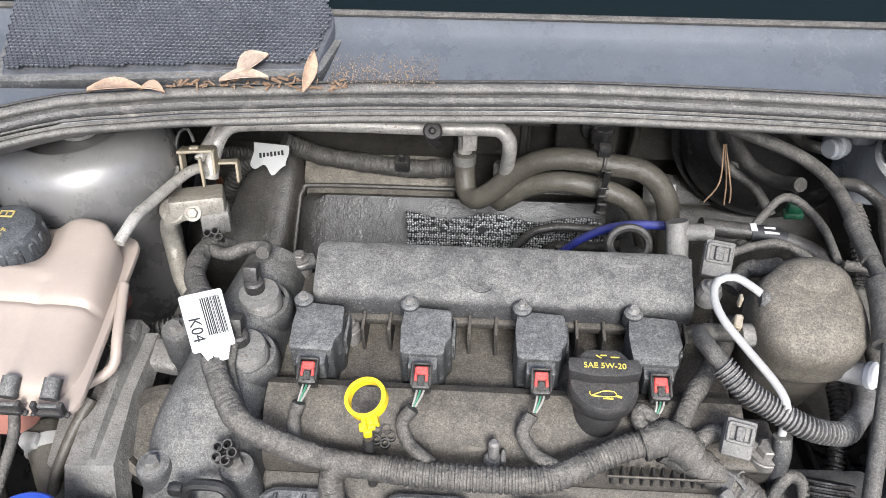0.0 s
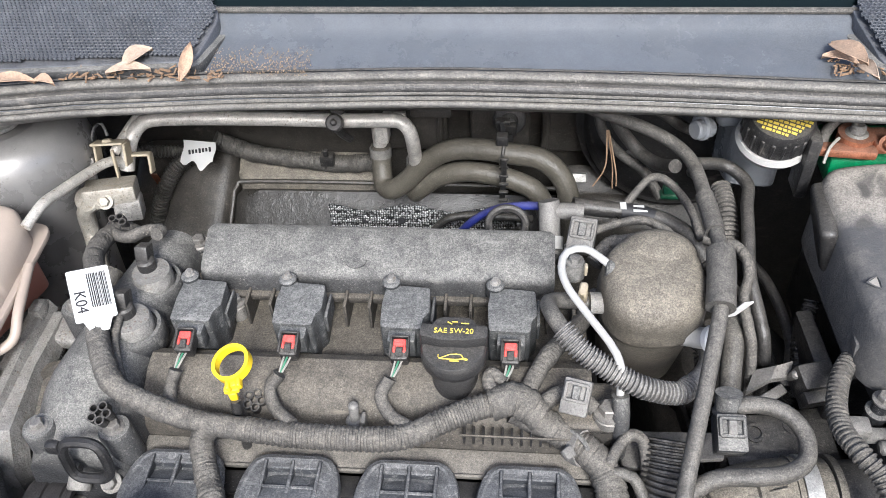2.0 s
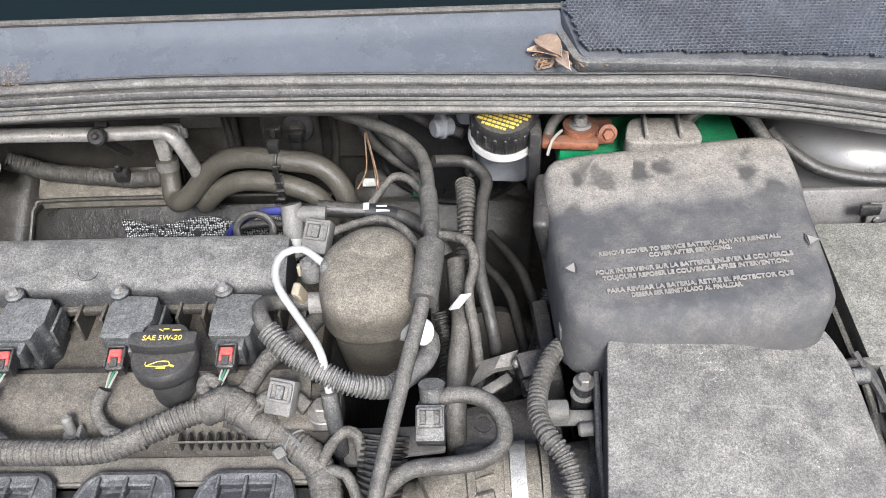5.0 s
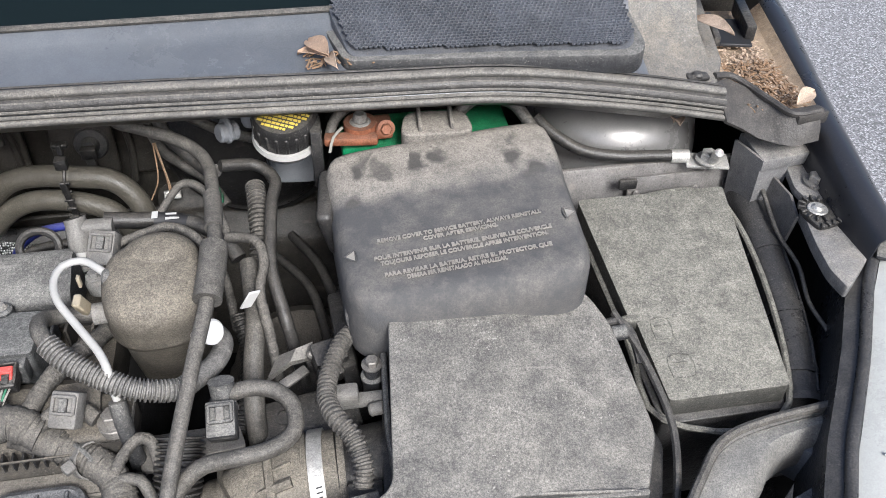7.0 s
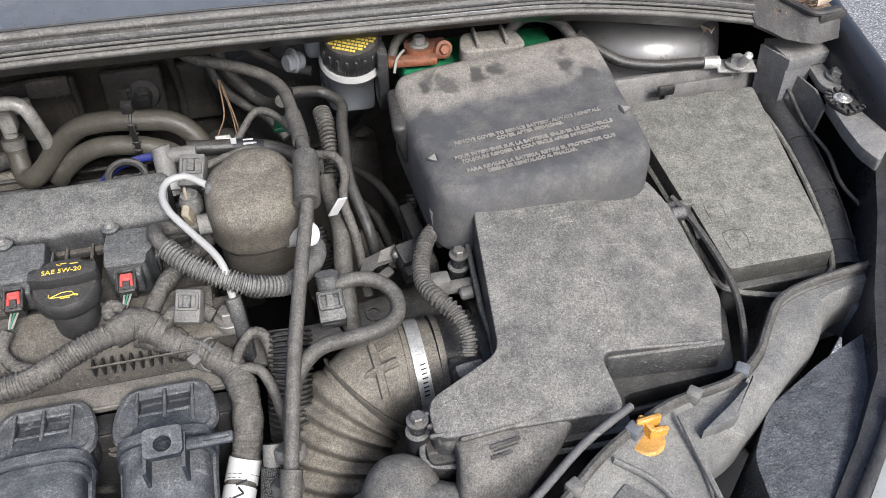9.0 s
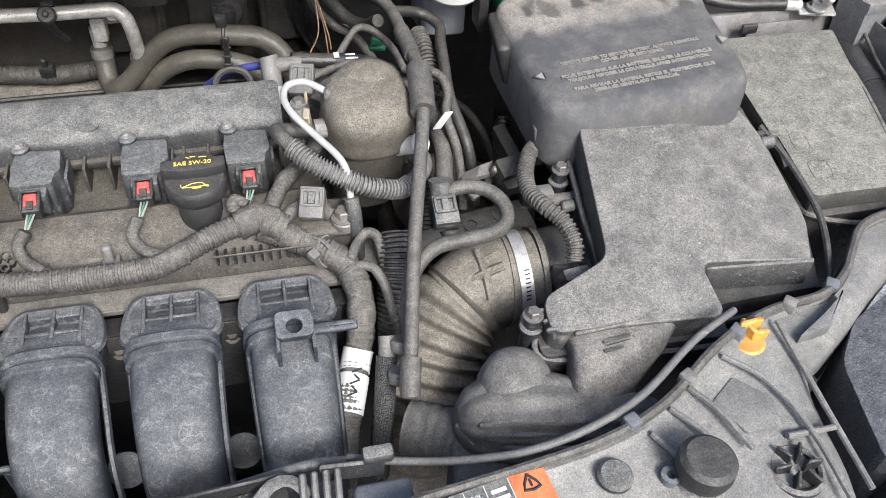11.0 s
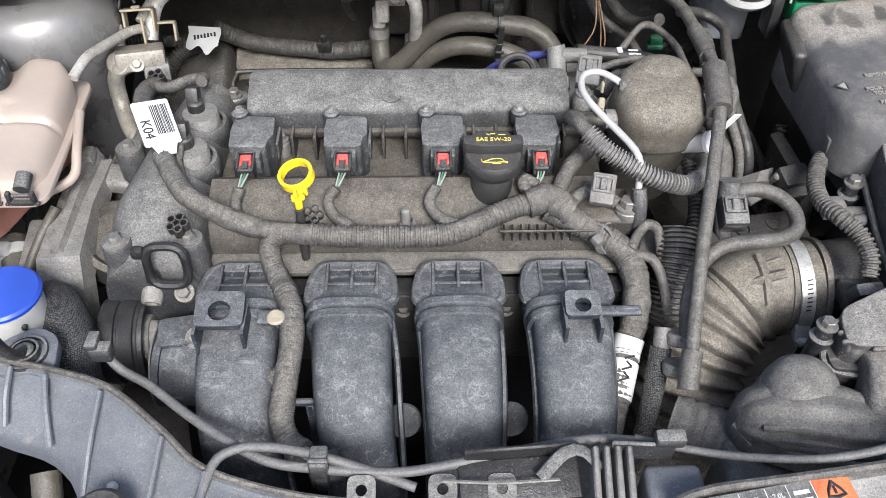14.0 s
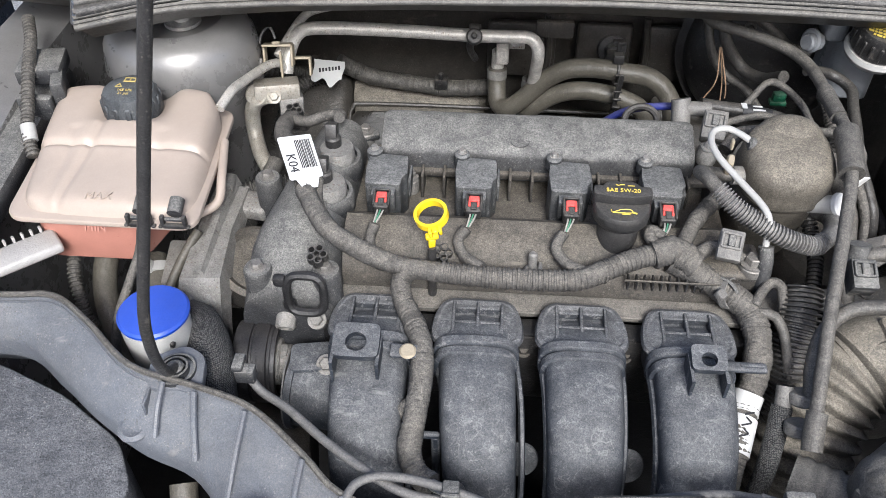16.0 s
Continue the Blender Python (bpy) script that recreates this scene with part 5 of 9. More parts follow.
for pts in ([(-0.060, -0.335, 0.797), (-0.053, -0.345, 0.803), (-0.045, -0.350, 0.806)], [(-0.056, -0.333, 0.800), (-0.047, -0.340, 0.807), (-0.040, -0.346, 0.806)]):
    part("wire", tube(pts, 0.0014, 6), M_WIRE, har)
part("plug", rbox(0.028, 0.024, 0.018, (-0.036, -0.352, 0.798), 0.003, rot=(-20, 0, 20)), M_BLACK, har)
# white bar-code tag hung on the harness
tag = thing("harness_tag", "white paper bar-code tag on the harness", "label", (-0.222, -0.03, 0.905))
TM = pose(-0.2195, -0.042, 0.910, 24, 10, 30) @ Matrix.Diagonal((0.84, 0.80, 1, 1))
part("paper", moved(prism(rounded_poly([(-0.023, -0.034), (0.019, -0.034), (0.020, 0.030), (-0.023, 0.030)], 0.003, 3), -0.0005, 0.0006, 0), TM), M_LABEL, tag)
part("tail", moved(prism([(-0.010, -0.048), (0.008, -0.048), (0.014, -0.033), (-0.016, -0.033)], -0.0007, 0.0003, 0), TM), M_LABEL, tag)
random.seed(5)
bx0 = -0.003
bars = []
while bx0 < 0.0165:
    t_ = random.choice((0.0005, 0.0008, 0.0012))
    bars.append(moved(rbox(t_, 0.042, 0.0004, (bx0, 0.002, 0.0009), 0), TM))
    bx0 += t_ + random.choice((0.0006, 0.0009))
part("bar_code", merge(*bars), M_INK_SHADE, tag)["kind"] = "stuff"
letters("K04", 0.0165, TM @ pose(-0.0140, -0.010, 0.0008, 0, 0, -90), M_INK_SHADE, "printed_code", tag, 'CENTER')

# cable clamp on the harness
part("cable_tie", tube([(0.222 + 0.0155 * math.cos(a) * 0.7, -0.127 + 0.0155 * math.cos(a) * -0.7, 0.841 + 0.0155 * math.sin(a)) for a in (2 * math.pi * i / 14 for i in range(15))], 0.0022, 6, 0.003), M_GREY, har)

# long line that crosses from the rear to the radiator
line_ = thing("vapour_line", "long grey rubber vapour line with a sleeve", "hose", (0.3, -0.1, 0.8))
part("hose", tube([(0.212, 0.250, 0.968), (0.236, 0.206, 0.957), (0.262, 0.190, 0.955), (0.292, 0.174, 0.953), (0.318, 0.152, 0.951), (0.334, 0.120, 0.949), (0.340, 0.056, 0.947), (0.342, 0.006, 0.947), (0.337, -0.045, 0.938), (0.322, -0.105, 0.915), (0.304, -0.172, 0.880), (0.292, -0.225, 0.848), (0.282, -0.272, 0.818)], 0.0066, 12), M_RUB, line_)
part("sleeve", tube([(0.342, 0.006, 0.947), (0.340, -0.020, 0.943), (0.336, -0.050, 0.936)], 0.0125, 16), M_RUB, line_)
part("rear_sleeve", tube([(0.338, 0.078, 0.948), (0.340, 0.056, 0.947), (0.341, 0.03, 0.947)], 0.0085, 14), M_RUB, line_)
part("end_cap", tube([(0.2855, -0.258, 0.828), (0.282, -0.272, 0.818), (0.2795, -0.286, 0.808)], 0.0095, 14), M_RUB, line_)
hose("vacuum_hose", "thin black rubber hose curving behind the pump", [(0.341, 0.149, 0.929), (0.375, 0.160, 0.918), (0.394, 0.140, 0.912), (0.390, 0.110, 0.908), (0.387, 0.075, 0.900), (0.385, 0.036, 0.885), (0.392, 0.003, 0.865), (0.397, -0.015, 0.845), (0.405, -0.025, 0.78)], 0.0064, M_BLACK)
hose("corrugated_conduit", "grey corrugated conduit stub behind the pump", [(0.372, 0.150, 0.898), (0.374, 0.120, 0.893), (0.374, 0.085, 0.875), (0.368, 0.06, 0.855)], 0.0095, M_TAPE, "conduit", "corrugated")
hose("coolant_pipe", "dusty black coolant pipe beside the pump", [(0.362, 0.060, 0.872), (0.366, 0.010, 0.862), (0.366, -0.020, 0.858), (0.362, -0.048, 0.842), (0.360, -0.085, 0.815), (0.362, -0.11, 0.77)], 0.0098, M_RUB, "pipe")
hose("taped_cable", "loose tape-wrapped wires behind the pump", [(0.345, 0.070, 0.90), (0.372, 0.055, 0.906), (0.380, 0.030, 0.90), (0.374, 0.005, 0.885), (0.380, -0.03, 0.86), (0.384, -0.05, 0.80)], 0.0050, M_TAPE, "wiring", "taped")
hose("taped_cable", "loose tape-wrapped wires behind the pump", [(0.262, 0.112, 0.878), (0.282, 0.130, 0.900), (0.300, 0.142, 0.915), (0.318, 0.138, 0.912), (0.335, 0.110, 0.905), (0.345, 0.08, 0.89)], 0.0042, M_TAPE, "wiring", "taped", seed=3)
hose("taped_cable", "twisted wires leading to a plug", [(0.238, 0.078, 0.898), (0.262, 0.088, 0.900), (0.290, 0.090, 0.904), (0.316, 0.074, 0.898), (0.336, 0.055, 0.865), (0.34, 0.04, 0.80)], 0.0045, M_TAPE, "wiring", "taped", seed=4)
hose("taped_cable", "twisted wires leading to a plug", [(0.240, 0.045, 0.888), (0.255, 0.062, 0.896), (0.268, 0.060, 0.902), (0.285, 0.065, 0.90)], 0.0085, M_TAPE, "wiring", "taped", seed=6)
# white pump pipe and the corrugated hose in front
pump_pipe = thing("pump_pipe", "bare white aluminium fuel pipe on the pump", "pipe", (0.24, -0.05, 0.86))
part("pipe", tube([(0.252, -0.006, 0.933), (0.244, -0.001, 0.938), (0.227, 0.012, 0.940), (0.211, 0.006, 0.941), (0.206, -0.010, 0.939), (0.211, -0.030, 0.935), (0.228, -0.054, 0.927), (0.246, -0.078, 0.919), (0.253, -0.092, 0.914), (0.255, -0.100, 0.904), (0.256, -0.104, 0.88)], 0.0035, 12), M_WHITE, pump_pipe)
part("fitting", disc(0.0085, 0.014, (0.258, -0.006, 0.931), (0, -80, 0)), M_GREY, pump_pipe)
part("collar", tube([(0.256, -0.105, 0.885), (0.258, -0.115, 0.862), (0.259, -0.118, 0.80)], 0.0075, 12), M_GREY, pump_pipe)
hose("corrugated_hose", "ribbed grey corrugated hose round the pump", [(0.206, -0.070, 0.926), (0.222, -0.084, 0.917), (0.243, -0.094, 0.907), (0.273, -0.104, 0.896), (0.303, -0.100, 0.884), (0.316, -0.088, 0.879)], 0.0088, M_CORR, "hose", "fine")
hose("hose_elbow", "smooth grey hose elbow beneath the pump", [(0.313, -0.092, 0.880), (0.328, -0.074, 0.875), (0.337, -0.056, 0.872), (0.338, -0.036, 0.868), (0.328, -0.015, 0.86)], 0.0092, M_CORR)
hose("hose_elbow", "grey hose elbow entering the corrugated hose", [(0.208, -0.072, 0.925), (0.199, -0.058, 0.928), (0.195, -0.040, 0.922), (0.199, -0.026, 0.912), (0.212, -0.020, 0.906), (0.232, -0.018, 0.902)], 0.0072, M_RUB)
hose("fuel_pipe", "thin grey steel pipe under the pump", [(0.232, -0.022, 0.906), (0.255, -0.02, 0.905)], 0.010, M_CAST, "pipe")
wp = thing("white_plug", "white plastic plug on the pump", "plug", (0.322, -0.046, 0.885))
part("body", disc(0.0095, 0.030, (0.312, -0.036, 0.884), (60, 0, 50)), M_WHITE, wp)
part("end", disc(0.0115, 0.008, (0.331, -0.051, 0.898), (60, 0, 50)), M_LABEL, wp)
solo("paper_flag", rbox(0.012, 0.002, 0.026, (0.366, -0.012, 0.893), 0.0006, 1, (20, 20, 30)), M_LABEL, "white tape flag on the wires", "label")
solo("ivory_clip", merge(rbox(0.007, 0.012, 0.03, (0.226, -0.022, 0.918), 0.0015, 1, (25, 0, -12)), rbox(0.003, 0.006, 0.012, (0.227, -0.012, 0.938), 0.001, 1)), M_IVORY, "ivory plastic clip beside the pump", "clip")


def plug(name, label, at, rot, size, mat, frame_mat=None):
    """A flat-topped electrical connector with a raised frame and a latch."""
    t_ = thing(name, label, "connector", at)
    m = pose(*at, *rot)
    w, d, h = size
    part("housing", moved(rbox(w, d, h, (0, 0, 0), 0.002), m), mat, t_)
    part("rim", moved(merge(rbox(w * 0.8, 0.003, 0.003, (0, d * 0.36, h * 0.55), 0.0007, 1), rbox(w * 0.8, 0.003, 0.003, (0, -d * 0.1, h * 0.55), 0.0007, 1), rbox(0.003, d * 0.5, 0.003, (-w * 0.38, d * 0.13, h * 0.55), 0.0007, 1), rbox(0.003, d * 0.5, 0.003, (w * 0.38, d * 0.13, h * 0.55), 0.0007, 1)), m), mat, t_)
    part("latch", moved(rbox(w * 0.3, d * 0.4, 0.004, (0, d * 0.12, h * 0.56), 0.001, 1), m), frame_mat or mat, t_)
    return t_


M_LGREY = surface("light_grey_plastic", (0.155, 0.15, 0.14), 0.5, dust=0.35, specks=0.0)
plug("sensor_plug", "grey electrical connector on the fuel rail", (0.229, 0.068, 0.902), (35, 0, -12), (0.026, 0.034, 0.018), M_LGREY, M_GREY)
plug("sensor_plug", "grey electrical connector by the harness", (0.219, -0.112, 0.890), (38, 0, -14), (0.023, 0.030, 0.016), M_LGREY, M_GREY)
plug("purge_plug", "dusty black quick connector by the pump", (0.341, -0.134, 0.878), (24, 0, 0), (0.024, 0.030, 0.022), M_GREY, M_LGREY)
solo("fuel_fitting", merge(lathe([(0, 0), (0.011, 0), (0.012, 0.012), (0.009, 0.02), (0, 0.02)], (0.222, 0.045, 0.872)), bolt((0.222, 0.042, 0.892), 0.006, 0.006)), M_CAST, "dusty metal bolt boss at the rail end", "fitting")
solo("engine_bolt", merge(disc(0.013, 0.012, (0.248, -0.108, 0.852)), bolt((0.248, -0.108, 0.864), 0.0085, 0.009), rbox(0.03, 0.04, 0.006, (0.246, -0.10, 0.851), 0.002)), M_STEELD, "bright bolt through a bracket", "bolt")
solo("head_bracket", rbox(0.07, 0.05, 0.04, (0.225, -0.095, 0.838), 0.006, 3), M_CAM, "brown dusty bracket under the harness", "bracket")

# right-hand purge hose loop
hose("purge_hose", "black purge hose looping over the intake duct", [(0.345, -0.112, 0.884), (0.364, -0.110, 0.887), (0.386, -0.114, 0.884), (0.400, -0.130, 0.879), (0.398, -0.152, 0.875), (0.380, -0.166, 0.876), (0.354, -0.171, 0.877), (0.324, -0.172, 0.872), (0.302, -0.184, 0.856), (0.291, -0.208, 0.836), (0.288, -0.235, 0.818)], 0.0072, M_RUB)
solo("hose_neck", merge(lathe([(0.010, 0), (0.012, 0.004), (0.010, 0.008), (0.012, 0.012), (0.010, 0.016), (0.011, 0.03), (0, 0.03)], (0.342, -0.118, 0.868), (-25, 0, 0))), M_GREY, "ribbed grey hose neck", "fitting")
clips = thing("hose_clip_pair", "round grey clips holding two hoses", "clip", (0.28, -0.25, 0.81))
part("clip_disc", disc(0.014, 0.012, (0.285, -0.232, 0.805), (-30, 0, 0)), M_LGREY, clips)
part("clip_disc", disc(0.014, 0.012, (0.279, -0.258, 0.793), (-30, 0, 0)), M_LGREY, clips)
hose("braided_hose", "black braided hose beside the manifold", [(0.268, -0.232, 0.80), (0.262, -0.255, 0.775), (0.256, -0.275, 0.74), (0.25, -0.285, 0.68)], 0.010, M_BRAID)
solo("hose_joint", tube([(0.270, -0.218, 0.812), (0.268, -0.235, 0.798)], 0.008, 12), M_LGREY, "grey plastic hose joint by the manifold", "fitting")
hose("cable_branch", "grey taped cable loop off the harness", [(0.248, -0.145, 0.842), (0.256, -0.132, 0.848), (0.266, -0.122, 0.852), (0.276, -0.122, 0.848), (0.280, -0.130, 0.838), (0.282, -0.145, 0.82)], 0.0052, M_TAPE, "wiring", "taped", seed=9)
hose("cable_branch", "black cable dropping off the harness", [(0.252, -0.150, 0.838), (0.268, -0.152, 0.836), (0.278, -0.168, 0.822), (0.284, -0.19, 0.79), (0.286, -0.2, 0.74)], 0.0052, M_RUB, "wiring")
# printed label on the falling harness
lab = thing("harness_label", "white printed label round the harness", "label", (0.235, -0.23, 0.77))
part("sleeve", tube([(0.2445, -0.210, 0.7875), (0.240, -0.220, 0.780), (0.2375, -0.228, 0.777)], 0.0148, 16), M_LABEL, lab)
part("sleeve", tube([(0.2365, -0.232, 0.776), (0.228, -0.257, 0.767), (0.2255, -0.264, 0.764)], 0.0148, 16), M_LABEL, lab)
part("printing", merge(*[rbox(0.010, 0.0016, 0.0006, (0.2395 - 0.002 * i, -0.236 - 0.005 * i, 0.7905 - 0.0018 * i), 0, rot=(20, 0, -60 if i % 2 else 15)) for i in range(5)]), M_INK_SHADE, lab)

# ---- rear of the bay ----
M_FIRED = surface("black_firewall_panel", (0.013, 0.013, 0.013), 0.30, dust=0.12, dust_col=(0.15, 0.13, 0.10), specks=0.2, top_dust_light=0.3)
hvac = thing("firewall_insulation", "dusty black insulation panels on the firewall", "insulation", (0.0, 0.38, 0.5))
part("upper_panel", cushion([(-0.238, 0.378), (-0.030, 0.378), (-0.030, 0.420), (-0.238, 0.420)], 20, 10, lambda u, v, x, y: 0.706 + 0.65 * (y - 0.385) - edge(u, v, 12, 0.006), 0.5), M_DUCTR, hvac, "", 60)
part("lower_panel", cushion([(-0.252, 0.300), (0.26, 0.300), (0.25, 0.374), (-0.240, 0.374)], 40, 12, lambda u, v, x, y: 0.628 + 0.95 * (y - 0.300) - edge(u, v, 22, 0.008), 0.45, 0.15), M_FIRED, hvac, "", 60)
part("panel_edge", tube([(-0.246, 0.300, 0.636), (-0.241, 0.352, 0.684), (-0.236, 0.370, 0.698), (-0.20, 0.376, 0.702), (0.10, 0.376, 0.702), (0.24, 0.374, 0.700)], 0.0035, 8, 0.01), M_FIRE, hvac)
part("left_panel", cushion([(-0.40, 0.29), (-0.255, 0.30), (-0.240, 0.43), (-0.39, 0.43)], 16, 16, lambda u, v, x, y: 0.640 + 0.8 * (y - 0.30) - edge(u, v, 10, 0.012), 0.45), M_FIRE, hvac, "", 60)
part("right_panel", cushion([(0.22, 0.32), (0.46, 0.30), (0.46, 0.37), (0.22, 0.385)], 20, 14, lambda u, v, x, y: 0.690 + 0.9 * (y - 0.32) - edge(u, v, 10, 0.010) - groove(y - 0.352, 0.004, 0.006), 0.45), M_FIRE, hvac, "", 60)
for k, (px_, w_) in enumerate(((0.02, 0.10), (0.14, 0.08), (0.24, 0.09))):
    part("firewall_pad", rbox(w_, 0.012, 0.085, (px_, 0.393, 0.80), 0.005, 3, (-8, 0, 0)), M_FIRE, hvac)
for x_ in (0.055, 0.196):
    part("seam", tube([(x_, 0.385, 0.86), (x_ + 0.005, 0.382, 0.80), (x_, 0.378, 0.75)], 0.005, 8), M_FIRE, hvac)
fst = part("firewall_stud", lathe([(0, 0), (0.022, 0), (0.020, 0.004), (0.012, 0.006), (0.008, 0.016), (0, 0.016)], (0.152, 0.386, 0.808), (75, 0, 0)), M_GREY, hvac)
part("clip", rbox(0.020, 0.012, 0.016, (0.152, 0.366, 0.808), 0.002), M_BLACK, fst)
part("stalk", rbox(0.012, 0.008, 0.035, (0.152, 0.364, 0.788), 0.002), M_BLACK, fst)

shield = thing("heat_shield", "embossed silver heat shield behind the engine", "heat shield", (0.03, 0.33, 0.6))
part("sheet", strip([[(x, 0.270 + 0.004 * math.sin(x * 40), 0.655), (x + 0.004, 0.280, 0.690), (x, 0.290 + 0.003 * math.sin(x * 60), 0.722 + 0.004 * math.sin(x * 50))] for x in [-0.082 + 0.011 * i for i in range(24)]], 0.0015), M_EMBOSS, shield)
# black discs paint the dark of two holes in the sheet
for x_ in (-0.062, -0.012):
    part("hole", disc(0.0055, 0.0024, (x_ + 0.03, 0.2845, 0.704), (70, 0, 0)), M_INK_SHADE, shield)

# aluminium air-conditioning pipes
ac = thing("ac_pipe", "pitted aluminium air-conditioning pipe", "pipe", (-0.1, 0.25, 0.85))
part("pipe", tube([(-0.284, 0.196, 0.868), (-0.281, 0.205, 0.885), (-0.276, 0.218, 0.900), (-0.268, 0.232, 0.907), (-0.250, 0.240, 0.908), (-0.200, 0.246, 0.906), (-0.120, 0.256, 0.899), (-0.046, 0.264, 0.892), (0.005, 0.268, 0.890), (0.026, 0.268, 0.889), (0.036, 0.266, 0.880), (0.039, 0.270, 0.862), (0.038, 0.288, 0.825), (0.036, 0.303, 0.795)], 0.0085, 16), M_ALU, ac)
part("thin_pipe", tube([(-0.292, 0.196, 0.892), (-0.284, 0.215, 0.902), (-0.268, 0.255, 0.915), (-0.25, 0.272, 0.918), (-0.20, 0.29, 0.920)], 0.0056, 12), M_ALU, ac)
part("thin_pipe", tube([(-0.284, 0.196, 0.872), (-0.289, 0.192, 0.884), (-0.297, 0.180, 0.890), (-0.304, 0.150, 0.899), (-0.312, 0.105, 0.911), (-0.317, 0.080, 0.916), (-0.325, 0.052, 0.910)], 0.0056, 12), M_ALU, ac, "bright white thin pipe")
part("bent_pipe", tube([(-0.301, 0.142, 0.866), (-0.309, 0.138, 0.864), (-0.316, 0.137, 0.853), (-0.319, 0.138, 0.838), (-0.319, 0.136, 0.822), (-0.314, 0.124, 0.808), (-0.305, 0.106, 0.800), (-0.292, 0.090, 0.790), (-0.275, 0.07, 0.77)], 0.0098, 18), M_VALVE, ac, "tan corroded thick bent pipe")
valve = part("valve_block", rbox(0.056, 0.034, 0.024, (-0.287, 0.154, 0.869), 0.003, 2, (-14, 3, 16)), M_VALVE, ac)
part("bolt_head", bolt((-0.286, 0.135, 0.872), 0.0058, 0.006, (48, 0, 14)), M_VALVE, valve)
part("port", disc(0.0145, 0.012, (-0.308, 0.145, 0.866), (50, -20, 14)), M_VALVE, valve)
part("lower_block", rbox(0.030, 0.026, 0.026, (-0.270, 0.150, 0.852), 0.003, 2, (-14, 3, 16)), M_CAST, valve)
brk = part("bracket", merge(rbox(0.036, 0.022, 0.003, (-0.288, 0.188, 0.913), 0.001, 2, (-24, 0, 6)), rbox(0.010, 0.008, 0.005, (-0.289, 0.187, 0.9155), 0.001, 1, (-24, 0, 6)), rbox(0.003, 0.020, 0.026, (-0.270, 0.186, 0.900), 0.001, 1, (-24, 0, 6)), rbox(0.003, 0.006, 0.034, (-0.283, 0.176, 0.892), 0.001, 1, (-14, 0, 6)), rbox(0.024, 0.014, 0.003, (-0.262, 0.196, 0.891), 0.001, 1, (-24, 0, 6)), rbox(0.003, 0.014, 0.022, (-0.251, 0.194, 0.880), 0.001, 1, (-24, 0, 6)), rbox(0.003, 0.018, 0.030, (-0.305, 0.186, 0.898), 0.001, 1, (-24, 0, 6))), M_IVORY, ac, "cream plastic pipe bracket")
part("clip", tube([(-0.312, 0.186, 0.890), (-0.313, 0.196, 0.908), (-0.308, 0.204, 0.922), (-0.298, 0.204, 0.926), (-0.292, 0.196, 0.916)], 0.0018, 6), M_GREY, brk)
part("side_clip", merge(rbox(0.003, 0.014, 0.030, (-0.316, 0.176, 0.890), 0.001, 1, (-20, 0, 0)), rbox(0.012, 0.004, 0.026, (-0.312, 0.172, 0.888), 0.001, 1, (-20, 0, 0))), M_STEELD, brk)
part("pipe_clip", merge(disc(0.0105, 0.010, (-0.046, 0.254, 0.895), (50, 0, 0)), disc(0.004, 0.013, (-0.046, 0.2535, 0.8955), (50, 0, 0)), rbox(0.016, 0.010, 0.020, (-0.046, 0.272, 0.896), 0.003, 2, (30, 0, 0)), tube([(-0.052, 0.268, 0.885), (-0.052, 0.290, 0.855), (-0.046, 0.310, 0.83)], 0.005, 8)), M_BLACK, ac)
part("end_fitting", merge(rbox(0.018, 0.022, 0.034, (-0.008, 0.330, 0.832), 0.003), disc(0.009, 0.03, (-0.014, 0.336, 0.80)), rbox(0.03, 0.008, 0.020, (0.008, 0.338, 0.842), 0.002)), M_ALU, ac)
part("end_bolt", bolt((0.010, 0.332, 0.846), 0.005, 0.006, (60, 0, 0)), M_STEEL, ac)
part("end_bracket", rbox(0.05, 0.010, 0.024, (0.060, 0.300, 0.886), 0.003, 2), M_CAM, ac)

# heater hoses
heater = thing("heater_hose", "thick dusty black heater hose", "hose", (0.1, 0.3, 0.74), "heater hoses")
part("hose", tube([(-0.014, 0.338, 0.800), (-0.014, 0.330, 0.775), (-0.010, 0.312, 0.755), (0.003, 0.298, 0.758), (0.024, 0.296, 0.776), (0.050, 0.296, 0.806), (0.080, 0.290, 0.830), (0.115, 0.284, 0.838), (0.156, 0.276, 0.838), (0.192, 0.274, 0.832), (0.216, 0.266, 0.814), (0.228, 0.256, 0.785), (0.232, 0.245, 0.73)], 0.0132, 18), M_HEAT, heater, "", 60)
part("clamp", tube([(-0.0145, 0.337, 0.797), (-0.0145, 0.334, 0.785)], 0.0145, 18), M_LGREY, heater)
heater2 = thing("heater_hose", "thick dusty black heater hose", "hose", (0.1, 0.3, 0.72), "heater hoses")
part("hose", tube([(0.036, 0.318, 0.795), (0.034, 0.316, 0.770), (0.030, 0.310, 0.745), (0.040, 0.300, 0.760), (0.064, 0.296, 0.782), (0.095, 0.290, 0.797), (0.130, 0.284, 0.799), (0.166, 0.278, 0.792), (0.192, 0.272, 0.776), (0.21, 0.262, 0.73)], 0.0128, 18), M_HEAT, heater2, "", 60)
part("clamp", tube([(0.036, 0.318, 0.795), (0.035, 0.317, 0.782)], 0.0142, 18), M_LGREY, heater2)
tie = thing("cable_tie", "black ladder cable tie round the hoses", "cable tie", (0.146, 0.27, 0.79))
part("strap", rbox(0.007, 0.003, 0.085, (0.148, 0.256, 0.812), 0.001, 1, (14, 2, 0)), M_BLACK, tie)
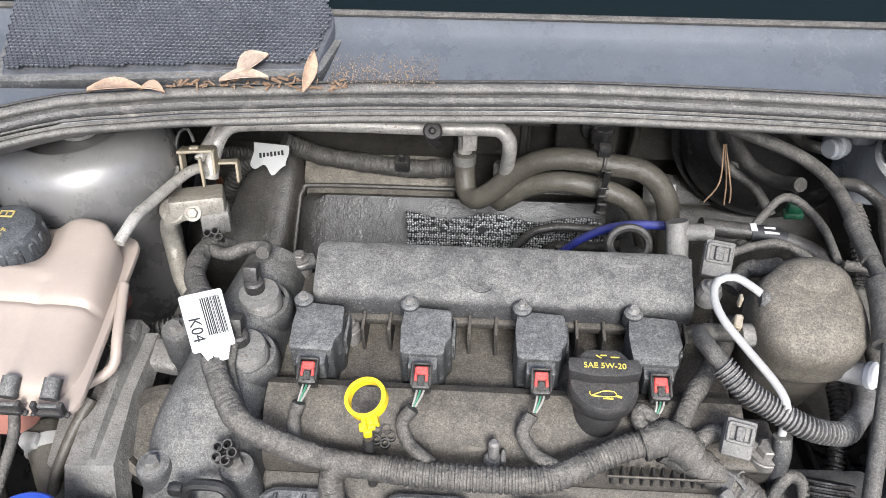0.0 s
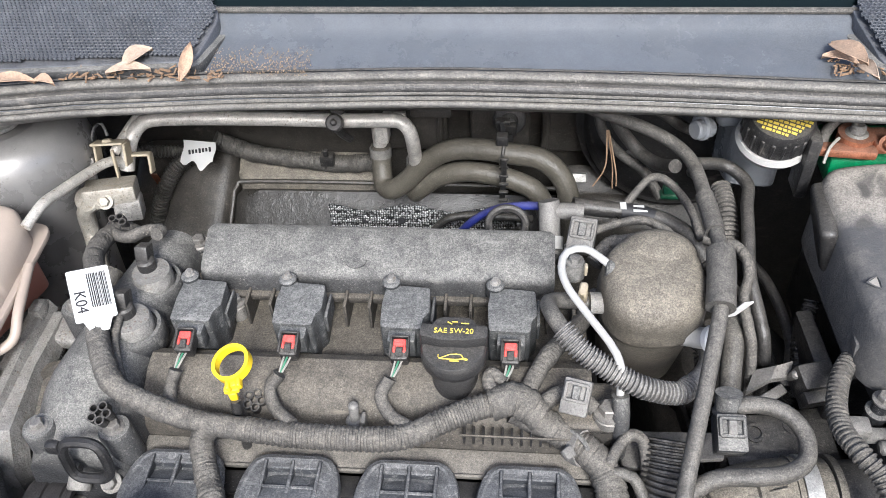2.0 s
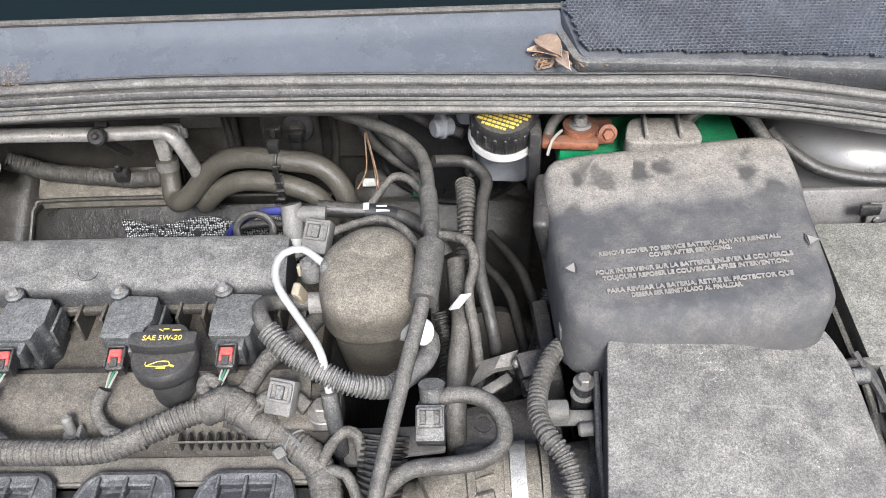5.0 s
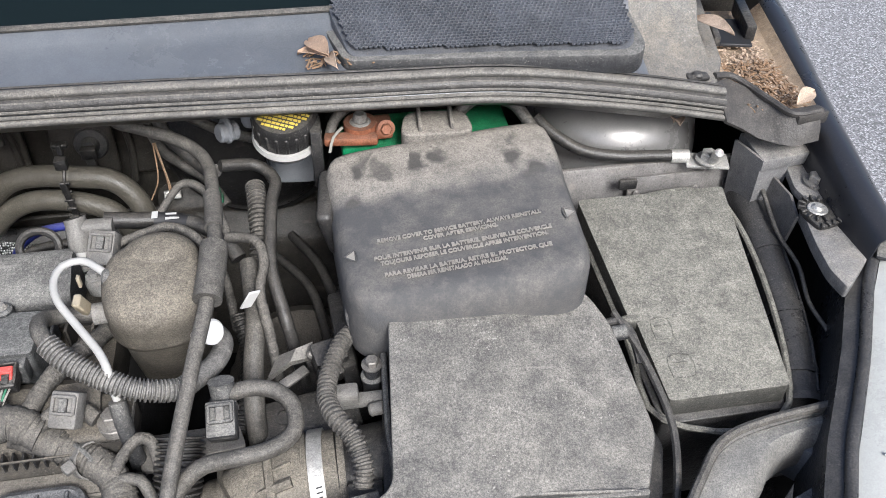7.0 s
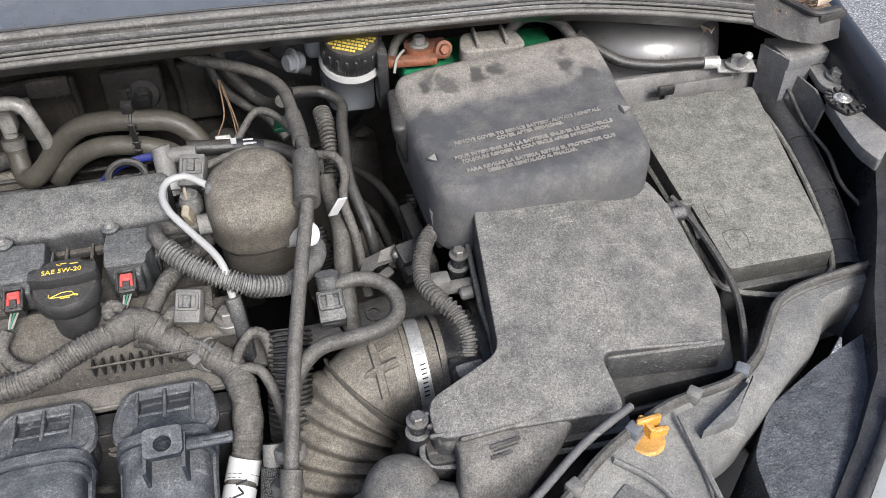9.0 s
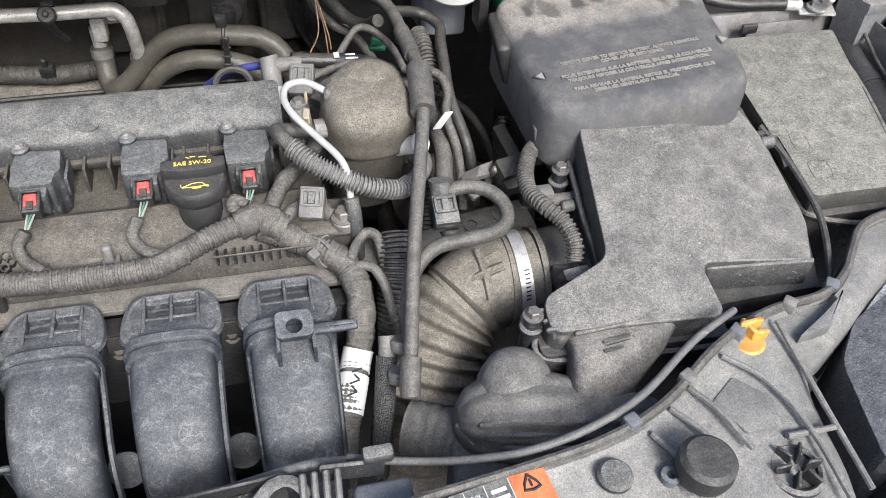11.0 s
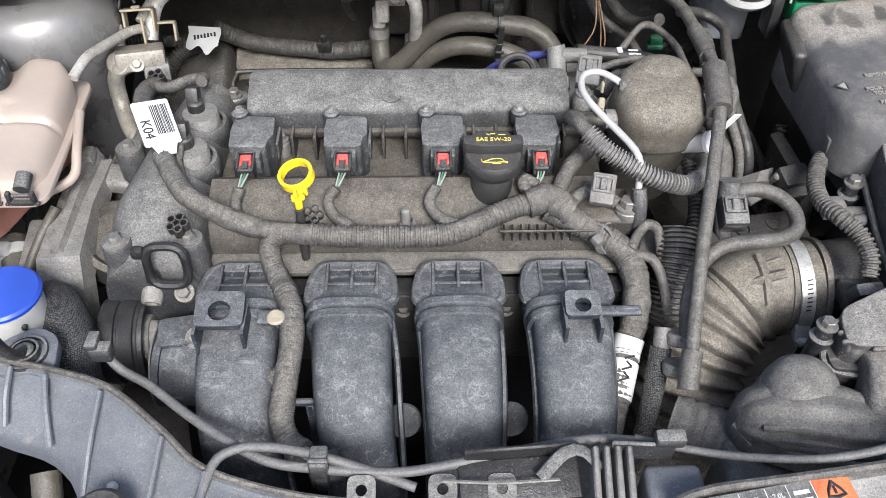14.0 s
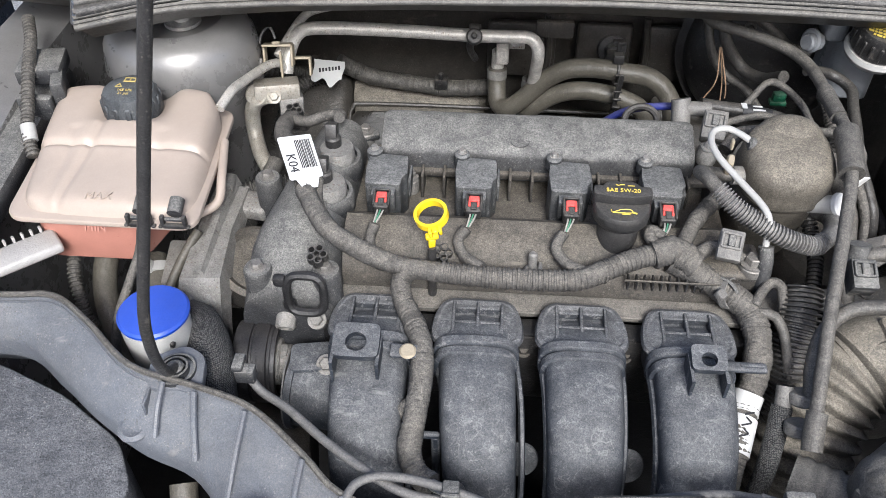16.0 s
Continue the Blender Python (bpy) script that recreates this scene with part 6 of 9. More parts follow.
part("head", merge(rbox(0.014, 0.012, 0.014, (0.146, 0.275, 0.860), 0.002), rbox(0.018, 0.010, 0.006, (0.146, 0.290, 0.875), 0.0015, 1), rbox(0.006, 0.006, 0.022, (0.146, 0.285, 0.868), 0.001, 1)), M_BLACK, tie)
part("loop", tube([(0.146 + 0.002 * math.sin(a), 0.279 + 0.0150 * math.cos(a), 0.838 + 0.0150 * math.sin(a)) for a in (2 * math.pi * i / 16 for i in range(17))], 0.0022, 6, 0.003), M_BLACK, tie)
for i in range(7):
    part("rung", rbox(0.011, 0.004, 0.003, (0.1485, 0.253 - 0.002 * i + 0.004, 0.844 - 0.011 * i), 0.0006, 1), M_BLACK, tie)

# rear wiring and small pipes
hose("rear_harness", "black taped harness along the firewall", [(-0.255, 0.380, 0.772), (-0.235, 0.385, 0.758), (-0.200, 0.385, 0.744), (-0.14, 0.383, 0.737), (-0.086, 0.380, 0.733), (-0.044, 0.376, 0.739), (-0.02, 0.37, 0.745)], 0.0125, M_RUB, "wiring harness", "taped", seed=21)
solo("harness_clip", merge(rbox(0.020, 0.016, 0.018, (-0.098, 0.372, 0.748), 0.003), disc(0.004, 0.012, (-0.098, 0.366, 0.757))), M_BLACK, "black clip holding the firewall harness", "clip")
hose("corrugated_conduit", "black corrugated conduit down the firewall", [(-0.285, 0.385, 0.742), (-0.312, 0.372, 0.735), (-0.330, 0.355, 0.715), (-0.343, 0.343, 0.690), (-0.352, 0.33, 0.660), (-0.362, 0.32, 0.62)], 0.0105, M_RUB, "conduit", "corrugated")
hose("corrugated_conduit", "black corrugated conduit behind the tank", [(-0.325, 0.02, 0.80), (-0.30, 0.030, 0.806), (-0.275, 0.040, 0.808), (-0.255, 0.046, 0.806)], 0.0125, M_RUB, "conduit", "corrugated")
hose("corrugated_conduit", "dark conduit along the firewall top", [(-0.42, 0.30, 0.80), (-0.34, 0.36, 0.765), (-0.29, 0.385, 0.745)], 0.008, M_RUB, "conduit", "corrugated")
PT = pose(-0.262, 0.332, 0.781, 44, 0, -6)
wt = thing("paper_tag", "crumpled white paper tag with print", "label", (-0.260, 0.34, 0.78))
def tag_fold(u, v):
    """The creased sheet of the tag."""
    return 0.0022 * abs(((u * 1.7 + v * 0.6) % 1.0) - 0.5) + 0.0016 * abs(((v * 1.4 - u) % 1.0) - 0.5)


part("paper", moved(strip([[(0.046 * (u - 0.5) + 0.0015 * math.sin(5 * v), 0.020 - (0.030 + 0.007 * math.exp(-((u - 0.62) / 0.16) ** 2) + 0.004 * math.sin(11 * u)) * v, tag_fold(u, v)) for v in [k / 6 for k in range(7)]] for u in [k / 14 for k in range(15)]], 0.0006), PT), M_LABEL, wt, "", 20)
part("printing", moved(merge(*[rbox(0.0026, 0.0062 - 0.0008 * (i % 3), 0.0012, (-0.012 + 0.0047 * i, 0.004 + 0.0010 * i, 0.0026), 0, rot=(0, 0, 12)) for i in range(7)]), PT), M_INK_SHADE, wt)
solo("brown_tab", rbox(0.010, 0.003, 0.030, (-0.343, 0.352, 0.722), 0.001, 1, (20, 0, 0)), M_RUST, "small brown plastic tab", "tab")
for pts, r_, lb in (([(0.030, 0.25, 0.66), (0.042, 0.255, 0.695), (0.070, 0.262, 0.735), (0.100, 0.265, 0.745), (0.140, 0.265, 0.745), (0.185, 0.272, 0.735)], 0.0055, "thin black steel pipe over the heat shield"), ([(0.062, 0.235, 0.680), (0.085, 0.240, 0.715), (0.102, 0.270, 0.706), (0.14, 0.262, 0.716), (0.180, 0.250, 0.732)], 0.0070, "black steel pipe over the heat shield")):
    hose("steel_pipe", lb, pts, r_, M_BLACK, "pipe")
hose("blue_hose", "bright blue hose behind the rail cover", [(0.070, 0.185, 0.745), (0.090, 0.168, 0.790), (0.115, 0.152, 0.838), (0.140, 0.142, 0.866), (0.165, 0.134, 0.880), (0.192, 0.126, 0.888)], 0.0045, M_BLUEH)
lift = thing("lifting_loop", "black wire lifting loop behind the cover", "lifting eye", (0.156, 0.1, 0.85))
part("loop", tube([(0.156 + 0.019 * math.cos(a), 0.108 + 0.010 * math.sin(a), 0.878 + 0.013 * math.sin(a)) for a in (math.pi * (-0.25 + 1.5 * i / 14) for i in range(15))], 0.0042, 8, 0.003), M_BLACK, lift)
part("plate", rbox(0.032, 0.008, 0.022, (0.156, 0.102, 0.856), 0.003), M_BLACK, lift)
tee = thing("vacuum_tee", "grey plastic tee with a white clamp", "pipe fitting", (0.195, 0.1, 0.87))
part("body", tube([(0.197, 0.092, 0.865), (0.195, 0.105, 0.885), (0.194, 0.118, 0.902), (0.193, 0.122, 0.908)], 0.0108, 16), M_LGREY, tee)
part("arm", tube([(0.194, 0.115, 0.900), (0.215, 0.118, 0.898), (0.228, 0.118, 0.897)], 0.0085, 14), M_LGREY, tee)
part("clamp", tube([(0.197, 0.088, 0.872), (0.1965, 0.098, 0.880)], 0.0128, 16), M_WHITE, tee)
vac = thing("brake_vacuum_pipe", "black vacuum pipe with a printed sticker", "pipe", (0.28, 0.115, 0.88))
part("pipe", tube([(0.222, 0.118, 0.897), (0.245, 0.119, 0.893), (0.284, 0.118, 0.889), (0.315, 0.108, 0.887), (0.338, 0.090, 0.882), (0.352, 0.07, 0.87)], 0.0085, 14), M_BLACK, vac)
part("sticker", tube([(0.270, 0.1182, 0.8905), (0.284, 0.118, 0.889), (0.304, 0.112, 0.8878)], 0.0089, 14), M_INK_SHADE, vac)
part("sticker_mark", merge(rbox(0.006, 0.010, 0.0008, (0.272, 0.1165, 0.8992), 0), rbox(0.012, 0.0025, 0.0008, (0.287, 0.118, 0.8975), 0), rbox(0.014, 0.003, 0.0008, (0.289, 0.1125, 0.8965), 0)), M_LABEL, vac)
solo("green_plug", merge(rbox(0.016, 0.010, 0.012, (0.326, 0.165, 0.882), 0.003), rbox(0.020, 0.012, 0.006, (0.326, 0.165, 0.874), 0.002)), M_GREEND, "green connector behind the vacuum pipe", "connector")
hose("black_wire", "black cable along the firewall", [(0.235, 0.30, 0.97), (0.250, 0.275, 0.92), (0.262, 0.262, 0.88), (0.285, 0.262, 0.85), (0.31, 0.245, 0.84), (0.33, 0.22, 0.82)], 0.006, M_RUB, "wiring")
hose("black_wire", "black cable loop near the brake reservoir", [(0.275, 0.27, 0.97), (0.30, 0.23, 0.948), (0.325, 0.225, 0.93), (0.345, 0.235, 0.91), (0.372, 0.228, 0.905)], 0.006, M_RUB, "wiring")
hose("black_wire", "black cable hanging by the firewall", [(0.25, 0.30, 0.97), (0.266, 0.262, 0.93), (0.275, 0.255, 0.90), (0.30, 0.245, 0.87), (0.318, 0.215, 0.875), (0.33, 0.18, 0.90)], 0.0075, M_RUB, "wiring")
hose("pine_needle", "dry pine needle caught behind the engine", [(0.262, 0.235, 0.905), (0.262, 0.215, 0.87), (0.250, 0.21, 0.845)], 0.0009, M_STRAW, "pine needle")
hose("pine_needle", "dry pine needle caught behind the engine", [(0.263, 0.235, 0.905), (0.270, 0.22, 0.87), (0.272, 0.21, 0.842)], 0.0009, M_STRAW, "pine needle")
hose("pine_needle", "dry pine needle caught behind the engine", [(0.264, 0.235, 0.905), (0.274, 0.21, 0.865), (0.275, 0.205, 0.85)], 0.0009, M_STRAW, "pine needle")
solo("metal_tab", rbox(0.022, 0.004, 0.012, (0.245, 0.345, 0.745), 0.001, 1, (-30, 0, 0)), M_STEEL, "small bright metal tab on the firewall", "tab")

# brake fluid reservoir
brake = thing("brake_reservoir", "white brake fluid reservoir with yellow-printed black cap", "brake reservoir", (0.415, 0.14, 0.9))
bx, byy = 0.418, 0.148
BT = pose(bx, byy, 0.955, 16, 0, 0) @ pose(-bx, -byy, -0.955)
bcap = part("cap", moved(lathe([(0, 0.955), (0.031, 0.955), (0.0325, 0.958), (0.032, 0.980), (0.0295, 0.986), (0.020, 0.9875), (0, 0.988)], (bx, byy, 0), n=44), BT), M_BLACK, brake)
for i in range(20):
    a = 2 * math.pi * i / 20
    part("knurl", moved(rbox(0.003, 0.004, 0.020, (bx + 0.032 * math.cos(a), byy + 0.032 * math.sin(a), 0.968), 0.001, 1, (0, 0, math.degrees(a))), BT), M_BLACK, bcap)
random.seed(8)
bits = []
for j in range(11):
    yy = -0.024 + 0.0046 * j
    half = math.sqrt(max(0, 0.0275 ** 2 - yy * yy))
    x_ = -half
    while x_ < half - 0.003:
        w_ = min(random.uniform(0.0018, 0.0055), half - x_)
        bits.append(rbox(w_, 0.0026, 0.0006, (bx + x_ + w_ / 2, byy + yy, 0.9884), 0))
        x_ += w_ + 0.0010
part("warning_print", moved(merge(*bits), BT @ pose(bx, byy, 0, 0, 0, -24) @ pose(-bx, -byy, 0)), M_YINK, bcap)
part("neck", moved(lathe([(0, 0.938), (0.026, 0.938), (0.032, 0.942), (0.0355, 0.949), (0.034, 0.955), (0, 0.955)], (bx, byy, 0), n=40), BT), M_WHITE, brake)
M_MILK = surface("milky_blue_plastic", (0.20, 0.21, 0.225), 0.3, dust=0.2, specks=0.0, vary=0.2)
part("body", prism(rounded_poly([(0.395, 0.185), (0.446, 0.18), (0.450, 0.24), (0.385, 0.24)], 0.012, 3), 0.86, 0.935, 0.008, 3), M_MILK, brake)
part("side_arm", rbox(0.026, 0.04, 0.028, (0.384, 0.200, 0.950), 0.008, 3), M_MILK, brake)
part("pipe_nut", merge(disc(0.010, 0.022, (0.366, 0.182, 0.938), (0, -80, 30)), disc(0.014, 0.006, (0.358, 0.180, 0.940), (0, -80, 30))), M_MILK, brake)
boost = thing("brake_booster", "large black brake booster drum", "brake booster", (0.36, 0.38, 0.72))
BM = pose(0.36, 0.38, 0.83, 80, 0, -8)
part("drum", moved(lathe([(0, 0), (0.10, 0), (0.113, 0.02), (0.113, 0.032), (0.108, 0.036), (0.108, 0.05), (0.09, 0.068), (0.03, 0.074), (0, 0.075)], n=48), BM), M_BLACK, boost, "", 60)
part("crimped_rim", moved(lathe([(0.108, 0.030), (0.118, 0.031), (0.119, 0.036), (0.108, 0.038)], n=48, hollow=True), BM), M_BLACK, boost)
for k in range(4):
    part("stud", moved(merge(disc(0.008, 0.006, (0.055 * math.cos(k * 1.57 + 0.6), 0.055 * math.sin(k * 1.57 + 0.6), 0.070)), disc(0.004, 0.016, (0.055 * math.cos(k * 1.57 + 0.6), 0.055 * math.sin(k * 1.57 + 0.6), 0.070))), BM), M_STEELD, boost)

# ---- air intake ----
duct = thing("intake_duct", "dusty brown rubber intake duct with bellows", "intake duct", (0.36, -0.17, 0.7))
part("inlet", tube([(0.480, -0.150, 0.800), (0.45, -0.152, 0.797), (0.425, -0.153, 0.795)], 0.0435, 36), M_BLACK, duct, "", 60)
part("neck", tube([(0.432, -0.153, 0.795), (0.40, -0.154, 0.793), (0.372, -0.158, 0.788), (0.352, -0.166, 0.778)], 0.0465, 36), M_DUCTR, duct, "", 60)


def bellow(s):
    return 1.03 + 0.085 * math.cos(2 * math.pi * s / 0.0165)


part("bellows", tube([(0.362, -0.162, 0.783), (0.345, -0.172, 0.771), (0.328, -0.190, 0.750), (0.314, -0.214, 0.718), (0.304, -0.236, 0.675), (0.298, -0.25, 0.62)], 0.0475, 40, 0.0022, bellow), M_DUCTR, duct, "", 60)
part("rim", tube([(0.437, -0.153, 0.795), (0.431, -0.153, 0.795)], 0.0492, 36), M_DUCTR, duct, "", 60)
part("rim", tube([(0.404, -0.154, 0.793), (0.400, -0.154, 0.793)], 0.0485, 36), M_DUCTR, duct, "", 60)
band = part("hose_clamp", tube([(0.422, -0.153, 0.795), (0.409, -0.153, 0.794)], 0.0487, 40), M_STEEL, duct, "bright steel worm-drive clamp", 60)
part("screw", merge(rbox(0.016, 0.026, 0.012, (0.415, -0.199, 0.783), 0.003, 2, (60, 0, 0)), disc(0.006, 0.010, (0.415, -0.205, 0.770), (20, 0, 0))), M_STEEL, band)
# black bars paint the shade in the band's slots
for i in range(8):
    a = radians(35 + 5 * i)
    part("slot", rbox(0.007, 0.0012, 0.0006, (0.415, -0.153 - 0.0487 * math.sin(a), 0.7945 + 0.0487 * math.cos(a)), 0, rot=(math.degrees(a), 0, 12)), M_INK_SHADE, band)
for pts in ([(0.372, -0.150, 0.836), (0.374, -0.176, 0.832), (0.376, -0.196, 0.816)], [(0.357, -0.176, 0.822), (0.374, -0.176, 0.832), (0.392, -0.174, 0.837)]):
    part("moulded_rib", tube(pts, 0.0045, 8), M_DUCTR, duct)
part("seam_line", tube([(0.392, -0.158, 0.842), (0.366, -0.164, 0.832), (0.348, -0.190, 0.815), (0.328, -0.222, 0.765)], 0.0012, 6), M_DUCTR, duct)
reso = thing("resonator", "pale dusty intake resonator with a domed elbow", "intake resonator", (0.37, -0.31, 0.7))
M_RESO = surface("pale_dusty_plastic", (0.06, 0.06, 0.06), 0.45, dust=0.70, specks=0.3, scale=20, dust_col=(0.215, 0.20, 0.175), top_dust_light=0.5)
part("dome", lathe([(0.0325, -0.07), (0.0325, 0.0), (0.0315, 0.010), (0.026, 0.020), (0.015, 0.0265), (0, 0.028)], (0.366, -0.287, 0.800), (10, 4, 0), 40), M_RESO, reso, "", 60)


def side_ring(cx_, cy_, cz_, w, h):
    pleat = lambda a: 1 + 0.045 * math.cos(11 * a) * (1 if math.cos(a) < 0.2 else 0.2)
    return [(cx_ + 0.15 * h * math.sin(a), cy_ + math.copysign(abs(math.cos(a)) ** 0.8, math.cos(a)) * w * pleat(a), cz_ + math.copysign(abs(math.sin(a)) ** 0.8, math.sin(a)) * h * pleat(a)) for a in (2 * math.pi * i / 88 for i in range(88))]


part("funnel", loft([side_ring(0.312, -0.298, 0.775, 0.012, 0.016), side_ring(0.320, -0.300, 0.777, 0.024, 0.028), side_ring(0.340, -0.304, 0.781, 0.034, 0.036), side_ring(0.366, -0.310, 0.783, 0.038, 0.040), side_ring(0.395, -0.316, 0.785, 0.035, 0.036), side_ring(0.425, -0.323, 0.787, 0.029, 0.029), side_ring(0.452, -0.329, 0.787, 0.024, 0.023), side_ring(0.480, -0.335, 0.783, 0.019, 0.018)]), M_RESO, reso, "", 60)
part("neck_band", lathe([(0.0322, 0), (0.0345, 0.001), (0.0345, 0.005), (0.0322, 0.006)], (0.366, -0.287, 0.792), (10, 4, 0), 40, True), M_RESO, reso)
part("scuff", moved(prism(rounded_poly([(-0.010, -0.008), (0.004, -0.013), (0.016, -0.006), (0.012, 0.004), (0.0, 0.002)], 0.003, 2), 0, 0.0008, 0), pose(0.3725, -0.299, 0.8225, 26, 18, 0)), M_BLACK, reso, "oily black smear")
for k in range(3):
    part("fold", tube([(0.326 + 0.008 * k, -0.322 - 0.007 * k, 0.799 - 0.007 * k), (0.352, -0.330 - 0.008 * k, 0.811 - 0.009 * k), (0.385, -0.336 - 0.008 * k, 0.811 - 0.009 * k), (0.42, -0.341 - 0.006 * k, 0.803 - 0.008 * k), (0.460, -0.345 - 0.003 * k, 0.792 - 0.006 * k)], 0.0032, 8), M_RESO, reso)
part("lower_box", rbox(0.12, 0.06, 0.09, (0.362, -0.335, 0.712), 0.010, 3, (0, 0, -8)), M_RESO, reso)
for dx in (-0.045, -0.015, 0.015):
    part("rib", rbox(0.004, 0.008, 0.06, (0.349 + dx, -0.366, 0.730), 0.0015, 1, (0, 0, -8)), M_RESO, reso)
part("clip", rbox(0.010, 0.026, 0.018, (0.318, -0.312, 0.768), 0.003, 2, (0, 0, 25)), M_RESO, reso)
part("outlet_pipe", tube([(0.330, -0.300, 0.735), (0.305, -0.282, 0.728), (0.275, -0.266, 0.725)], 0.026, 28, 0.004, lambda s: 1 + 0.05 * math.cos(2 * math.pi * s / 0.014)), M_RESO, reso, "", 60)
M_SNORK = surface("dusty_snorkel_plastic", (0.035, 0.035, 0.036), 0.42, dust=0.78, specks=0.3, scale=18, dust_col=(0.25, 0.23, 0.20), top_dust_light=0.7)
snork = thing("air_snorkel", "dusty black air snorkel under the filter box", "air duct", (0.45, -0.29, 0.78))


def snork_ring(cx_, cy_, cz_, w, h, yaw, tilt):
    m = pose(cx_, cy_, cz_, tilt, 0, yaw)
    return [m @ Vector((math.copysign(abs(math.cos(a)) ** 0.3, math.cos(a)) * w, 0, math.copysign(abs(math.sin(a)) ** 0.4, math.sin(a)) * h)) for a in (2 * math.pi * i / 28 for i in range(28))]


part("tube", loft([snork_ring(0.474, -0.258, 0.826, 0.050, 0.014, 4, 0), snork_ring(0.473, -0.284, 0.826, 0.050, 0.019, 4, 10), snork_ring(0.462, -0.300, 0.815, 0.045, 0.022, 10, 25), snork_ring(0.446, -0.314, 0.798, 0.034, 0.022, 16, 40), snork_ring(0.434, -0.326, 0.778, 0.028, 0.022, 20, 50), snork_ring(0.428, -0.335, 0.755, 0.027, 0.022, 20, 55)]), M_SNORK, snork, "", 60)
part("top_rib", rbox(0.085, 0.004, 0.004, (0.470, -0.277, 0.8455), 0.0012, 1, (0, 0, 4)), M_SNORK, snork)
part("mould_mark", merge(rbox(0.026, 0.003, 0.0006, (0.462, -0.2905, 0.8455), 0, rot=(14, 0, 8)), rbox(0.022, 0.0006, 0.0006, (0.462, -0.2945, 0.8445), 0, rot=(14, 0, 8)), rbox(0.018, 0.003, 0.0006, (0.457, -0.299, 0.8425), 0, rot=(18, 0, 8))), M_BLACK, snork)

# details of the air box
part("lip", tube([(0.480, -0.088, 0.884), (0.476, -0.150, 0.868), (0.470, -0.214, 0.852), (0.405, -0.247, 0.846), (0.397, -0.262, 0.842), (0.399, -0.288, 0.836), (0.48, -0.297, 0.834), (0.566, -0.300, 0.834), (0.572, -0.288, 0.836)], 0.0030, 8, 0.006), M_GREY, air)
part("strap", tube([(0.690, -0.085, 0.90), (0.706, -0.13, 0.885), (0.714, -0.19, 0.865), (0.700, -0.245, 0.845), (0.684, -0.262, 0.835), (0.63, -0.266, 0.825), (0.578, -0.268, 0.822)], 0.0035, 8, 0.006), M_BLACK, air)
part("front_face", prism([(0.565, -0.243), (0.670, -0.252), (0.673, -0.246), (0.563, -0.237)], 0.82, 0.872, 0.002), M_BOX, air)
for yb in (-0.258, -0.270, -0.280):
    part("notch", rbox(0.016, 0.004, 0.006, (0.406, yb, 0.866), 0.0015, 1), M_BOX, air)
for bx_, by_, bz_ in ((0.469, -0.097, 0.866), (0.392, -0.262, 0.850)):
    part("stud", lathe([(0.009, -0.03), (0.009, -0.004), (0.0105, -0.002), (0.0105, 0.002), (0.0072, 0.004), (0.0072, 0.014), (0, 0.015)], (bx_, by_, bz_)), M_GREY, air)
    part("bolt_head", bolt((bx_, by_, bz_ + 0.016), 0.0062, 0.007), M_STEELD, air)
part("hook", tube([(0.676, -0.095, 0.895), (0.690, -0.092, 0.896), (0.700, -0.098, 0.893), (0.703, -0.115, 0.888), (0.704, -0.13, 0.88)], 0.0042, 8), M_BLACK, air)
part("peg", disc(0.007, 0.016, (0.682, -0.104, 0.893), (0, 85, 0)), M_GREY, air)
hose("sensor_harness", "dusty ribbed harness to the air sensor", [(0.478, -0.048, 0.866), (0.462, -0.046, 0.874), (0.445, -0.066, 0.880), (0.432, -0.098, 0.880), (0.428, -0.128, 0.884), (0.434, -0.154, 0.890), (0.446, -0.172, 0.886), (0.452, -0.192, 0.876), (0.450, -0.205, 0.864)], 0.0078, M_TAPE, "wiring", "corrugated")
maf = thing("air_sensor", "black air sensor plug with red lock", "sensor", (0.448, -0.21, 0.84))
part("plug", rbox(0.026, 0.012, 0.022, (0.449, -0.212, 0.851), 0.002, 2, (20, 0, 8)), M_GREY, maf)
part("lock", rbox(0.020, 0.004, 0.008, (0.449, -0.219, 0.846), 0.001, 1, (20, 0, 8)), M_RED, maf, "faded red locking bar")
part("base", rbox(0.03, 0.03, 0.02, (0.452, -0.200, 0.832), 0.003), M_BLACK, maf)
solo("harness_bracket", merge(rbox(0.022, 0.016, 0.014, (0.444, -0.118, 0.872), 0.003), rbox(0.05, 0.012, 0.010, (0.462, -0.118, 0.862), 0.003), disc(0.006, 0.014, (0.462, -0.130, 0.862), (0, 80, 0))), M_LGREY, "pale plastic bracket holding the sensor harness", "bracket")

# fuse box details
part("lock_ear", rbox(0.018, 0.010, 0.014, (0.702, -0.098, 0.878), 0.003), M_FUSE, fuse)
for k, (sx_, sy_, sw, sh) in enumerate(((0.727, -0.112, 0.016, 0.020), (0.733, -0.150, 0.020, 0.020))):
    zz = fuse_z(sx_, sy_) + 0.0006
    rect = [(sx_ - sw / 2, sy_ - sh / 2), (sx_ + sw / 2, sy_ - sh / 2), (sx_ + sw / 2, sy_ + sh / 2), (sx_ - sw / 2, sy_ + sh / 2)]
    part("moulded_sign", tube([(x, y, fuse_z(x, y) + 0.0002) for x, y in rect + rect[:1]], 0.0005, 5, 0.2), M_FUSE, fuse)
    part("moulded_sign", tube([(sx_ - 0.006, sy_ + 0.003, fuse_z(sx_, sy_ + 0.003) + 0.0006), (sx_ + 0.006, sy_ + 0.003, fuse_z(sx_, sy_ + 0.003) + 0.0006)], 0.0007, 5), M_FUSE, fuse)
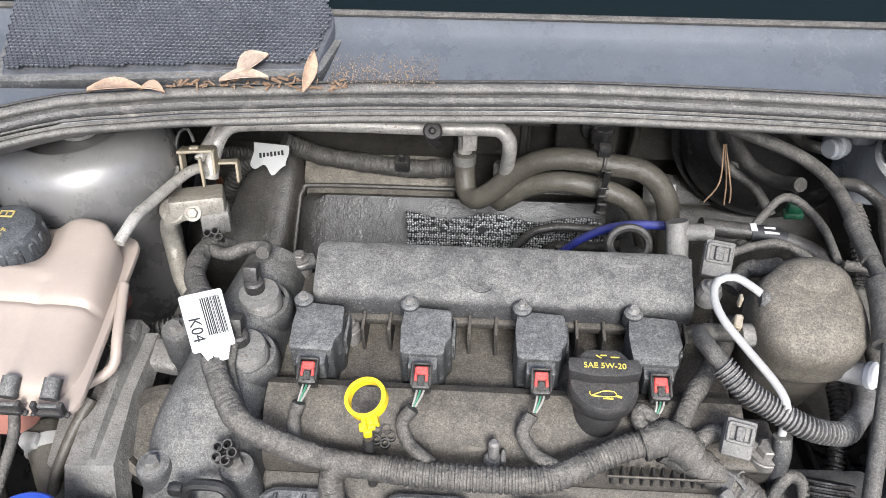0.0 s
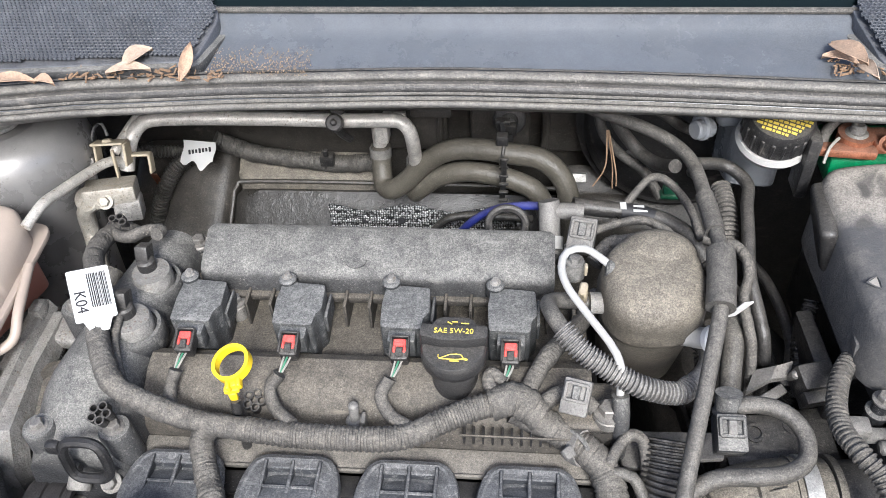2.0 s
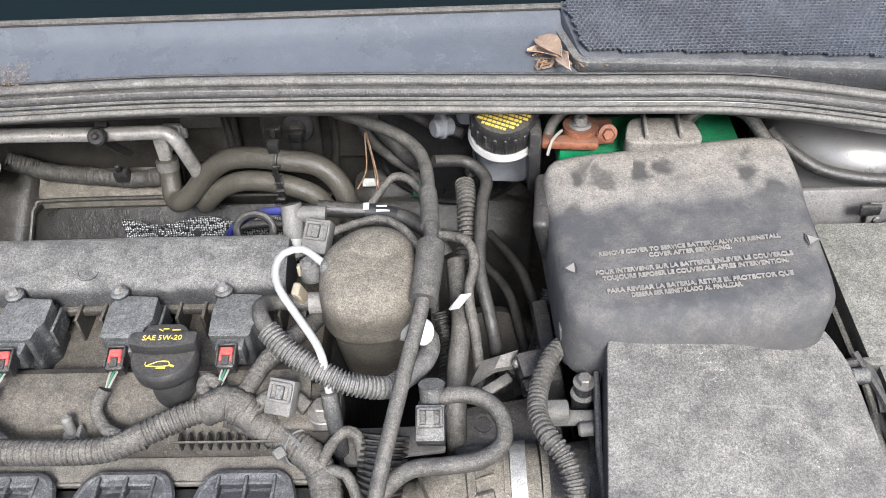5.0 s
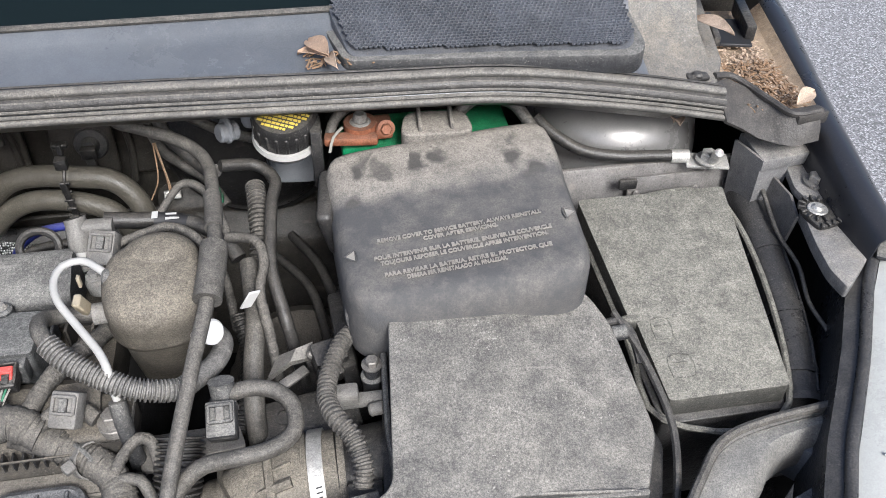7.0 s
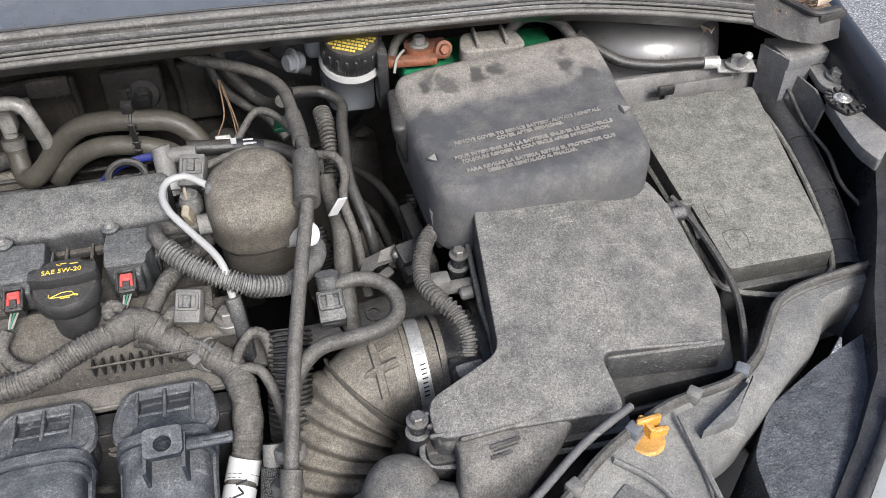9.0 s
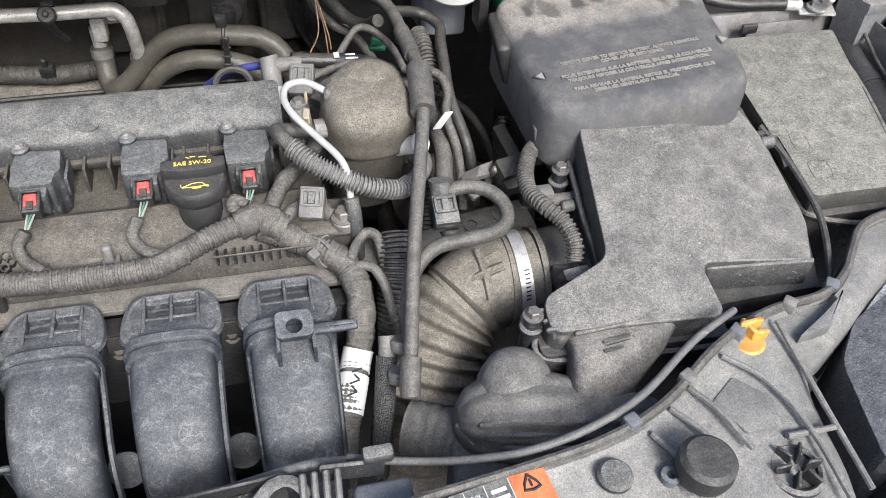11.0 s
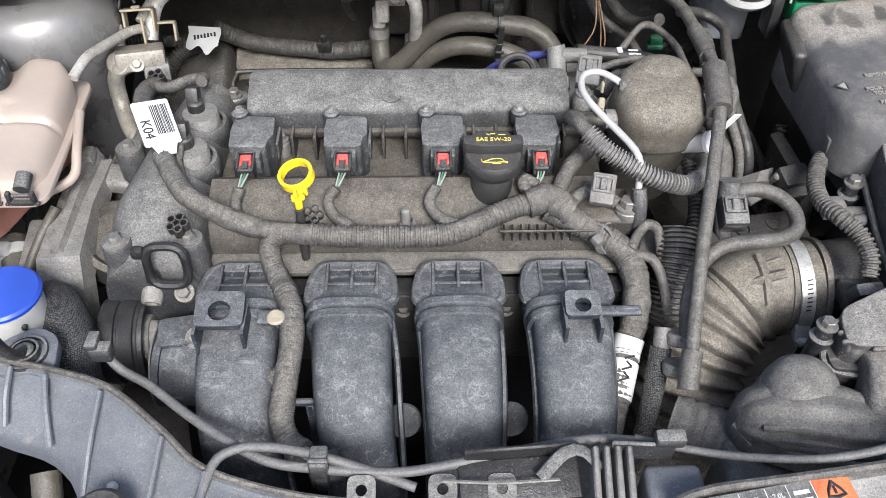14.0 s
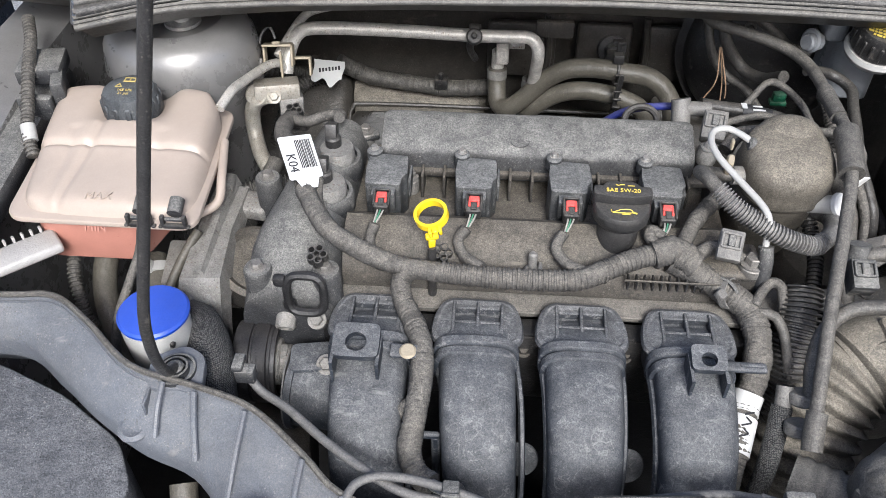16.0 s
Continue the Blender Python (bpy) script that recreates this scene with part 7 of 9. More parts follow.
part("rim", tube([(x, y, fuse_z(x, y) - 0.021) for x, y in ((0.686, 0.043), (0.845, 0.043), (0.827, -0.184), (0.709, -0.184), (0.700, -0.10), (0.686, 0.043))], 0.0032, 8, 0.02), M_FUSE, fuse)
# right side of the bay
M_DRAIN = surface("dark_duct_plastic", (0.018, 0.019, 0.022), 0.28, dust=0.22, specks=0.25, scale=14)
drain = thing("drain_duct", "dark jointed plastic duct beside the fuse box", "duct", (0.875, -0.04, 0.80))
DUCT_LINE = [(0.898, 0.108, 0.890), (0.890, 0.04, 0.876), (0.880, -0.04, 0.862), (0.868, -0.11, 0.848), (0.852, -0.165, 0.836)]
part("pipe", tube(DUCT_LINE, 0.0195, 24), M_DRAIN, drain, "", 60)
part("seam", tube([(x + 0.012, y, z + 0.0165) for x, y, z in DUCT_LINE], 0.0018, 6), M_DRAIN, drain)
for k, (p0, p1) in enumerate(((1, 2), (2, 3), (3, 4))):
    a_, b_ = Vector(DUCT_LINE[p0]), Vector(DUCT_LINE[p1])
    part("joint", tube([a_.lerp(b_, 0.42), a_.lerp(b_, 0.58)], 0.0212, 24), M_DRAIN, drain, "", 60)
part("mouth", tube([Vector(DUCT_LINE[-1]) + Vector((0.001, 0.004, 0.001)), Vector(DUCT_LINE[-1]) + Vector((-0.001, -0.003, -0.001))], 0.0225, 24), M_DRAIN, drain, "", 60)
hose("release_wire", "thin wavy black wire by the fender", [(0.895, 0.05, 0.91), (0.892, 0.0, 0.895), (0.898, -0.04, 0.885), (0.892, -0.08, 0.875), (0.896, -0.12, 0.868), (0.885, -0.165, 0.862)], 0.0022, M_RUB, "wire")
gnd = thing("ground_cable", "black ground cable with a zinc lug", "cable", (0.78, 0.1, 0.9))
part("cable", tube([(0.672, 0.150, 0.955), (0.688, 0.132, 0.945), (0.715, 0.114, 0.934), (0.750, 0.104, 0.930), (0.790, 0.100, 0.929), (0.812, 0.097, 0.929)], 0.0065, 12), M_BLACK, gnd)
part("ferrule", tube([(0.808, 0.097, 0.929), (0.826, 0.094, 0.929)], 0.0075, 12), M_STEEL, gnd)
part("lug", merge(rbox(0.045, 0.022, 0.004, (0.846, 0.089, 0.924), 0.0015, 2, (6, 0, -12)), disc(0.013, 0.004, (0.845, 0.086, 0.926)), bolt((0.845, 0.085, 0.929), 0.009, 0.009), disc(0.0048, 0.034, (0.845, 0.083, 0.922), (28, 0, 0))), M_STEEL, gnd)
part("tower_clip", rbox(0.02, 0.006, 0.012, (0.757, 0.078, 0.912), 0.002), M_BLACK, car)
M_RAIL = surface("dusty_grey_rail", (0.14, 0.14, 0.142), 0.4, dust=0.75, specks=0.4, scale=16, dust_col=(0.28, 0.26, 0.23))
part("rail_step", prism([(0.882, 0.100), (0.912, 0.092), (0.936, 0.086), (0.962, 0.092), (0.956, 0.058), (0.917, 0.052), (0.884, 0.048)], 0.935, 0.950, 0.002), M_RAIL, car)
part("rail_wall", strip([[(0.872, 0.090, 0.948), (0.874, 0.084, 0.88)], [(0.884, 0.050, 0.949), (0.884, 0.048, 0.88)], [(0.917, 0.053, 0.949), (0.917, 0.052, 0.915)]], 0.003), M_RAIL, car)
part("wing_plate", prism(rounded_poly([(0.920, 0.066), (0.966, 0.068), (0.958, -0.004), (0.914, -0.004), (0.910, 0.023)], 0.005, 3), 0.924, 0.933, 0.002), M_RAIL, car)
part("wing_rail", prism(rounded_poly([(0.904, -0.002), (0.956, 0.0), (0.950, -0.050), (0.929, -0.084), (0.893, -0.116), (0.889, -0.090), (0.893, -0.057)], 0.006, 3), 0.916, 0.930, 0.003), M_RAIL, car)
part("inner_wall", strip([[(0.905, 0.060, 0.925), (0.885, 0.060, 0.82)], [(0.909, 0.020, 0.925), (0.893, 0.020, 0.80)], [(0.902, -0.010, 0.922), (0.892, -0.012, 0.86)]], 0.003), M_PANEL, car, "dusty inner wing wall")
part("rail_bolt", merge(disc(0.0125, 0.002, (0.934, 0.026, 0.933)), bolt((0.934, 0.026, 0.935), 0.0085, 0.008)), M_STEELD, car)
wbr = thing("fender_bracket", "serrated black plastic bracket on the fender rail", "bracket", (0.92, -0.014, 0.934))
part("plate", prism(rounded_poly([(0.898, -0.012), (0.903, 0.008), (0.945, 0.002), (0.952, -0.026), (0.905, -0.036)], 0.006, 3), 0.934, 0.939, 0.001), M_BLACK, wbr)
for i in range(9):
    a = radians(60 + 26 * i)
    part("tooth", rbox(0.007, 0.0025, 0.004, (0.915 + 0.0155 * math.cos(a), -0.010 + 0.0155 * math.sin(a), 0.9405), 0.0006, 1, (0, 0, math.degrees(a))), M_BLACK, wbr)
for i in range(7):
    part("tooth", rbox(0.003, 0.006, 0.004, (0.908 + 0.0065 * i, -0.034 + 0.0016 * i, 0.9395), 0.0006, 1, (0, 0, 25 if i % 2 else -25)), M_BLACK, wbr)
part("screw", merge(disc(0.010, 0.002, (0.915, -0.010, 0.939)), disc(0.0055, 0.005, (0.915, -0.010, 0.939))), M_STEEL, wbr)
# headlights
M_CRUST = surface("crusty_lamp_housing", (0.020, 0.022, 0.027), 0.5, dust=0.72, specks=0.5, scale=26, dust_col=(0.150, 0.152, 0.160), top_dust_light=0.5, bump=1.0)
lampr = thing("headlight", "headlight with a speckled black housing and pale lens", "headlight", (0.8, -0.35, 0.6), "headlights")
part("housing", prism(rounded_poly([(0.655, -0.345), (0.690, -0.305), (0.760, -0.272), (0.850, -0.240), (0.880, -0.215), (0.80, -0.345), (0.74, -0.40), (0.69, -0.46), (0.640, -0.44)], 0.012, 3), 0.62, 0.838, 0.010, 3, lambda x, y: 0.845 + 0.05 * (y + 0.3)), M_CRUST, lampr)
rim_r = [(0.950, -0.062, 0.934), (0.918, -0.11, 0.921), (0.888, -0.167, 0.906), (0.862, -0.21, 0.894), (0.841, -0.243, 0.886), (0.803, -0.314, 0.870), (0.755, -0.365, 0.858), (0.700, -0.415, 0.848), (0.65, -0.47, 0.83)]
part("lens", strip([[Vector(p) + Vector((0.004, -0.004, 0.0)), Vector(p) + Vector((0.020, -0.016, 0.004)), Vector(p) + Vector((0.050, -0.042, -0.012)), Vector(p) + Vector((0.085, -0.075, -0.06)), Vector(p) + Vector((0.10, -0.10, -0.18))] for p in rim_r], 0.003), M_LENS, lampr, "pale ribbed headlight lens", 60)
for k in range(1, 8):
    p = Vector(rim_r[k])
    part("lens_rib", tube([p + Vector((0.018, -0.014, 0.0055)), p + Vector((0.050, -0.042, -0.0105)), p + Vector((0.085, -0.075, -0.0585))], 0.0014, 6), M_LENS, lampr)
part("bezel", tube([Vector(p) + Vector((0.0, 0.0, 0.0)) for p in rim_r], 0.0055, 10, 0.01), M_DRAIN, lampr)
part("bezel_inner", strip([[Vector(p), Vector(p) + Vector((-0.014, 0.010, -0.006)), Vector(p) + Vector((-0.018, 0.014, -0.08))] for p in rim_r], 0.003), M_DRAIN, lampr)
part("bezel_tab", rbox(0.014, 0.026, 0.006, (0.945, -0.080, 0.938), 0.003, 2, (10, 0, -30)), M_GREY, lampr)
part("bezel_tab", rbox(0.012, 0.022, 0.006, (0.775, -0.345, 0.866), 0.003, 2, (10, 0, -40)), M_GREY, lampr)
part("inner_plate", prism([(0.815, -0.205), (0.885, -0.195), (0.885, -0.255), (0.865, -0.26)], 0.80, 0.846, 0.002), M_DUCT, car)
lampl = thing("headlight", "headlight with a speckled black housing", "headlight", (-0.45, -0.36, 0.6), "headlights")
part("housing", prism(rounded_poly([(-0.60, -0.225), (-0.484, -0.240), (-0.410, -0.268), (-0.345, -0.308), (-0.322, -0.350), (-0.345, -0.42), (-0.45, -0.46), (-0.60, -0.46)], 0.012, 3), 0.60, 0.795, 0.010, 3, lambda x, y: 0.800 + 0.22 * (y + 0.27)), M_CRUST, lampl)
part("lens", strip([[(-0.62, -0.30, 0.79), (-0.62, -0.33, 0.785), (-0.62, -0.40, 0.75), (-0.62, -0.46, 0.66)], [(-0.50, -0.325, 0.776), (-0.50, -0.35, 0.772), (-0.50, -0.42, 0.73), (-0.50, -0.48, 0.64)], [(-0.42, -0.365, 0.764), (-0.42, -0.39, 0.760), (-0.42, -0.45, 0.71), (-0.42, -0.50, 0.62)]], 0.003), M_LENS, lampl, "pale headlight lens")
part("bezel", tube([(-0.60, -0.30, 0.792), (-0.50, -0.32, 0.780), (-0.43, -0.355, 0.770), (-0.39, -0.40, 0.755)], 0.006, 8, 0.01), M_GREY, lampl)

# ---- front panel furniture ----
for i, (u0, u1) in enumerate((((-0.270, -0.288, 0.856), (-0.262, -0.335, 0.822)), ((-0.222, -0.302, 0.852), (-0.226, -0.375, 0.815)), ((-0.30, -0.28, 0.857), (-0.302, -0.318, 0.828)), ((-0.165, -0.342, 0.846), (-0.170, -0.44, 0.812)), ((-0.128, -0.368, 0.836), (-0.130, -0.46, 0.806)))):
    part("panel_rib", tube([u0, tuple((a + b_) / 2 + (0.004 if k == 2 else 0) for k, (a, b_) in enumerate(zip(u0, u1))), u1], 0.0028, 8), M_DUCT, nose)
for pts in ([(0.462, -0.375, 0.880), (0.478, -0.400, 0.881), (0.490, -0.430, 0.879)], [(0.484, -0.360, 0.881), (0.498, -0.385, 0.882), (0.510, -0.420, 0.880)], [(0.525, -0.335, 0.880), (0.548, -0.358, 0.879), (0.562, -0.385, 0.876)], [(0.562, -0.385, 0.876), (0.568, -0.420, 0.873), (0.570, -0.47, 0.868)], [(0.545, -0.412, 0.874), (0.592, -0.408, 0.866)], [(0.594, -0.305, 0.874), (0.595, -0.36, 0.868), (0.596, -0.46, 0.860)], [(0.440, -0.392, 0.878), (0.455, -0.425, 0.877), (0.458, -0.47, 0.872)]):
    part("panel_rib", tube(pts, 0.0026, 8), M_NOSE, nose)
for poly in ([(0.500, -0.372), (0.528, -0.352), (0.552, -0.378), (0.545, -0.402), (0.516, -0.404)], [(0.604, -0.325), (0.640, -0.305), (0.670, -0.286), (0.672, -0.282), (0.640, -0.318)]):
    part("raised_field", prism(rounded_poly(poly, 0.004, 3), 0.862, 0.8745, 0.0015), M_NOSE, nose)
part("edge_seal", tube([(x, y + 0.002, z + 0.006) for x, y, z in inR], 0.0042, 8, 0.01), M_RUB, nose)
part("edge_seal", tube([(x, y + 0.002, z + 0.005) for x, y, z in inL], 0.0030, 8, 0.01), M_RUB, nose)
for k in range(5):
    p = Vector(inR[3 + k]).lerp(Vector(inR[4 + k]), 0.4)
    part("seal_clip", rbox(0.012, 0.012, 0.012, (p.x, p.y + 0.002, p.z + 0.006), 0.002, 2, (0, 0, 20 + 8 * k)), M_LGREY if k % 2 else M_DUCT, nose)
part("round_plug", lathe([(0.0135, 0), (0.0135, 0.004), (0.011, 0.007), (0, 0.008)], (0.400, -0.419, 0.873), n=28), M_GREY, nose)
part("screw_boss", lathe([(0.007, -0.01), (0.0075, 0.003), (0.004, 0.004), (0.004, -0.003), (0, -0.003)], (0.440, -0.428, 0.876), n=20), M_DUCT, nose)
part("left_plug", lathe([(0.014, 0), (0.014, 0.003), (0.010, 0.005), (0.006, 0.003), (0, 0.003)], (-0.326, -0.306, 0.820), (8, 0, 0), 28), M_DUCT, nose)
part("stud", merge(disc(0.012, 0.004, (-0.199, -0.369, 0.815)), disc(0.004, 0.022, (-0.199, -0.369, 0.812), (20, 0, 0))), M_STEEL, nose)
part("brace", rbox(0.012, 0.10, 0.20, (-0.245, -0.43, 0.72), 0.004, 2, (0, 12, 0)), M_DUCT, nose)
M_STOP = surface("black_stop_rubber", (0.014, 0.014, 0.015), 0.5, dust=0.30, specks=0.1)
stop = thing("hood_stop", "black rubber hood bump stop on the panel", "bump stop", (0.475, -0.43, 0.855), "hood stops")
part("buffer", lathe([(0.014, 0), (0.016, 0.008), (0.0205, 0.011), (0.022, 0.018), (0.0212, 0.028), (0.017, 0.032), (0, 0.033)], (0.475, -0.432, 0.856), n=36), M_STOP, stop)
part("thread", lathe([(0.019, 0), (0.0195, 0.002), (0.017, 0.004), (0.0195, 0.006), (0.017, 0.008), (0, 0.008)], (0.475, -0.434, 0.853), n=30), M_GREY, stop)
copy_thing(stop, pose(-0.19, -0.415, 0.822))
cas = thing("castle_clip", "slotted black plastic socket in the panel", "clip", (0.553, -0.44, 0.85))
part("collar", lathe([(0.017, 0), (0.0225, 0), (0.0225, 0.005), (0.019, 0.007), (0.017, 0.005)], (0.545, -0.444, 0.852), n=32, hollow=True), M_GREY, cas)
part("well", disc(0.0175, 0.002, (0.545, -0.444, 0.8525)), M_STOP, cas)
for i in range(6):
    a = 2 * math.pi * i / 6
    part("vane", rbox(0.013, 0.0028, 0.014, (0.545 + 0.0125 * math.cos(a), -0.444 + 0.0125 * math.sin(a), 0.860), 0.0008, 1, (0, 8, math.degrees(a))), M_BLACK, cas)

oc = thing("orange_clip", "orange plastic twist clip on the panel", "clip", (0.572, -0.312, 0.866))
part("foot", disc(0.016, 0.005, (0.570, -0.318, 0.866), b=0.002), M_ORANGE, oc)
part("wing", merge(rbox(0.022, 0.005, 0.016, (0.574, -0.310, 0.878), 0.0015, 1, (0, 0, 5)), rbox(0.005, 0.018, 0.014, (0.572, -0.312, 0.876), 0.0015, 1, (0, 0, 20)), rbox(0.014, 0.005, 0.010, (0.582, -0.317, 0.874), 0.0015, 1)), M_ORANGE, oc)
# refrigerant label
LM = pose(0.300, -0.440, 0.8605, 3, -1, 9)
rl = thing("refrigerant_label", "white and orange refrigerant label on the panel", "label", (0.30, -0.42, 0.862))
part("sheet", moved(rbox(0.118, 0.042, 0.0008, (0, 0, 0), 0), LM), M_GREY, rl)
part("warning_field", moved(rbox(0.028, 0.041, 0.0006, (0.0455, 0, 0.0008), 0), LM), M_OLABEL, rl, "orange warning field")
part("symbol_field", moved(rbox(0.014, 0.041, 0.0006, (-0.052, 0, 0.0008), 0), LM), M_OLABEL, rl, "orange symbol field")
part("warning_sign", moved(merge(tube([(0.0455, 0.017, 0.0014), (0.039, 0.006, 0.0014), (0.052, 0.006, 0.0014), (0.0455, 0.017, 0.0014)], 0.0012, 5, 0.2), rbox(0.002, 0.006, 0.0006, (0.0455, 0.0105, 0.0014), 0), rbox(0.005, 0.010, 0.0006, (0.0425, -0.010, 0.0014), 0, rot=(0, 0, -8)), rbox(0.005, 0.010, 0.0006, (0.0485, -0.010, 0.0014), 0, rot=(0, 0, 8))), LM), M_INK_SHADE, rl)
part("grid_line", moved(merge(*[rbox(0.0006, 0.040, 0.0004, (x_, 0, 0.0007), 0) for x_ in (-0.024, -0.004, 0.012, 0.031)], rbox(0.075, 0.0006, 0.0004, (0.0, -0.004, 0.0007), 0)), LM), M_LABEL, rl)
for tx, ty, txt in ((-0.014, 0.013, "2.0L"), (0.004, 0.013, "2.0L"), (0.004, 0.007, "GDI"), (0.0215, -0.010, "0.60 kg")):
    letters(txt, 0.0052, LM @ pose(tx, ty, 0.0008), M_LABEL, "printed_text", rl, 'CENTER')
for pw_, px_, py_ in ((0.012, 0.0215, 0.013), (0.013, 0.0215, 0.007), (0.014, -0.014, 0.007)):
    part("print_bar", moved(rbox(pw_, 0.003, 0.0005, (px_, py_, 0.0008), 0), LM), M_LABEL, rl)
# latch cable and the latch
hose("latch_cable", "grey hood latch cable along the front panel", [(-0.225, -0.268, 0.846), (-0.212, -0.276, 0.834), (-0.187, -0.289, 0.830), (-0.152, -0.316, 0.828), (-0.119, -0.339, 0.828), (-0.078, -0.362, 0.828), (-0.036, -0.370, 0.829), (0.023, -0.375, 0.830), (0.068, -0.370, 0.832), (0.118, -0.360, 0.833), (0.181, -0.351, 0.835), (0.215, -0.354, 0.837)], 0.0042, M_CABLE, "cable")
hose("latch_cable", "grey cable arched over the front panel", [(-0.128, -0.402, 0.826), (-0.122, -0.380, 0.833), (-0.116, -0.364, 0.836), (-0.098, -0.355, 0.837), (-0.070, -0.355, 0.836), (-0.039, -0.362, 0.836), (0.0, -0.372, 0.830), (0.04, -0.385, 0.824)], 0.0040, M_CABLE, "cable")
hose("latch_cable", "black cable along the panel edge", [(0.215, -0.352, 0.838), (0.236, -0.358, 0.838), (0.278, -0.370, 0.842), (0.315, -0.384, 0.858), (0.352, -0.392, 0.872), (0.40, -0.386, 0.880), (0.45, -0.366, 0.882), (0.51, -0.326, 0.884), (0.56, -0.300, 0.882)], 0.0034, M_CABLE, "cable")
latch = thing("hood_latch", "grey steel hood latch bracket", "hood latch", (0.12, -0.38, 0.78))
part("plate", rbox(0.095, 0.034, 0.004, (0.115, -0.374, 0.818), 0.0015, 2, (18, 0, 4)), M_STRIP, latch)
part("lip", rbox(0.090, 0.004, 0.016, (0.117, -0.356, 0.830), 0.0015, 1, (0, 0, 4)), M_STRIP, latch)
part("arm", tube([(0.130, -0.378, 0.828), (0.150, -0.362, 0.838), (0.165, -0.360, 0.836), (0.178, -0.372, 0.830)], 0.0055, 8, flat=0.5), M_GREY, latch)
part("rod", tube([(0.055, -0.380, 0.829), (0.10, -0.382, 0.829), (0.145, -0.380, 0.829)], 0.0014, 6), M_STEELD, latch)
part("cable_end", rbox(0.024, 0.012, 0.012, (0.232, -0.356, 0.846), 0.003), M_GREY, latch)
part("bracket", rbox(0.05, 0.004, 0.022, (0.212, -0.358, 0.833), 0.0015, 1, (0, 0, -4)), M_GREY, latch)
for i in range(4):
    part("fin", rbox(0.0055, 0.075, 0.030, (0.172 + 0.0088 * i, -0.392, 0.820), 0.0015, 1, (12, 0, -3)), M_LGREY, latch)
for tx in (0.055, 0.101, -0.008):
    b = bmesh.new()
    n_ = 24
    out_ = [(0.0165 * math.copysign(abs(math.cos(a)) ** 0.5, math.cos(a)), 0.017 * math.copysign(abs(math.sin(a)) ** 0.5, math.sin(a))) for a in (2 * math.pi * i / n_ for i in range(n_))]
    in_ = [(0.0065 * math.cos(a), 0.0065 * math.sin(a)) for a in (2 * math.pi * i / n_ for i in range(n_))]
    L_ = [[b.verts.new((x_, y_, z_)) for x_, y_ in ring_] for ring_, z_ in ((out_, -0.003), (out_, 0.003), (in_, 0.003), (in_, -0.003))]
    L_.append(L_[0])
    for A_, B_ in zip(L_, L_[1:]):
        for k in range(n_):
            b.faces.new((A_[k], A_[(k + 1) % n_], B_[(k + 1) % n_], B_[k]))
    part("mounting_tab", moved(b, pose(tx, -0.381, 0.818, 20, 0, 0) @ Matrix.Scale(0.68, 4)), M_GREY, latch)
# rail behind the latch, its shade put into the colour
part("cross_rail", rbox(0.36, 0.07, 0.05, (0.07, -0.430, 0.782), 0.010, 3), M_BAYSHADE, latch)
part("bracket_block", rbox(0.045, 0.035, 0.04, (0.232, -0.388, 0.815), 0.006, 3), M_DUCT, latch)
solo("cable_clip", merge(rbox(0.014, 0.020, 0.020, (-0.036, -0.367, 0.833), 0.002), rbox(0.016, 0.004, 0.022, (-0.036, -0.372, 0.834), 0.001, 1), rbox(0.010, 0.010, 0.03, (-0.036, -0.366, 0.808), 0.002)), M_GREY, "grey clip holding the latch cables", "clip")
solo("cable_clip", merge(rbox(0.018, 0.012, 0.016, (-0.226, -0.270, 0.853), 0.002), rbox(0.010, 0.018, 0.008, (-0.232, -0.266, 0.862), 0.002)), M_GREY, "grey clip at the panel corner", "clip")

# ---- belt side ----
mount = thing("engine_mount", "speckled cast aluminium engine mount arm", "engine mount", (-0.315, -0.08, 0.68))
part("arm", loft([[(-0.335, 0.005, 0.812), (-0.290, 0.008, 0.818), (-0.292, 0.006, 0.836), (-0.330, 0.004, 0.836)], [(-0.343, -0.06, 0.80), (-0.292, -0.06, 0.805), (-0.296, -0.062, 0.832), (-0.334, -0.062, 0.830)], [(-0.346, -0.125, 0.79), (-0.286, -0.128, 0.795), (-0.292, -0.13, 0.826), (-0.336, -0.13, 0.822)], [(-0.346, -0.142, 0.76), (-0.286, -0.146, 0.76), (-0.290, -0.155, 0.79), (-0.338, -0.153, 0.79)], [(-0.342, -0.145, 0.64), (-0.290, -0.148, 0.64), (-0.292, -0.162, 0.64), (-0.338, -0.162, 0.64)]]), M_CAST, mount)
part("rib", loft([[(-0.318, 0.012, 0.834), (-0.302, 0.012, 0.834), (-0.306, 0.010, 0.850), (-0.314, 0.010, 0.850)], [(-0.322, -0.05, 0.828), (-0.306, -0.05, 0.828), (-0.310, -0.05, 0.842), (-0.318, -0.05, 0.842)], [(-0.324, -0.125, 0.818), (-0.308, -0.125, 0.818), (-0.312, -0.126, 0.832), (-0.320, -0.126, 0.832)]]), M_CAST, mount)
part("ear", rbox(0.040, 0.030, 0.020, (-0.285, -0.010, 0.822), 0.005, 3, (10, 0, -10)), M_CAST, mount)
part("pin", rbox(0.014, 0.020, 0.018, (-0.312, -0.002, 0.846), 0.004, 2), M_CAST, mount)
part("rubber", lathe([(0.020, 0), (0.044, 0.0), (0.046, 0.006), (0.046, 0.03), (0.040, 0.034), (0.034, 0.028), (0, 0.028)], (-0.276, -0.075, 0.775), (12, 20, 0), 36), M_CAM, mount)
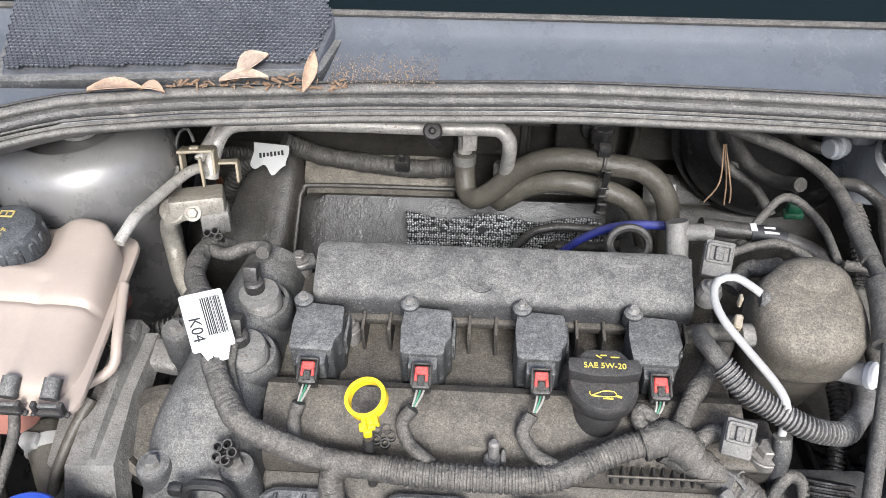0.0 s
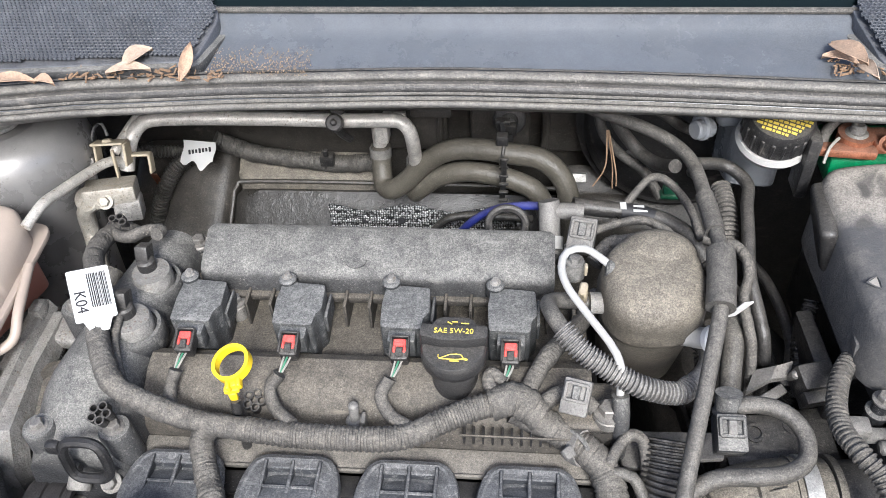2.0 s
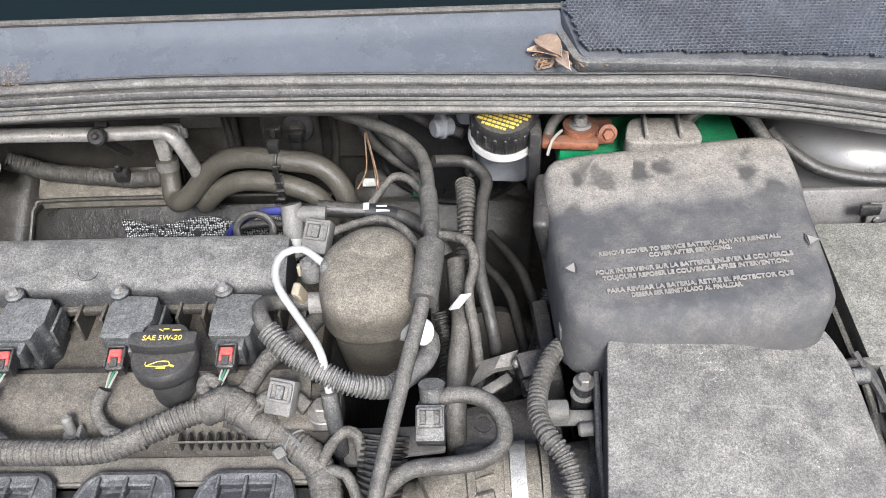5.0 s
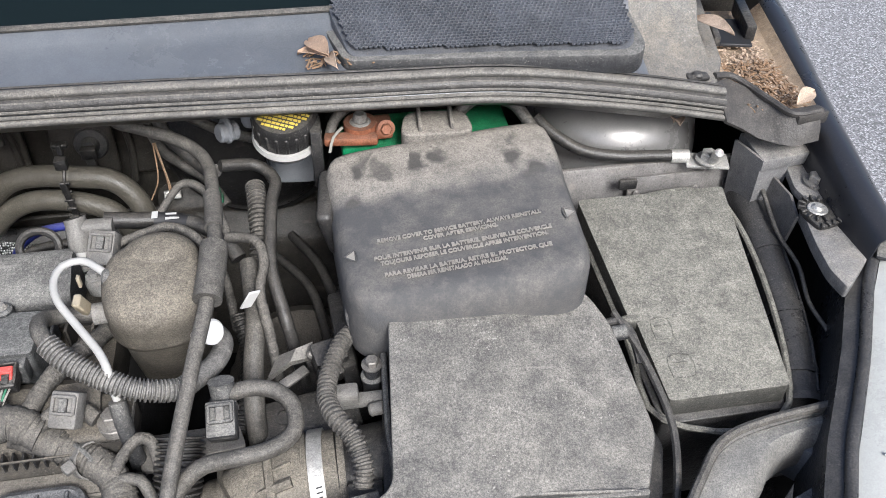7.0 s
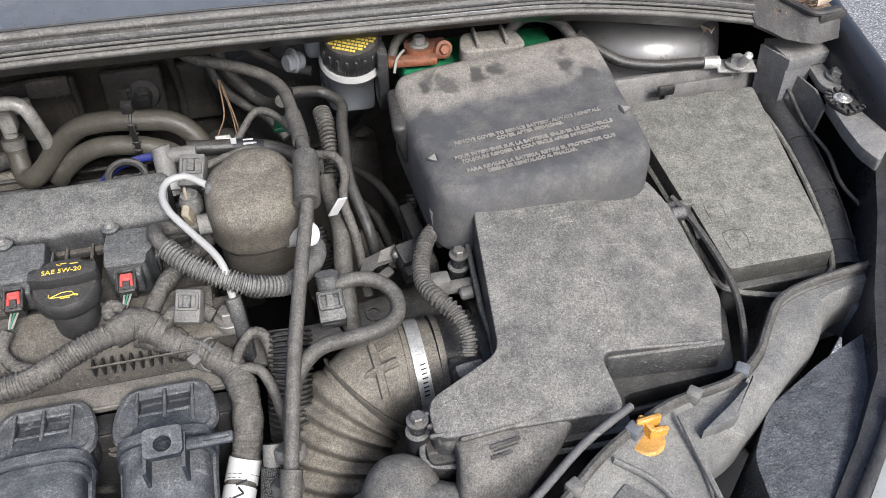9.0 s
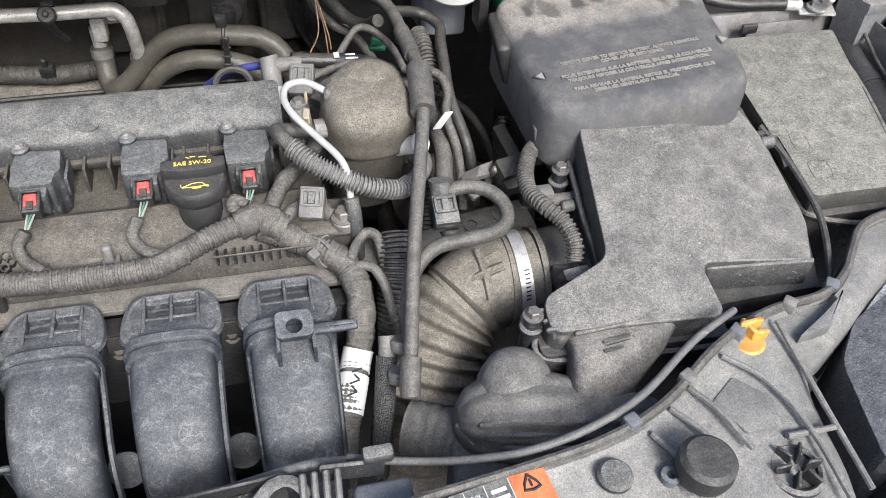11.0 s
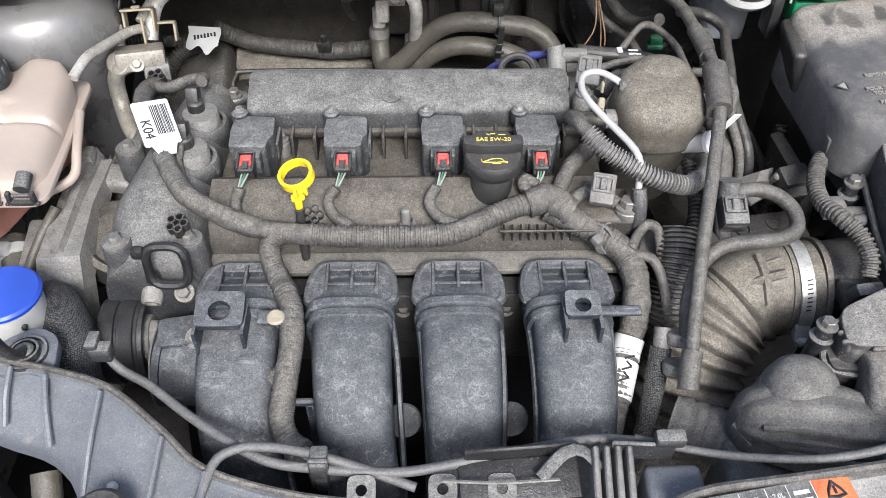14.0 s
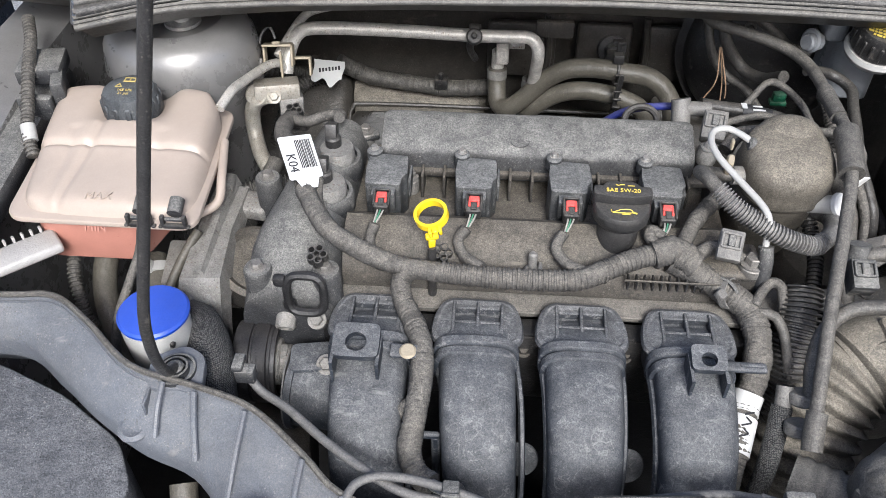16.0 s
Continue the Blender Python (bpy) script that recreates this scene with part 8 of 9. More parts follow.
solo("mount_bracket", prism(rounded_poly([(-0.375, -0.05), (-0.345, -0.05), (-0.340, -0.11), (-0.365, -0.12)], 0.006, 3), 0.72, 0.80, 0.004), M_CAST, "rounded metal bracket beside the mount", "bracket")
M_PULLEY = surface("pulley_plastic", (0.016, 0.015, 0.016), 0.40, dust=0.10, specks=0.05)
pul = thing("belt_pulley", "black ribbed belt pulley with metal hub", "pulley", (-0.252, -0.19, 0.73))
PM = pose(-0.246, -0.180, 0.756, 0, 90, 2) @ Matrix.Diagonal((0.84, 0.84, 1, 1))
part("rim", moved(lathe([(0.028, -0.022), (0.050, -0.022), (0.052, -0.018), (0.052, -0.006), (0.0495, -0.005), (0.0495, -0.003), (0.052, -0.002), (0.052, 0.012), (0.0495, 0.013), (0.0495, 0.016), (0.051, 0.017), (0.050, 0.021), (0.043, 0.021), (0.041, 0.012), (0.028, 0.008)], n=48, hollow=True), PM), M_PULLEY, pul)
part("hub", moved(merge(disc(0.030, 0.016, (0, 0, 0.006)), disc(0.022, 0.012, (0, 0, 0.020)), disc(0.010, 0.012, (0, 0, 0.030)), rbox(0.050, 0.020, 0.016, (0, 0, 0.022), 0.005, 2), rbox(0.020, 0.050, 0.016, (0, 0, 0.022), 0.005, 2)), PM), M_CAST, pul)
thr = thing("throttle_body", "grey throttle pipe at the manifold end", "throttle body", (-0.19, -0.235, 0.70))
part("pipe", tube([(-0.200, -0.215, 0.757), (-0.18, -0.217, 0.757), (-0.140, -0.222, 0.758)], 0.036, 32), M_MANI, thr, "", 60)
part("flange", tube([(-0.206, -0.2145, 0.757), (-0.199, -0.215, 0.757)], 0.0395, 32), M_MANI, thr, "", 60)
part("flange_lip", tube([(-0.2095, -0.2142, 0.757), (-0.208, -0.2142, 0.757)], 0.0405, 32), M_LGREY, thr, "", 60)
part("bridge", prism(rounded_poly([(-0.208, -0.188), (-0.158, -0.180), (-0.145, -0.215), (-0.205, -0.222)], 0.006, 3), 0.770, 0.797, 0.004), M_MANI, thr)
part("bolt_head", bolt((-0.168, -0.212, 0.797), 0.007, 0.006, (30, 0, 0)), M_STEELD, thr)
gas = thing("gasket_ring", "black oval rubber gasket in front of the timing cover", "gasket", (-0.19, -0.165, 0.79))
part("ring", tube([(-0.190 + 0.018 * math.copysign(abs(math.cos(a)) ** 0.6, math.cos(a)), -0.174 + 0.004 * math.sin(a), 0.856 + 0.022 * math.copysign(abs(math.sin(a)) ** 0.6, math.sin(a))) for a in (2 * math.pi * i / 24 for i in range(25))], 0.0046, 8, 0.003), M_STRIP, gas)
for lx_, lz_ in ((-0.214, 0.872), (-0.208, 0.838)):
    part("lug", rbox(0.013, 0.010, 0.013, (lx_, -0.172, lz_), 0.004), M_STRIP, gas)
solo("drain_spigot", merge(lathe([(0.010, -0.036), (0.0105, -0.002), (0.009, 0.0), (0.0055, 0.0), (0.0055, -0.008), (0, -0.008)], (-0.218, -0.172, 0.800), (118, 0, 0))), M_CAST, "pale hollow metal spigot", "spigot")
solo("tensioner_bolt", merge(disc(0.009, 0.010, (-0.184, -0.164, 0.805), (35, 0, 0)), bolt((-0.184, -0.169, 0.813), 0.0065, 0.008, (35, 0, 0))), M_CAST, "dusty hexagon bolt under the timing cover", "bolt")


def star_clip(x, y, z, tilt=20):
    s_ = thing("push_clip", "black star-shaped push clip", "clip", (x, y, z - 0.02), "push clips")
    part("stem", disc(0.007, 0.024, (x, y + 0.004, z - 0.026)), M_BLACK, s_)
    for i in range(5):
        a = 2 * math.pi * i / 5
        part("petal", moved(lathe([(0.0030, -0.005), (0.0042, -0.005), (0.0042, 0.005), (0.0030, 0.005)], (0.0066 * math.cos(a), 0.0066 * math.sin(a), 0), n=12, hollow=True), pose(x, y, z, tilt, 0, 0)), M_BLACK, s_)
    return s_


star_clip(-0.182, -0.142, 0.878)
star_clip(-0.062, -0.104, 0.852)
star_clip(-0.250, 0.088, 0.884)
for bx_, by_ in ((-0.166, 0.084), (-0.105, 0.002)):
    solo("cover_bolt", merge(disc(0.010, 0.020, (bx_, by_, 0.844)), bolt((bx_, by_, 0.864), 0.0062, 0.007)), M_STEELD, "rusty bolt on the cam cover", "bolt", "cover bolts")
part("ear", rbox(0.045, 0.018, 0.010, (-0.172, 0.080, 0.858), 0.004, 2, (0, 0, 25)), M_GREY, tc)
solo("cover_stud", merge(disc(0.0045, 0.028, (0.030, -0.118, 0.842), (-8, 0, 0)), disc(0.008, 0.014, (0.030, -0.118, 0.838)), rbox(0.004, 0.012, 0.02, (0.038, -0.118, 0.846), 0.001, 1)), M_LGREY, "grey plastic stud on the cam cover front", "stud")
# washer filler and prop rod
wash = thing("washer_filler", "white washer filler neck with a blue cap", "washer filler", (-0.335, -0.21, 0.72))
part("neck", lathe([(0.024, 0.70), (0.0280, 0.77), (0.0318, 0.825), (0.0325, 0.838), (0.0325, 0.853), (0, 0.853)], (-0.330, -0.209, 0), n=36), M_WHITE, wash)
part("cap", moved(lathe([(0.0325, -0.004), (0.0340, -0.003), (0.0342, 0.0), (0.032, 0.0025), (0.018, 0.004), (0, 0.0045)], n=40), pose(-0.330, -0.207, 0.857, 0, 0, 0)), M_BLUE, wash)
part("tab", rbox(0.018, 0.006, 0.008, (-0.312, -0.228, 0.842), 0.002, 1, (0, 20, -40)), M_BLACK, wash)
prop = thing("prop_rod", "black hood prop rod in a plastic pivot", "prop rod", (-0.295, -0.265, 0.84))
part("rod", tube([(-0.103, -0.230, 1.72), (-0.1897, -0.2656, 1.36), (-0.2382, -0.2866, 1.15), (-0.2605, -0.2967, 1.05), (-0.2780, -0.3050, 0.970), (-0.2835, -0.3040, 0.930), (-0.2875, -0.2960, 0.895), (-0.2895, -0.2840, 0.868), (-0.290, -0.270, 0.856)], 0.0048, 12), M_BLACK, prop)
part("pivot", merge(lathe([(0.010, 0), (0.012, 0.0), (0.012, 0.010), (0.010, 0.010)], (-0.290, -0.270, 0.847), n=28, hollow=True), lathe([(0.016, 0), (0.018, 0.0), (0.018, 0.006), (0.016, 0.006)], (-0.290, -0.270, 0.848), n=28, hollow=True), disc(0.008, 0.012, (-0.290, -0.270, 0.847))), M_GREY, prop)
part("housing", prism(rounded_poly([(-0.318, -0.255), (-0.290, -0.238), (-0.268, -0.250), (-0.262, -0.288), (-0.312, -0.290)], 0.010, 4), 0.838, 0.850, 0.003), M_DUCT, prop)
for x_ in (-0.310, -0.266):
    part("rib", rbox(0.003, 0.03, 0.016, (x_, -0.292, 0.840), 0.001, 1), M_DUCT, prop)
hose("mesh_hose", "large black mesh-covered hose by the washer filler", [(-0.316, -0.168, 0.80), (-0.298, -0.188, 0.815), (-0.282, -0.215, 0.812), (-0.275, -0.240, 0.795), (-0.274, -0.26, 0.75)], 0.022, M_BRAID)
hose("washer_hose", "thin grey washer hose below the tank", [(-0.372, -0.108, 0.868), (-0.374, -0.122, 0.850), (-0.384, -0.145, 0.825), (-0.392, -0.175, 0.80), (-0.395, -0.20, 0.76)], 0.0048, M_TAPE)
hose("coolant_hose", "brown dusty coolant hose below the tank", [(-0.446, -0.06, 0.79), (-0.445, -0.085, 0.775), (-0.438, -0.110, 0.762), (-0.425, -0.135, 0.745), (-0.41, -0.16, 0.70)], 0.0135, M_HEAT)
hose("coolant_hose", "dusty coolant hose with a pale clamp", [(-0.39, -0.075, 0.79), (-0.376, -0.100, 0.782), (-0.36, -0.128, 0.770), (-0.345, -0.16, 0.745), (-0.34, -0.18, 0.70)], 0.017, M_HEAT)
solo("hose_clamp", merge(rbox(0.018, 0.014, 0.016, (-0.388, -0.096, 0.800), 0.004), tube([(-0.384, -0.086, 0.787), (-0.379, -0.096, 0.784)], 0.0185, 24)), M_WHITE, "pale plastic hose clamp", "hose clamp")
hose("corrugated_conduit", "thin black corrugated conduit by the tank", [(-0.478, -0.070, 0.80), (-0.474, -0.095, 0.785), (-0.465, -0.115, 0.765), (-0.455, -0.13, 0.73)], 0.0068, M_RUB, "conduit", "corrugated")
hose("steel_pipe", "rust-brown pipe beside the engine mount", [(-0.330, -0.07, 0.835), (-0.345, -0.10, 0.815), (-0.356, -0.13, 0.79), (-0.362, -0.15, 0.75)], 0.0055, M_HEAT, "pipe")
hose("ac_hose", "pale pipe with a ribbed joint below the panel", [(-0.285, -0.330, 0.76), (-0.280, -0.355, 0.745), (-0.276, -0.39, 0.725), (-0.272, -0.42, 0.71)], 0.013, M_HEAT, "pipe")
solo("ribbed_joint", corrugated([(-0.279, -0.362, 0.741), (-0.2755, -0.395, 0.722), (-0.273, -0.415, 0.712)], 0.0155, 0.012, 0.07, 20), M_IVORY, "pale ribbed plastic pipe joint", "pipe joint")
# left wing
part("wing_rail", rbox(0.06, 0.42, 0.03, (-0.555, -0.08, 0.875), 0.008, 2, (6, 0, 0)), M_GREY, car)
part("wing_bracket", merge(rbox(0.05, 0.05, 0.02, (-0.535, 0.085, 0.935), 0.004, 2, (0, 0, 12)), rbox(0.014, 0.04, 0.05, (-0.508, 0.060, 0.915), 0.003, 2, (0, 0, 20)), rbox(0.04, 0.012, 0.03, (-0.53, 0.04, 0.91), 0.003)), M_GREY, car)
hose("corrugated_conduit", "black corrugated conduit along the wing", [(-0.560, 0.13, 0.97), (-0.548, 0.10, 0.958), (-0.538, 0.06, 0.945), (-0.528, 0.02, 0.925), (-0.520, -0.01, 0.91), (-0.510, -0.03, 0.895)], 0.0065, M_RUB, "conduit", "corrugated")
solo("conduit_joint", tube([(-0.522, -0.002, 0.916), (-0.516, -0.016, 0.905)], 0.008, 12), M_WHITE, "white joint on the conduit", "joint")

# ---- cowl furniture ----
padl = thing("cowl_grille", "dimpled dark plastic cowl grille", "cowl grille", (-0.27, 0.16, 1.045), "cowl grilles")


def inside(poly, x, y, margin):
    """Whether a point lies in an outline, clear of its edge."""
    hit, m_ = False, len(poly)
    for i in range(m_):
        (x0, y0), (x1, y1) = poly[i - 1], poly[i]
        if (y0 > y) != (y1 > y) and x < (x1 - x0) * (y - y0) / (y1 - y0) + x0:
            hit = not hit
        d = Vector((x1 - x0, y1 - y0))
        t_ = max(0, min(1, Vector((x - x0, y - y0)).dot(d) / max(1e-9, d.length_squared)))
        if (Vector((x0, y0)) + d * t_ - Vector((x, y))).length < margin:
            return False
    return hit


def honeycomb(poly, zf, R=0.0026, depth=0.0020):
    """A moulded net of hexagonal pits filling an outline."""
    V, F, K = [], [], []
    x0, x1, y0, y1 = min(p[0] for p in poly), max(p[0] for p in poly), min(p[1] for p in poly), max(p[1] for p in poly)
    j, y = 0, y0
    while y < y1:
        x = x0 + (R * 0.866 if j % 2 else 0)
        while x < x1:
            if inside(poly, x, y, R * 1.1):
                b0 = len(V)
                for r, dz in ((1.0, 0), (0.80, 0.0004), (0.70, -depth)):
                    for k in range(6):
                        a = math.pi / 6 + math.pi * k / 3
                        px_, py_ = x + R * r * math.cos(a), y + R * r * math.sin(a)
                        V.append((px_, py_, zf(px_, py_) + dz))
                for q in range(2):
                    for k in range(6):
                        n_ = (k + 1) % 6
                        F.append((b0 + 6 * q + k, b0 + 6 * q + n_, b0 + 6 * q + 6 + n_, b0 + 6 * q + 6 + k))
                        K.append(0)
                # floor of the hole takes the near-black slot, which stands in for shade
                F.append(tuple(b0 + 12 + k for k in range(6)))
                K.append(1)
            x += R * 1.732
        y += R * 1.5
        j += 1
    return V, F, K


def net(poly, zf, parent):
    V, F, K = honeycomb(poly, zf)
    me = bpy.data.meshes.new("net")
    me.from_pydata(V, [], F)
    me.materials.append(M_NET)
    me.materials.append(M_NETSHADE)
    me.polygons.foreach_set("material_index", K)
    ob = new("net", me)
    ob.parent = parent
    ob.matrix_parent_inverse = Matrix.Translation(-parent.location)
    ob["kind"] = "stuff"


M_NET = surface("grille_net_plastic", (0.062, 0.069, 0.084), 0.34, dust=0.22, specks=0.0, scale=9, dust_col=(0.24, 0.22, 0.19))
# darkness down in the grille holes, put into the colour of their floors
M_NETSHADE = surface("grille_hole_shade", (0.012, 0.012, 0.014), 0.5, dust=0.25, specks=0.0, dust_col=(0.12, 0.11, 0.10))


def grille_z(x, y):
    return 1.060 + 0.22 * max(0, y - 0.13)


LP = rounded_poly([(-0.450, 0.30), (-0.148, 0.265), (-0.126, 0.186), (-0.137, 0.132), (-0.32, 0.118), (-0.408, 0.110)], 0.008, 3)
part("mesh", prism(LP, 1.044, 1.062, 0.005, 3, lambda x, y: grille_z(x, y) - 0.007), M_NET, padl)
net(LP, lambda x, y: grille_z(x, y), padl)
part("frame", prism(rounded_poly([(-0.456, 0.31), (-0.140, 0.27), (-0.119, 0.186), (-0.132, 0.126), (-0.32, 0.110), (-0.415, 0.102)], 0.008, 3), 1.036, 1.052, 0.004, 2), M_GREY, padl)
padr = thing("cowl_grille", "dimpled dark plastic cowl grille", "cowl grille", (0.61, 0.15, 1.045), "cowl grilles")
RP = rounded_poly([(0.470, 0.26), (0.466, 0.195), (0.480, 0.132), (0.62, 0.122), (0.745, 0.108), (0.758, 0.125), (0.762, 0.20), (0.755, 0.28)], 0.010, 3)
part("mesh", prism(RP, 1.044, 1.062, 0.006, 3, lambda x, y: grille_z(x, y) - 0.007), M_NET, padr)
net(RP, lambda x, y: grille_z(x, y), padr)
part("frame", prism(rounded_poly([(0.460, 0.27), (0.458, 0.195), (0.474, 0.126), (0.62, 0.113), (0.752, 0.098), (0.766, 0.118), (0.772, 0.20), (0.765, 0.29)], 0.010, 3), 1.032, 1.053, 0.004, 2), M_GREY, padr)
part("cowl_end", prism([(0.76, 0.30), (0.77, 0.12), (0.80, 0.105), (0.848, 0.112), (0.868, 0.150), (0.895, 0.30)], 0.985, 1.012, 0.004, 2, lambda x, y: 1.006 + 0.10 * (y - 0.11)), M_COWLD, car)
part("cowl_end_plug", merge(rbox(0.024, 0.012, 0.006, (0.825, 0.114, 1.013), 0.003), disc(0.006, 0.006, (0.825, 0.114, 1.012))), M_BLACK, car)
part("gutter", strip([[(0.852, 0.122, 1.000), (0.862, 0.090, 0.985), (0.93, 0.072, 0.978), (0.948, 0.075, 0.985)], [(0.866, 0.150, 1.002), (0.884, 0.140, 0.982), (0.945, 0.12, 0.976), (0.955, 0.12, 0.985)], [(0.885, 0.30, 1.026), (0.90, 0.30, 0.985), (0.975, 0.30, 0.98), (0.985, 0.30, 0.99)]], 0.003), M_SAND, car, "gutter with sandy dirt")
part("cowl_end_moulding", strip([[(0.838, 0.104, 1.010), (0.841, 0.086, 1.004), (0.846, 0.072, 0.985)], [(0.862, 0.121, 1.004), (0.862, 0.094, 0.994), (0.862, 0.068, 0.978)], [(0.882, 0.102, 1.000), (0.880, 0.080, 0.988), (0.876, 0.058, 0.972)], [(0.895, 0.074, 0.998), (0.894, 0.060, 0.984), (0.893, 0.048, 0.970)], [(0.908, 0.054, 0.996), (0.908, 0.047, 0.984), (0.907, 0.042, 0.970)], [(0.935, 0.058, 0.995), (0.935, 0.050, 0.984), (0.934, 0.045, 0.972)]], 0.004), M_SEALB, car, "moulded dark rubber end of the seal", 60)
part("moulding_lip", tube([(0.846, 0.118, 1.010), (0.866, 0.122, 1.006), (0.880, 0.108, 1.002), (0.893, 0.080, 1.000), (0.906, 0.056, 0.999), (0.936, 0.060, 0.998)], 0.0035, 8), M_SEALB, car)
part("moulding_tab", prism([(0.906, 0.066), (0.938, 0.070), (0.944, 0.056), (0.908, 0.050)], 0.985, 0.999, 0.002), M_SEALB, car)
# flat black slab painted in for the shaded hinge opening
part("hinge_opening_shade", rbox(0.040, 0.060, 0.004, (0.916, 0.232, 0.992), 0.001, 1, (0, 0, -12)), M_INK_SHADE, car)
part("hinge_arm", merge(rbox(0.012, 0.07, 0.02, (0.938, 0.245, 1.000), 0.003, 2, (0, 0, -12)), rbox(0.008, 0.06, 0.012, (0.894, 0.232, 0.998), 0.002, 2, (0, 0, -12))), M_BLACK, car)


def leaf(x, y, z, rot, l=0.03, w=0.014, mat=None):
    l, w = l * 1.05, w * 1.0
    rows_ = []
    for i in range(7):
        t_ = i / 6
        ww = w * math.sin(math.pi * min(1, t_ * 0.92 + 0.06)) * 0.5
        zz = 0.006 * math.sin(t_ * 3.0)
        rows_.append([(t_ * l, -ww, zz + 0.002), (t_ * l, 0, zz - 0.001), (t_ * l, ww, zz + 0.003)])
    return solo("dry_leaf", moved(strip(rows_, 0.0006), pose(x, y, z, *rot)), mat or M_LEAF, "curled brown dry leaf", "leaf", "dry leaves", angle=80)


random.seed(12)
M_LEAF2 = surface("pale_dry_leaf", (0.45, 0.34, 0.25), 0.7, dust=0.15, specks=0.0, scale=60)
for x, y, z, r_, l, w in ((-0.325, 0.094, 1.05, (0, 0, 5), 0.045, 0.016), (-0.215, 0.110, 1.052, (0, 0, 8), 0.040, 0.014), (-0.200, 0.118, 1.055, (0, -10, 40), 0.030, 0.022), (-0.142, 0.100, 1.052, (40, -35, 78), 0.036, 0.012), (-0.28, 0.098, 1.05, (0, 0, -12), 0.022, 0.012), (0.443, 0.168, 1.052, (10, -10, -70), 0.050, 0.020), (0.432, 0.150, 1.05, (0, 5, -20), 0.030, 0.015), (0.462, 0.140, 1.05, (30, -10, -80), 0.034, 0.012), (0.853, 0.20, 1.030, (20, -10, -75), 0.06, 0.016), (0.916, 0.072, 0.998, (15, -10, 30), 0.026, 0.016), (0.812, 0.100, 0.965, (0, 30, 80), 0.026, 0.016)):
    leaf(x, y, z, r_, l, w, M_LEAF if random.random() < 0.5 else M_LEAF2)


def litter(name, label, count, x0, x1, y0, y1, zf, l0, l1, mat, seed):
    """Loose needles and chips lying in a hollow."""
    random.seed(seed)
    parts_ = []
    for i in range(count):
        x, y = random.uniform(x0, x1), random.uniform(y0, y1)
        l = random.uniform(l0, l1)
        parts_.append(rbox(l, min(l * 0.8, random.uniform(0.0006, 0.0026)), 0.001, (x, y, zf(x, y) + random.uniform(0, 0.006)), 0, rot=(0, random.uniform(-22, 22), random.uniform(0, 180))))
    return solo(name, merge(*parts_), mat, label, "leaf litter", kind="stuff")


litter("pine_litter", "brown pine straw and bark chips in the gutter", 420, 0.872, 0.938, 0.082, 0.17, lambda x, y: 0.986, 0.002, 0.012, M_STRAW, 3)
litter("pine_litter", "pale bark crumbs in the gutter", 700, 0.880, 0.942, 0.085, 0.26, lambda x, y: 0.984, 0.001, 0.006, M_LEAF2, 4)
litter("pine_litter", "brown crumbs beside the cowl grille", 90, -0.26, -0.105, 0.108, 0.126, lambda x, y: 1.046, 0.002, 0.010, M_STRAW, 5)
litter("pine_litter", "pale sandy dirt beside the cowl grille", 1100, -0.125, -0.030, 0.122, 0.178, lambda x, y: 1.0425, 0.0003, 0.0011, M_SAND, 9)
litter("pine_litter", "brown crumbs beside the cowl grille", 60, 0.44, 0.50, 0.126, 0.150, lambda x, y: 1.046, 0.002, 0.012, M_STRAW, 6)
litter("pine_litter", "pine straw at the wing", 160, -0.55, -0.43, 0.13, 0.26, lambda x, y: 1.035, 0.010, 0.040, M_STRAW, 7)

# ---- things low in the bay ----
gear = thing("gearbox", "dark dusty gearbox casing below the battery", "gearbox", (0.42, 0.02, 0.45))
part("casing", rbox(0.20, 0.20, 0.20, (0.42, 0.02, 0.60), 0.030, 4, (0, 0, 8)), M_UNDER, gear)
part("bell", lathe([(0.06, 0), (0.075, 0.01), (0.075, 0.03), (0.055, 0.05), (0, 0.055)], (0.40, 0.06, 0.69), (10, 0, 0), 32), M_UNDER, gear)
for k in range(5):
    part("rib", rbox(0.006, 0.09, 0.03, (0.35 + 0.032 * k, -0.03, 0.705), 0.002, 1, (0, 0, 8)), M_UNDER, gear)
for bx_, by_ in ((0.36, -0.06), (0.43, -0.065), (0.49, -0.02), (0.47, 0.08)):
    part("bolt_head", bolt((bx_, by_, 0.704), 0.008, 0.008), M_UNDER, gear)
shifter = thing("shift_linkage", "dusty steel shift lever bracket above the gearbox", "linkage", (0.41, -0.05, 0.78))
part("plate", loft([[(0.374, -0.062, 0.838), (0.384, -0.040, 0.842), (0.384, -0.040, 0.836), (0.374, -0.062, 0.832)], [(0.396, -0.052, 0.846), (0.402, -0.040, 0.850), (0.402, -0.040, 0.845), (0.396, -0.052, 0.840)], [(0.414, -0.046, 0.842), (0.418, -0.034, 0.850), (0.418, -0.034, 0.846), (0.414, -0.046, 0.838)]]), M_STEELD, shifter)
part("arm", rbox(0.030, 0.010, 0.006, (0.398, -0.060, 0.832), 0.002, 2, (20, 0, 35)), M_STEELD, shifter)
part("pin", disc(0.004, 0.022, (0.416, -0.042, 0.836), (30, 0, 0)), M_STEELD, shifter)
part("bracket", rbox(0.10, 0.05, 0.006, (0.405, -0.085, 0.800), 0.002, 2, (12, 0, 10)), M_BLACK, shifter)
for bx_, by_ in ((0.385, -0.082), (0.420, -0.072)):
    part("hole_rim", lathe([(0.006, 0), (0.009, 0), (0.009, 0.003), (0.006, 0.003)], (bx_, by_, 0.8035), (12, 0, 10), 16, True), M_BLACK, shifter)
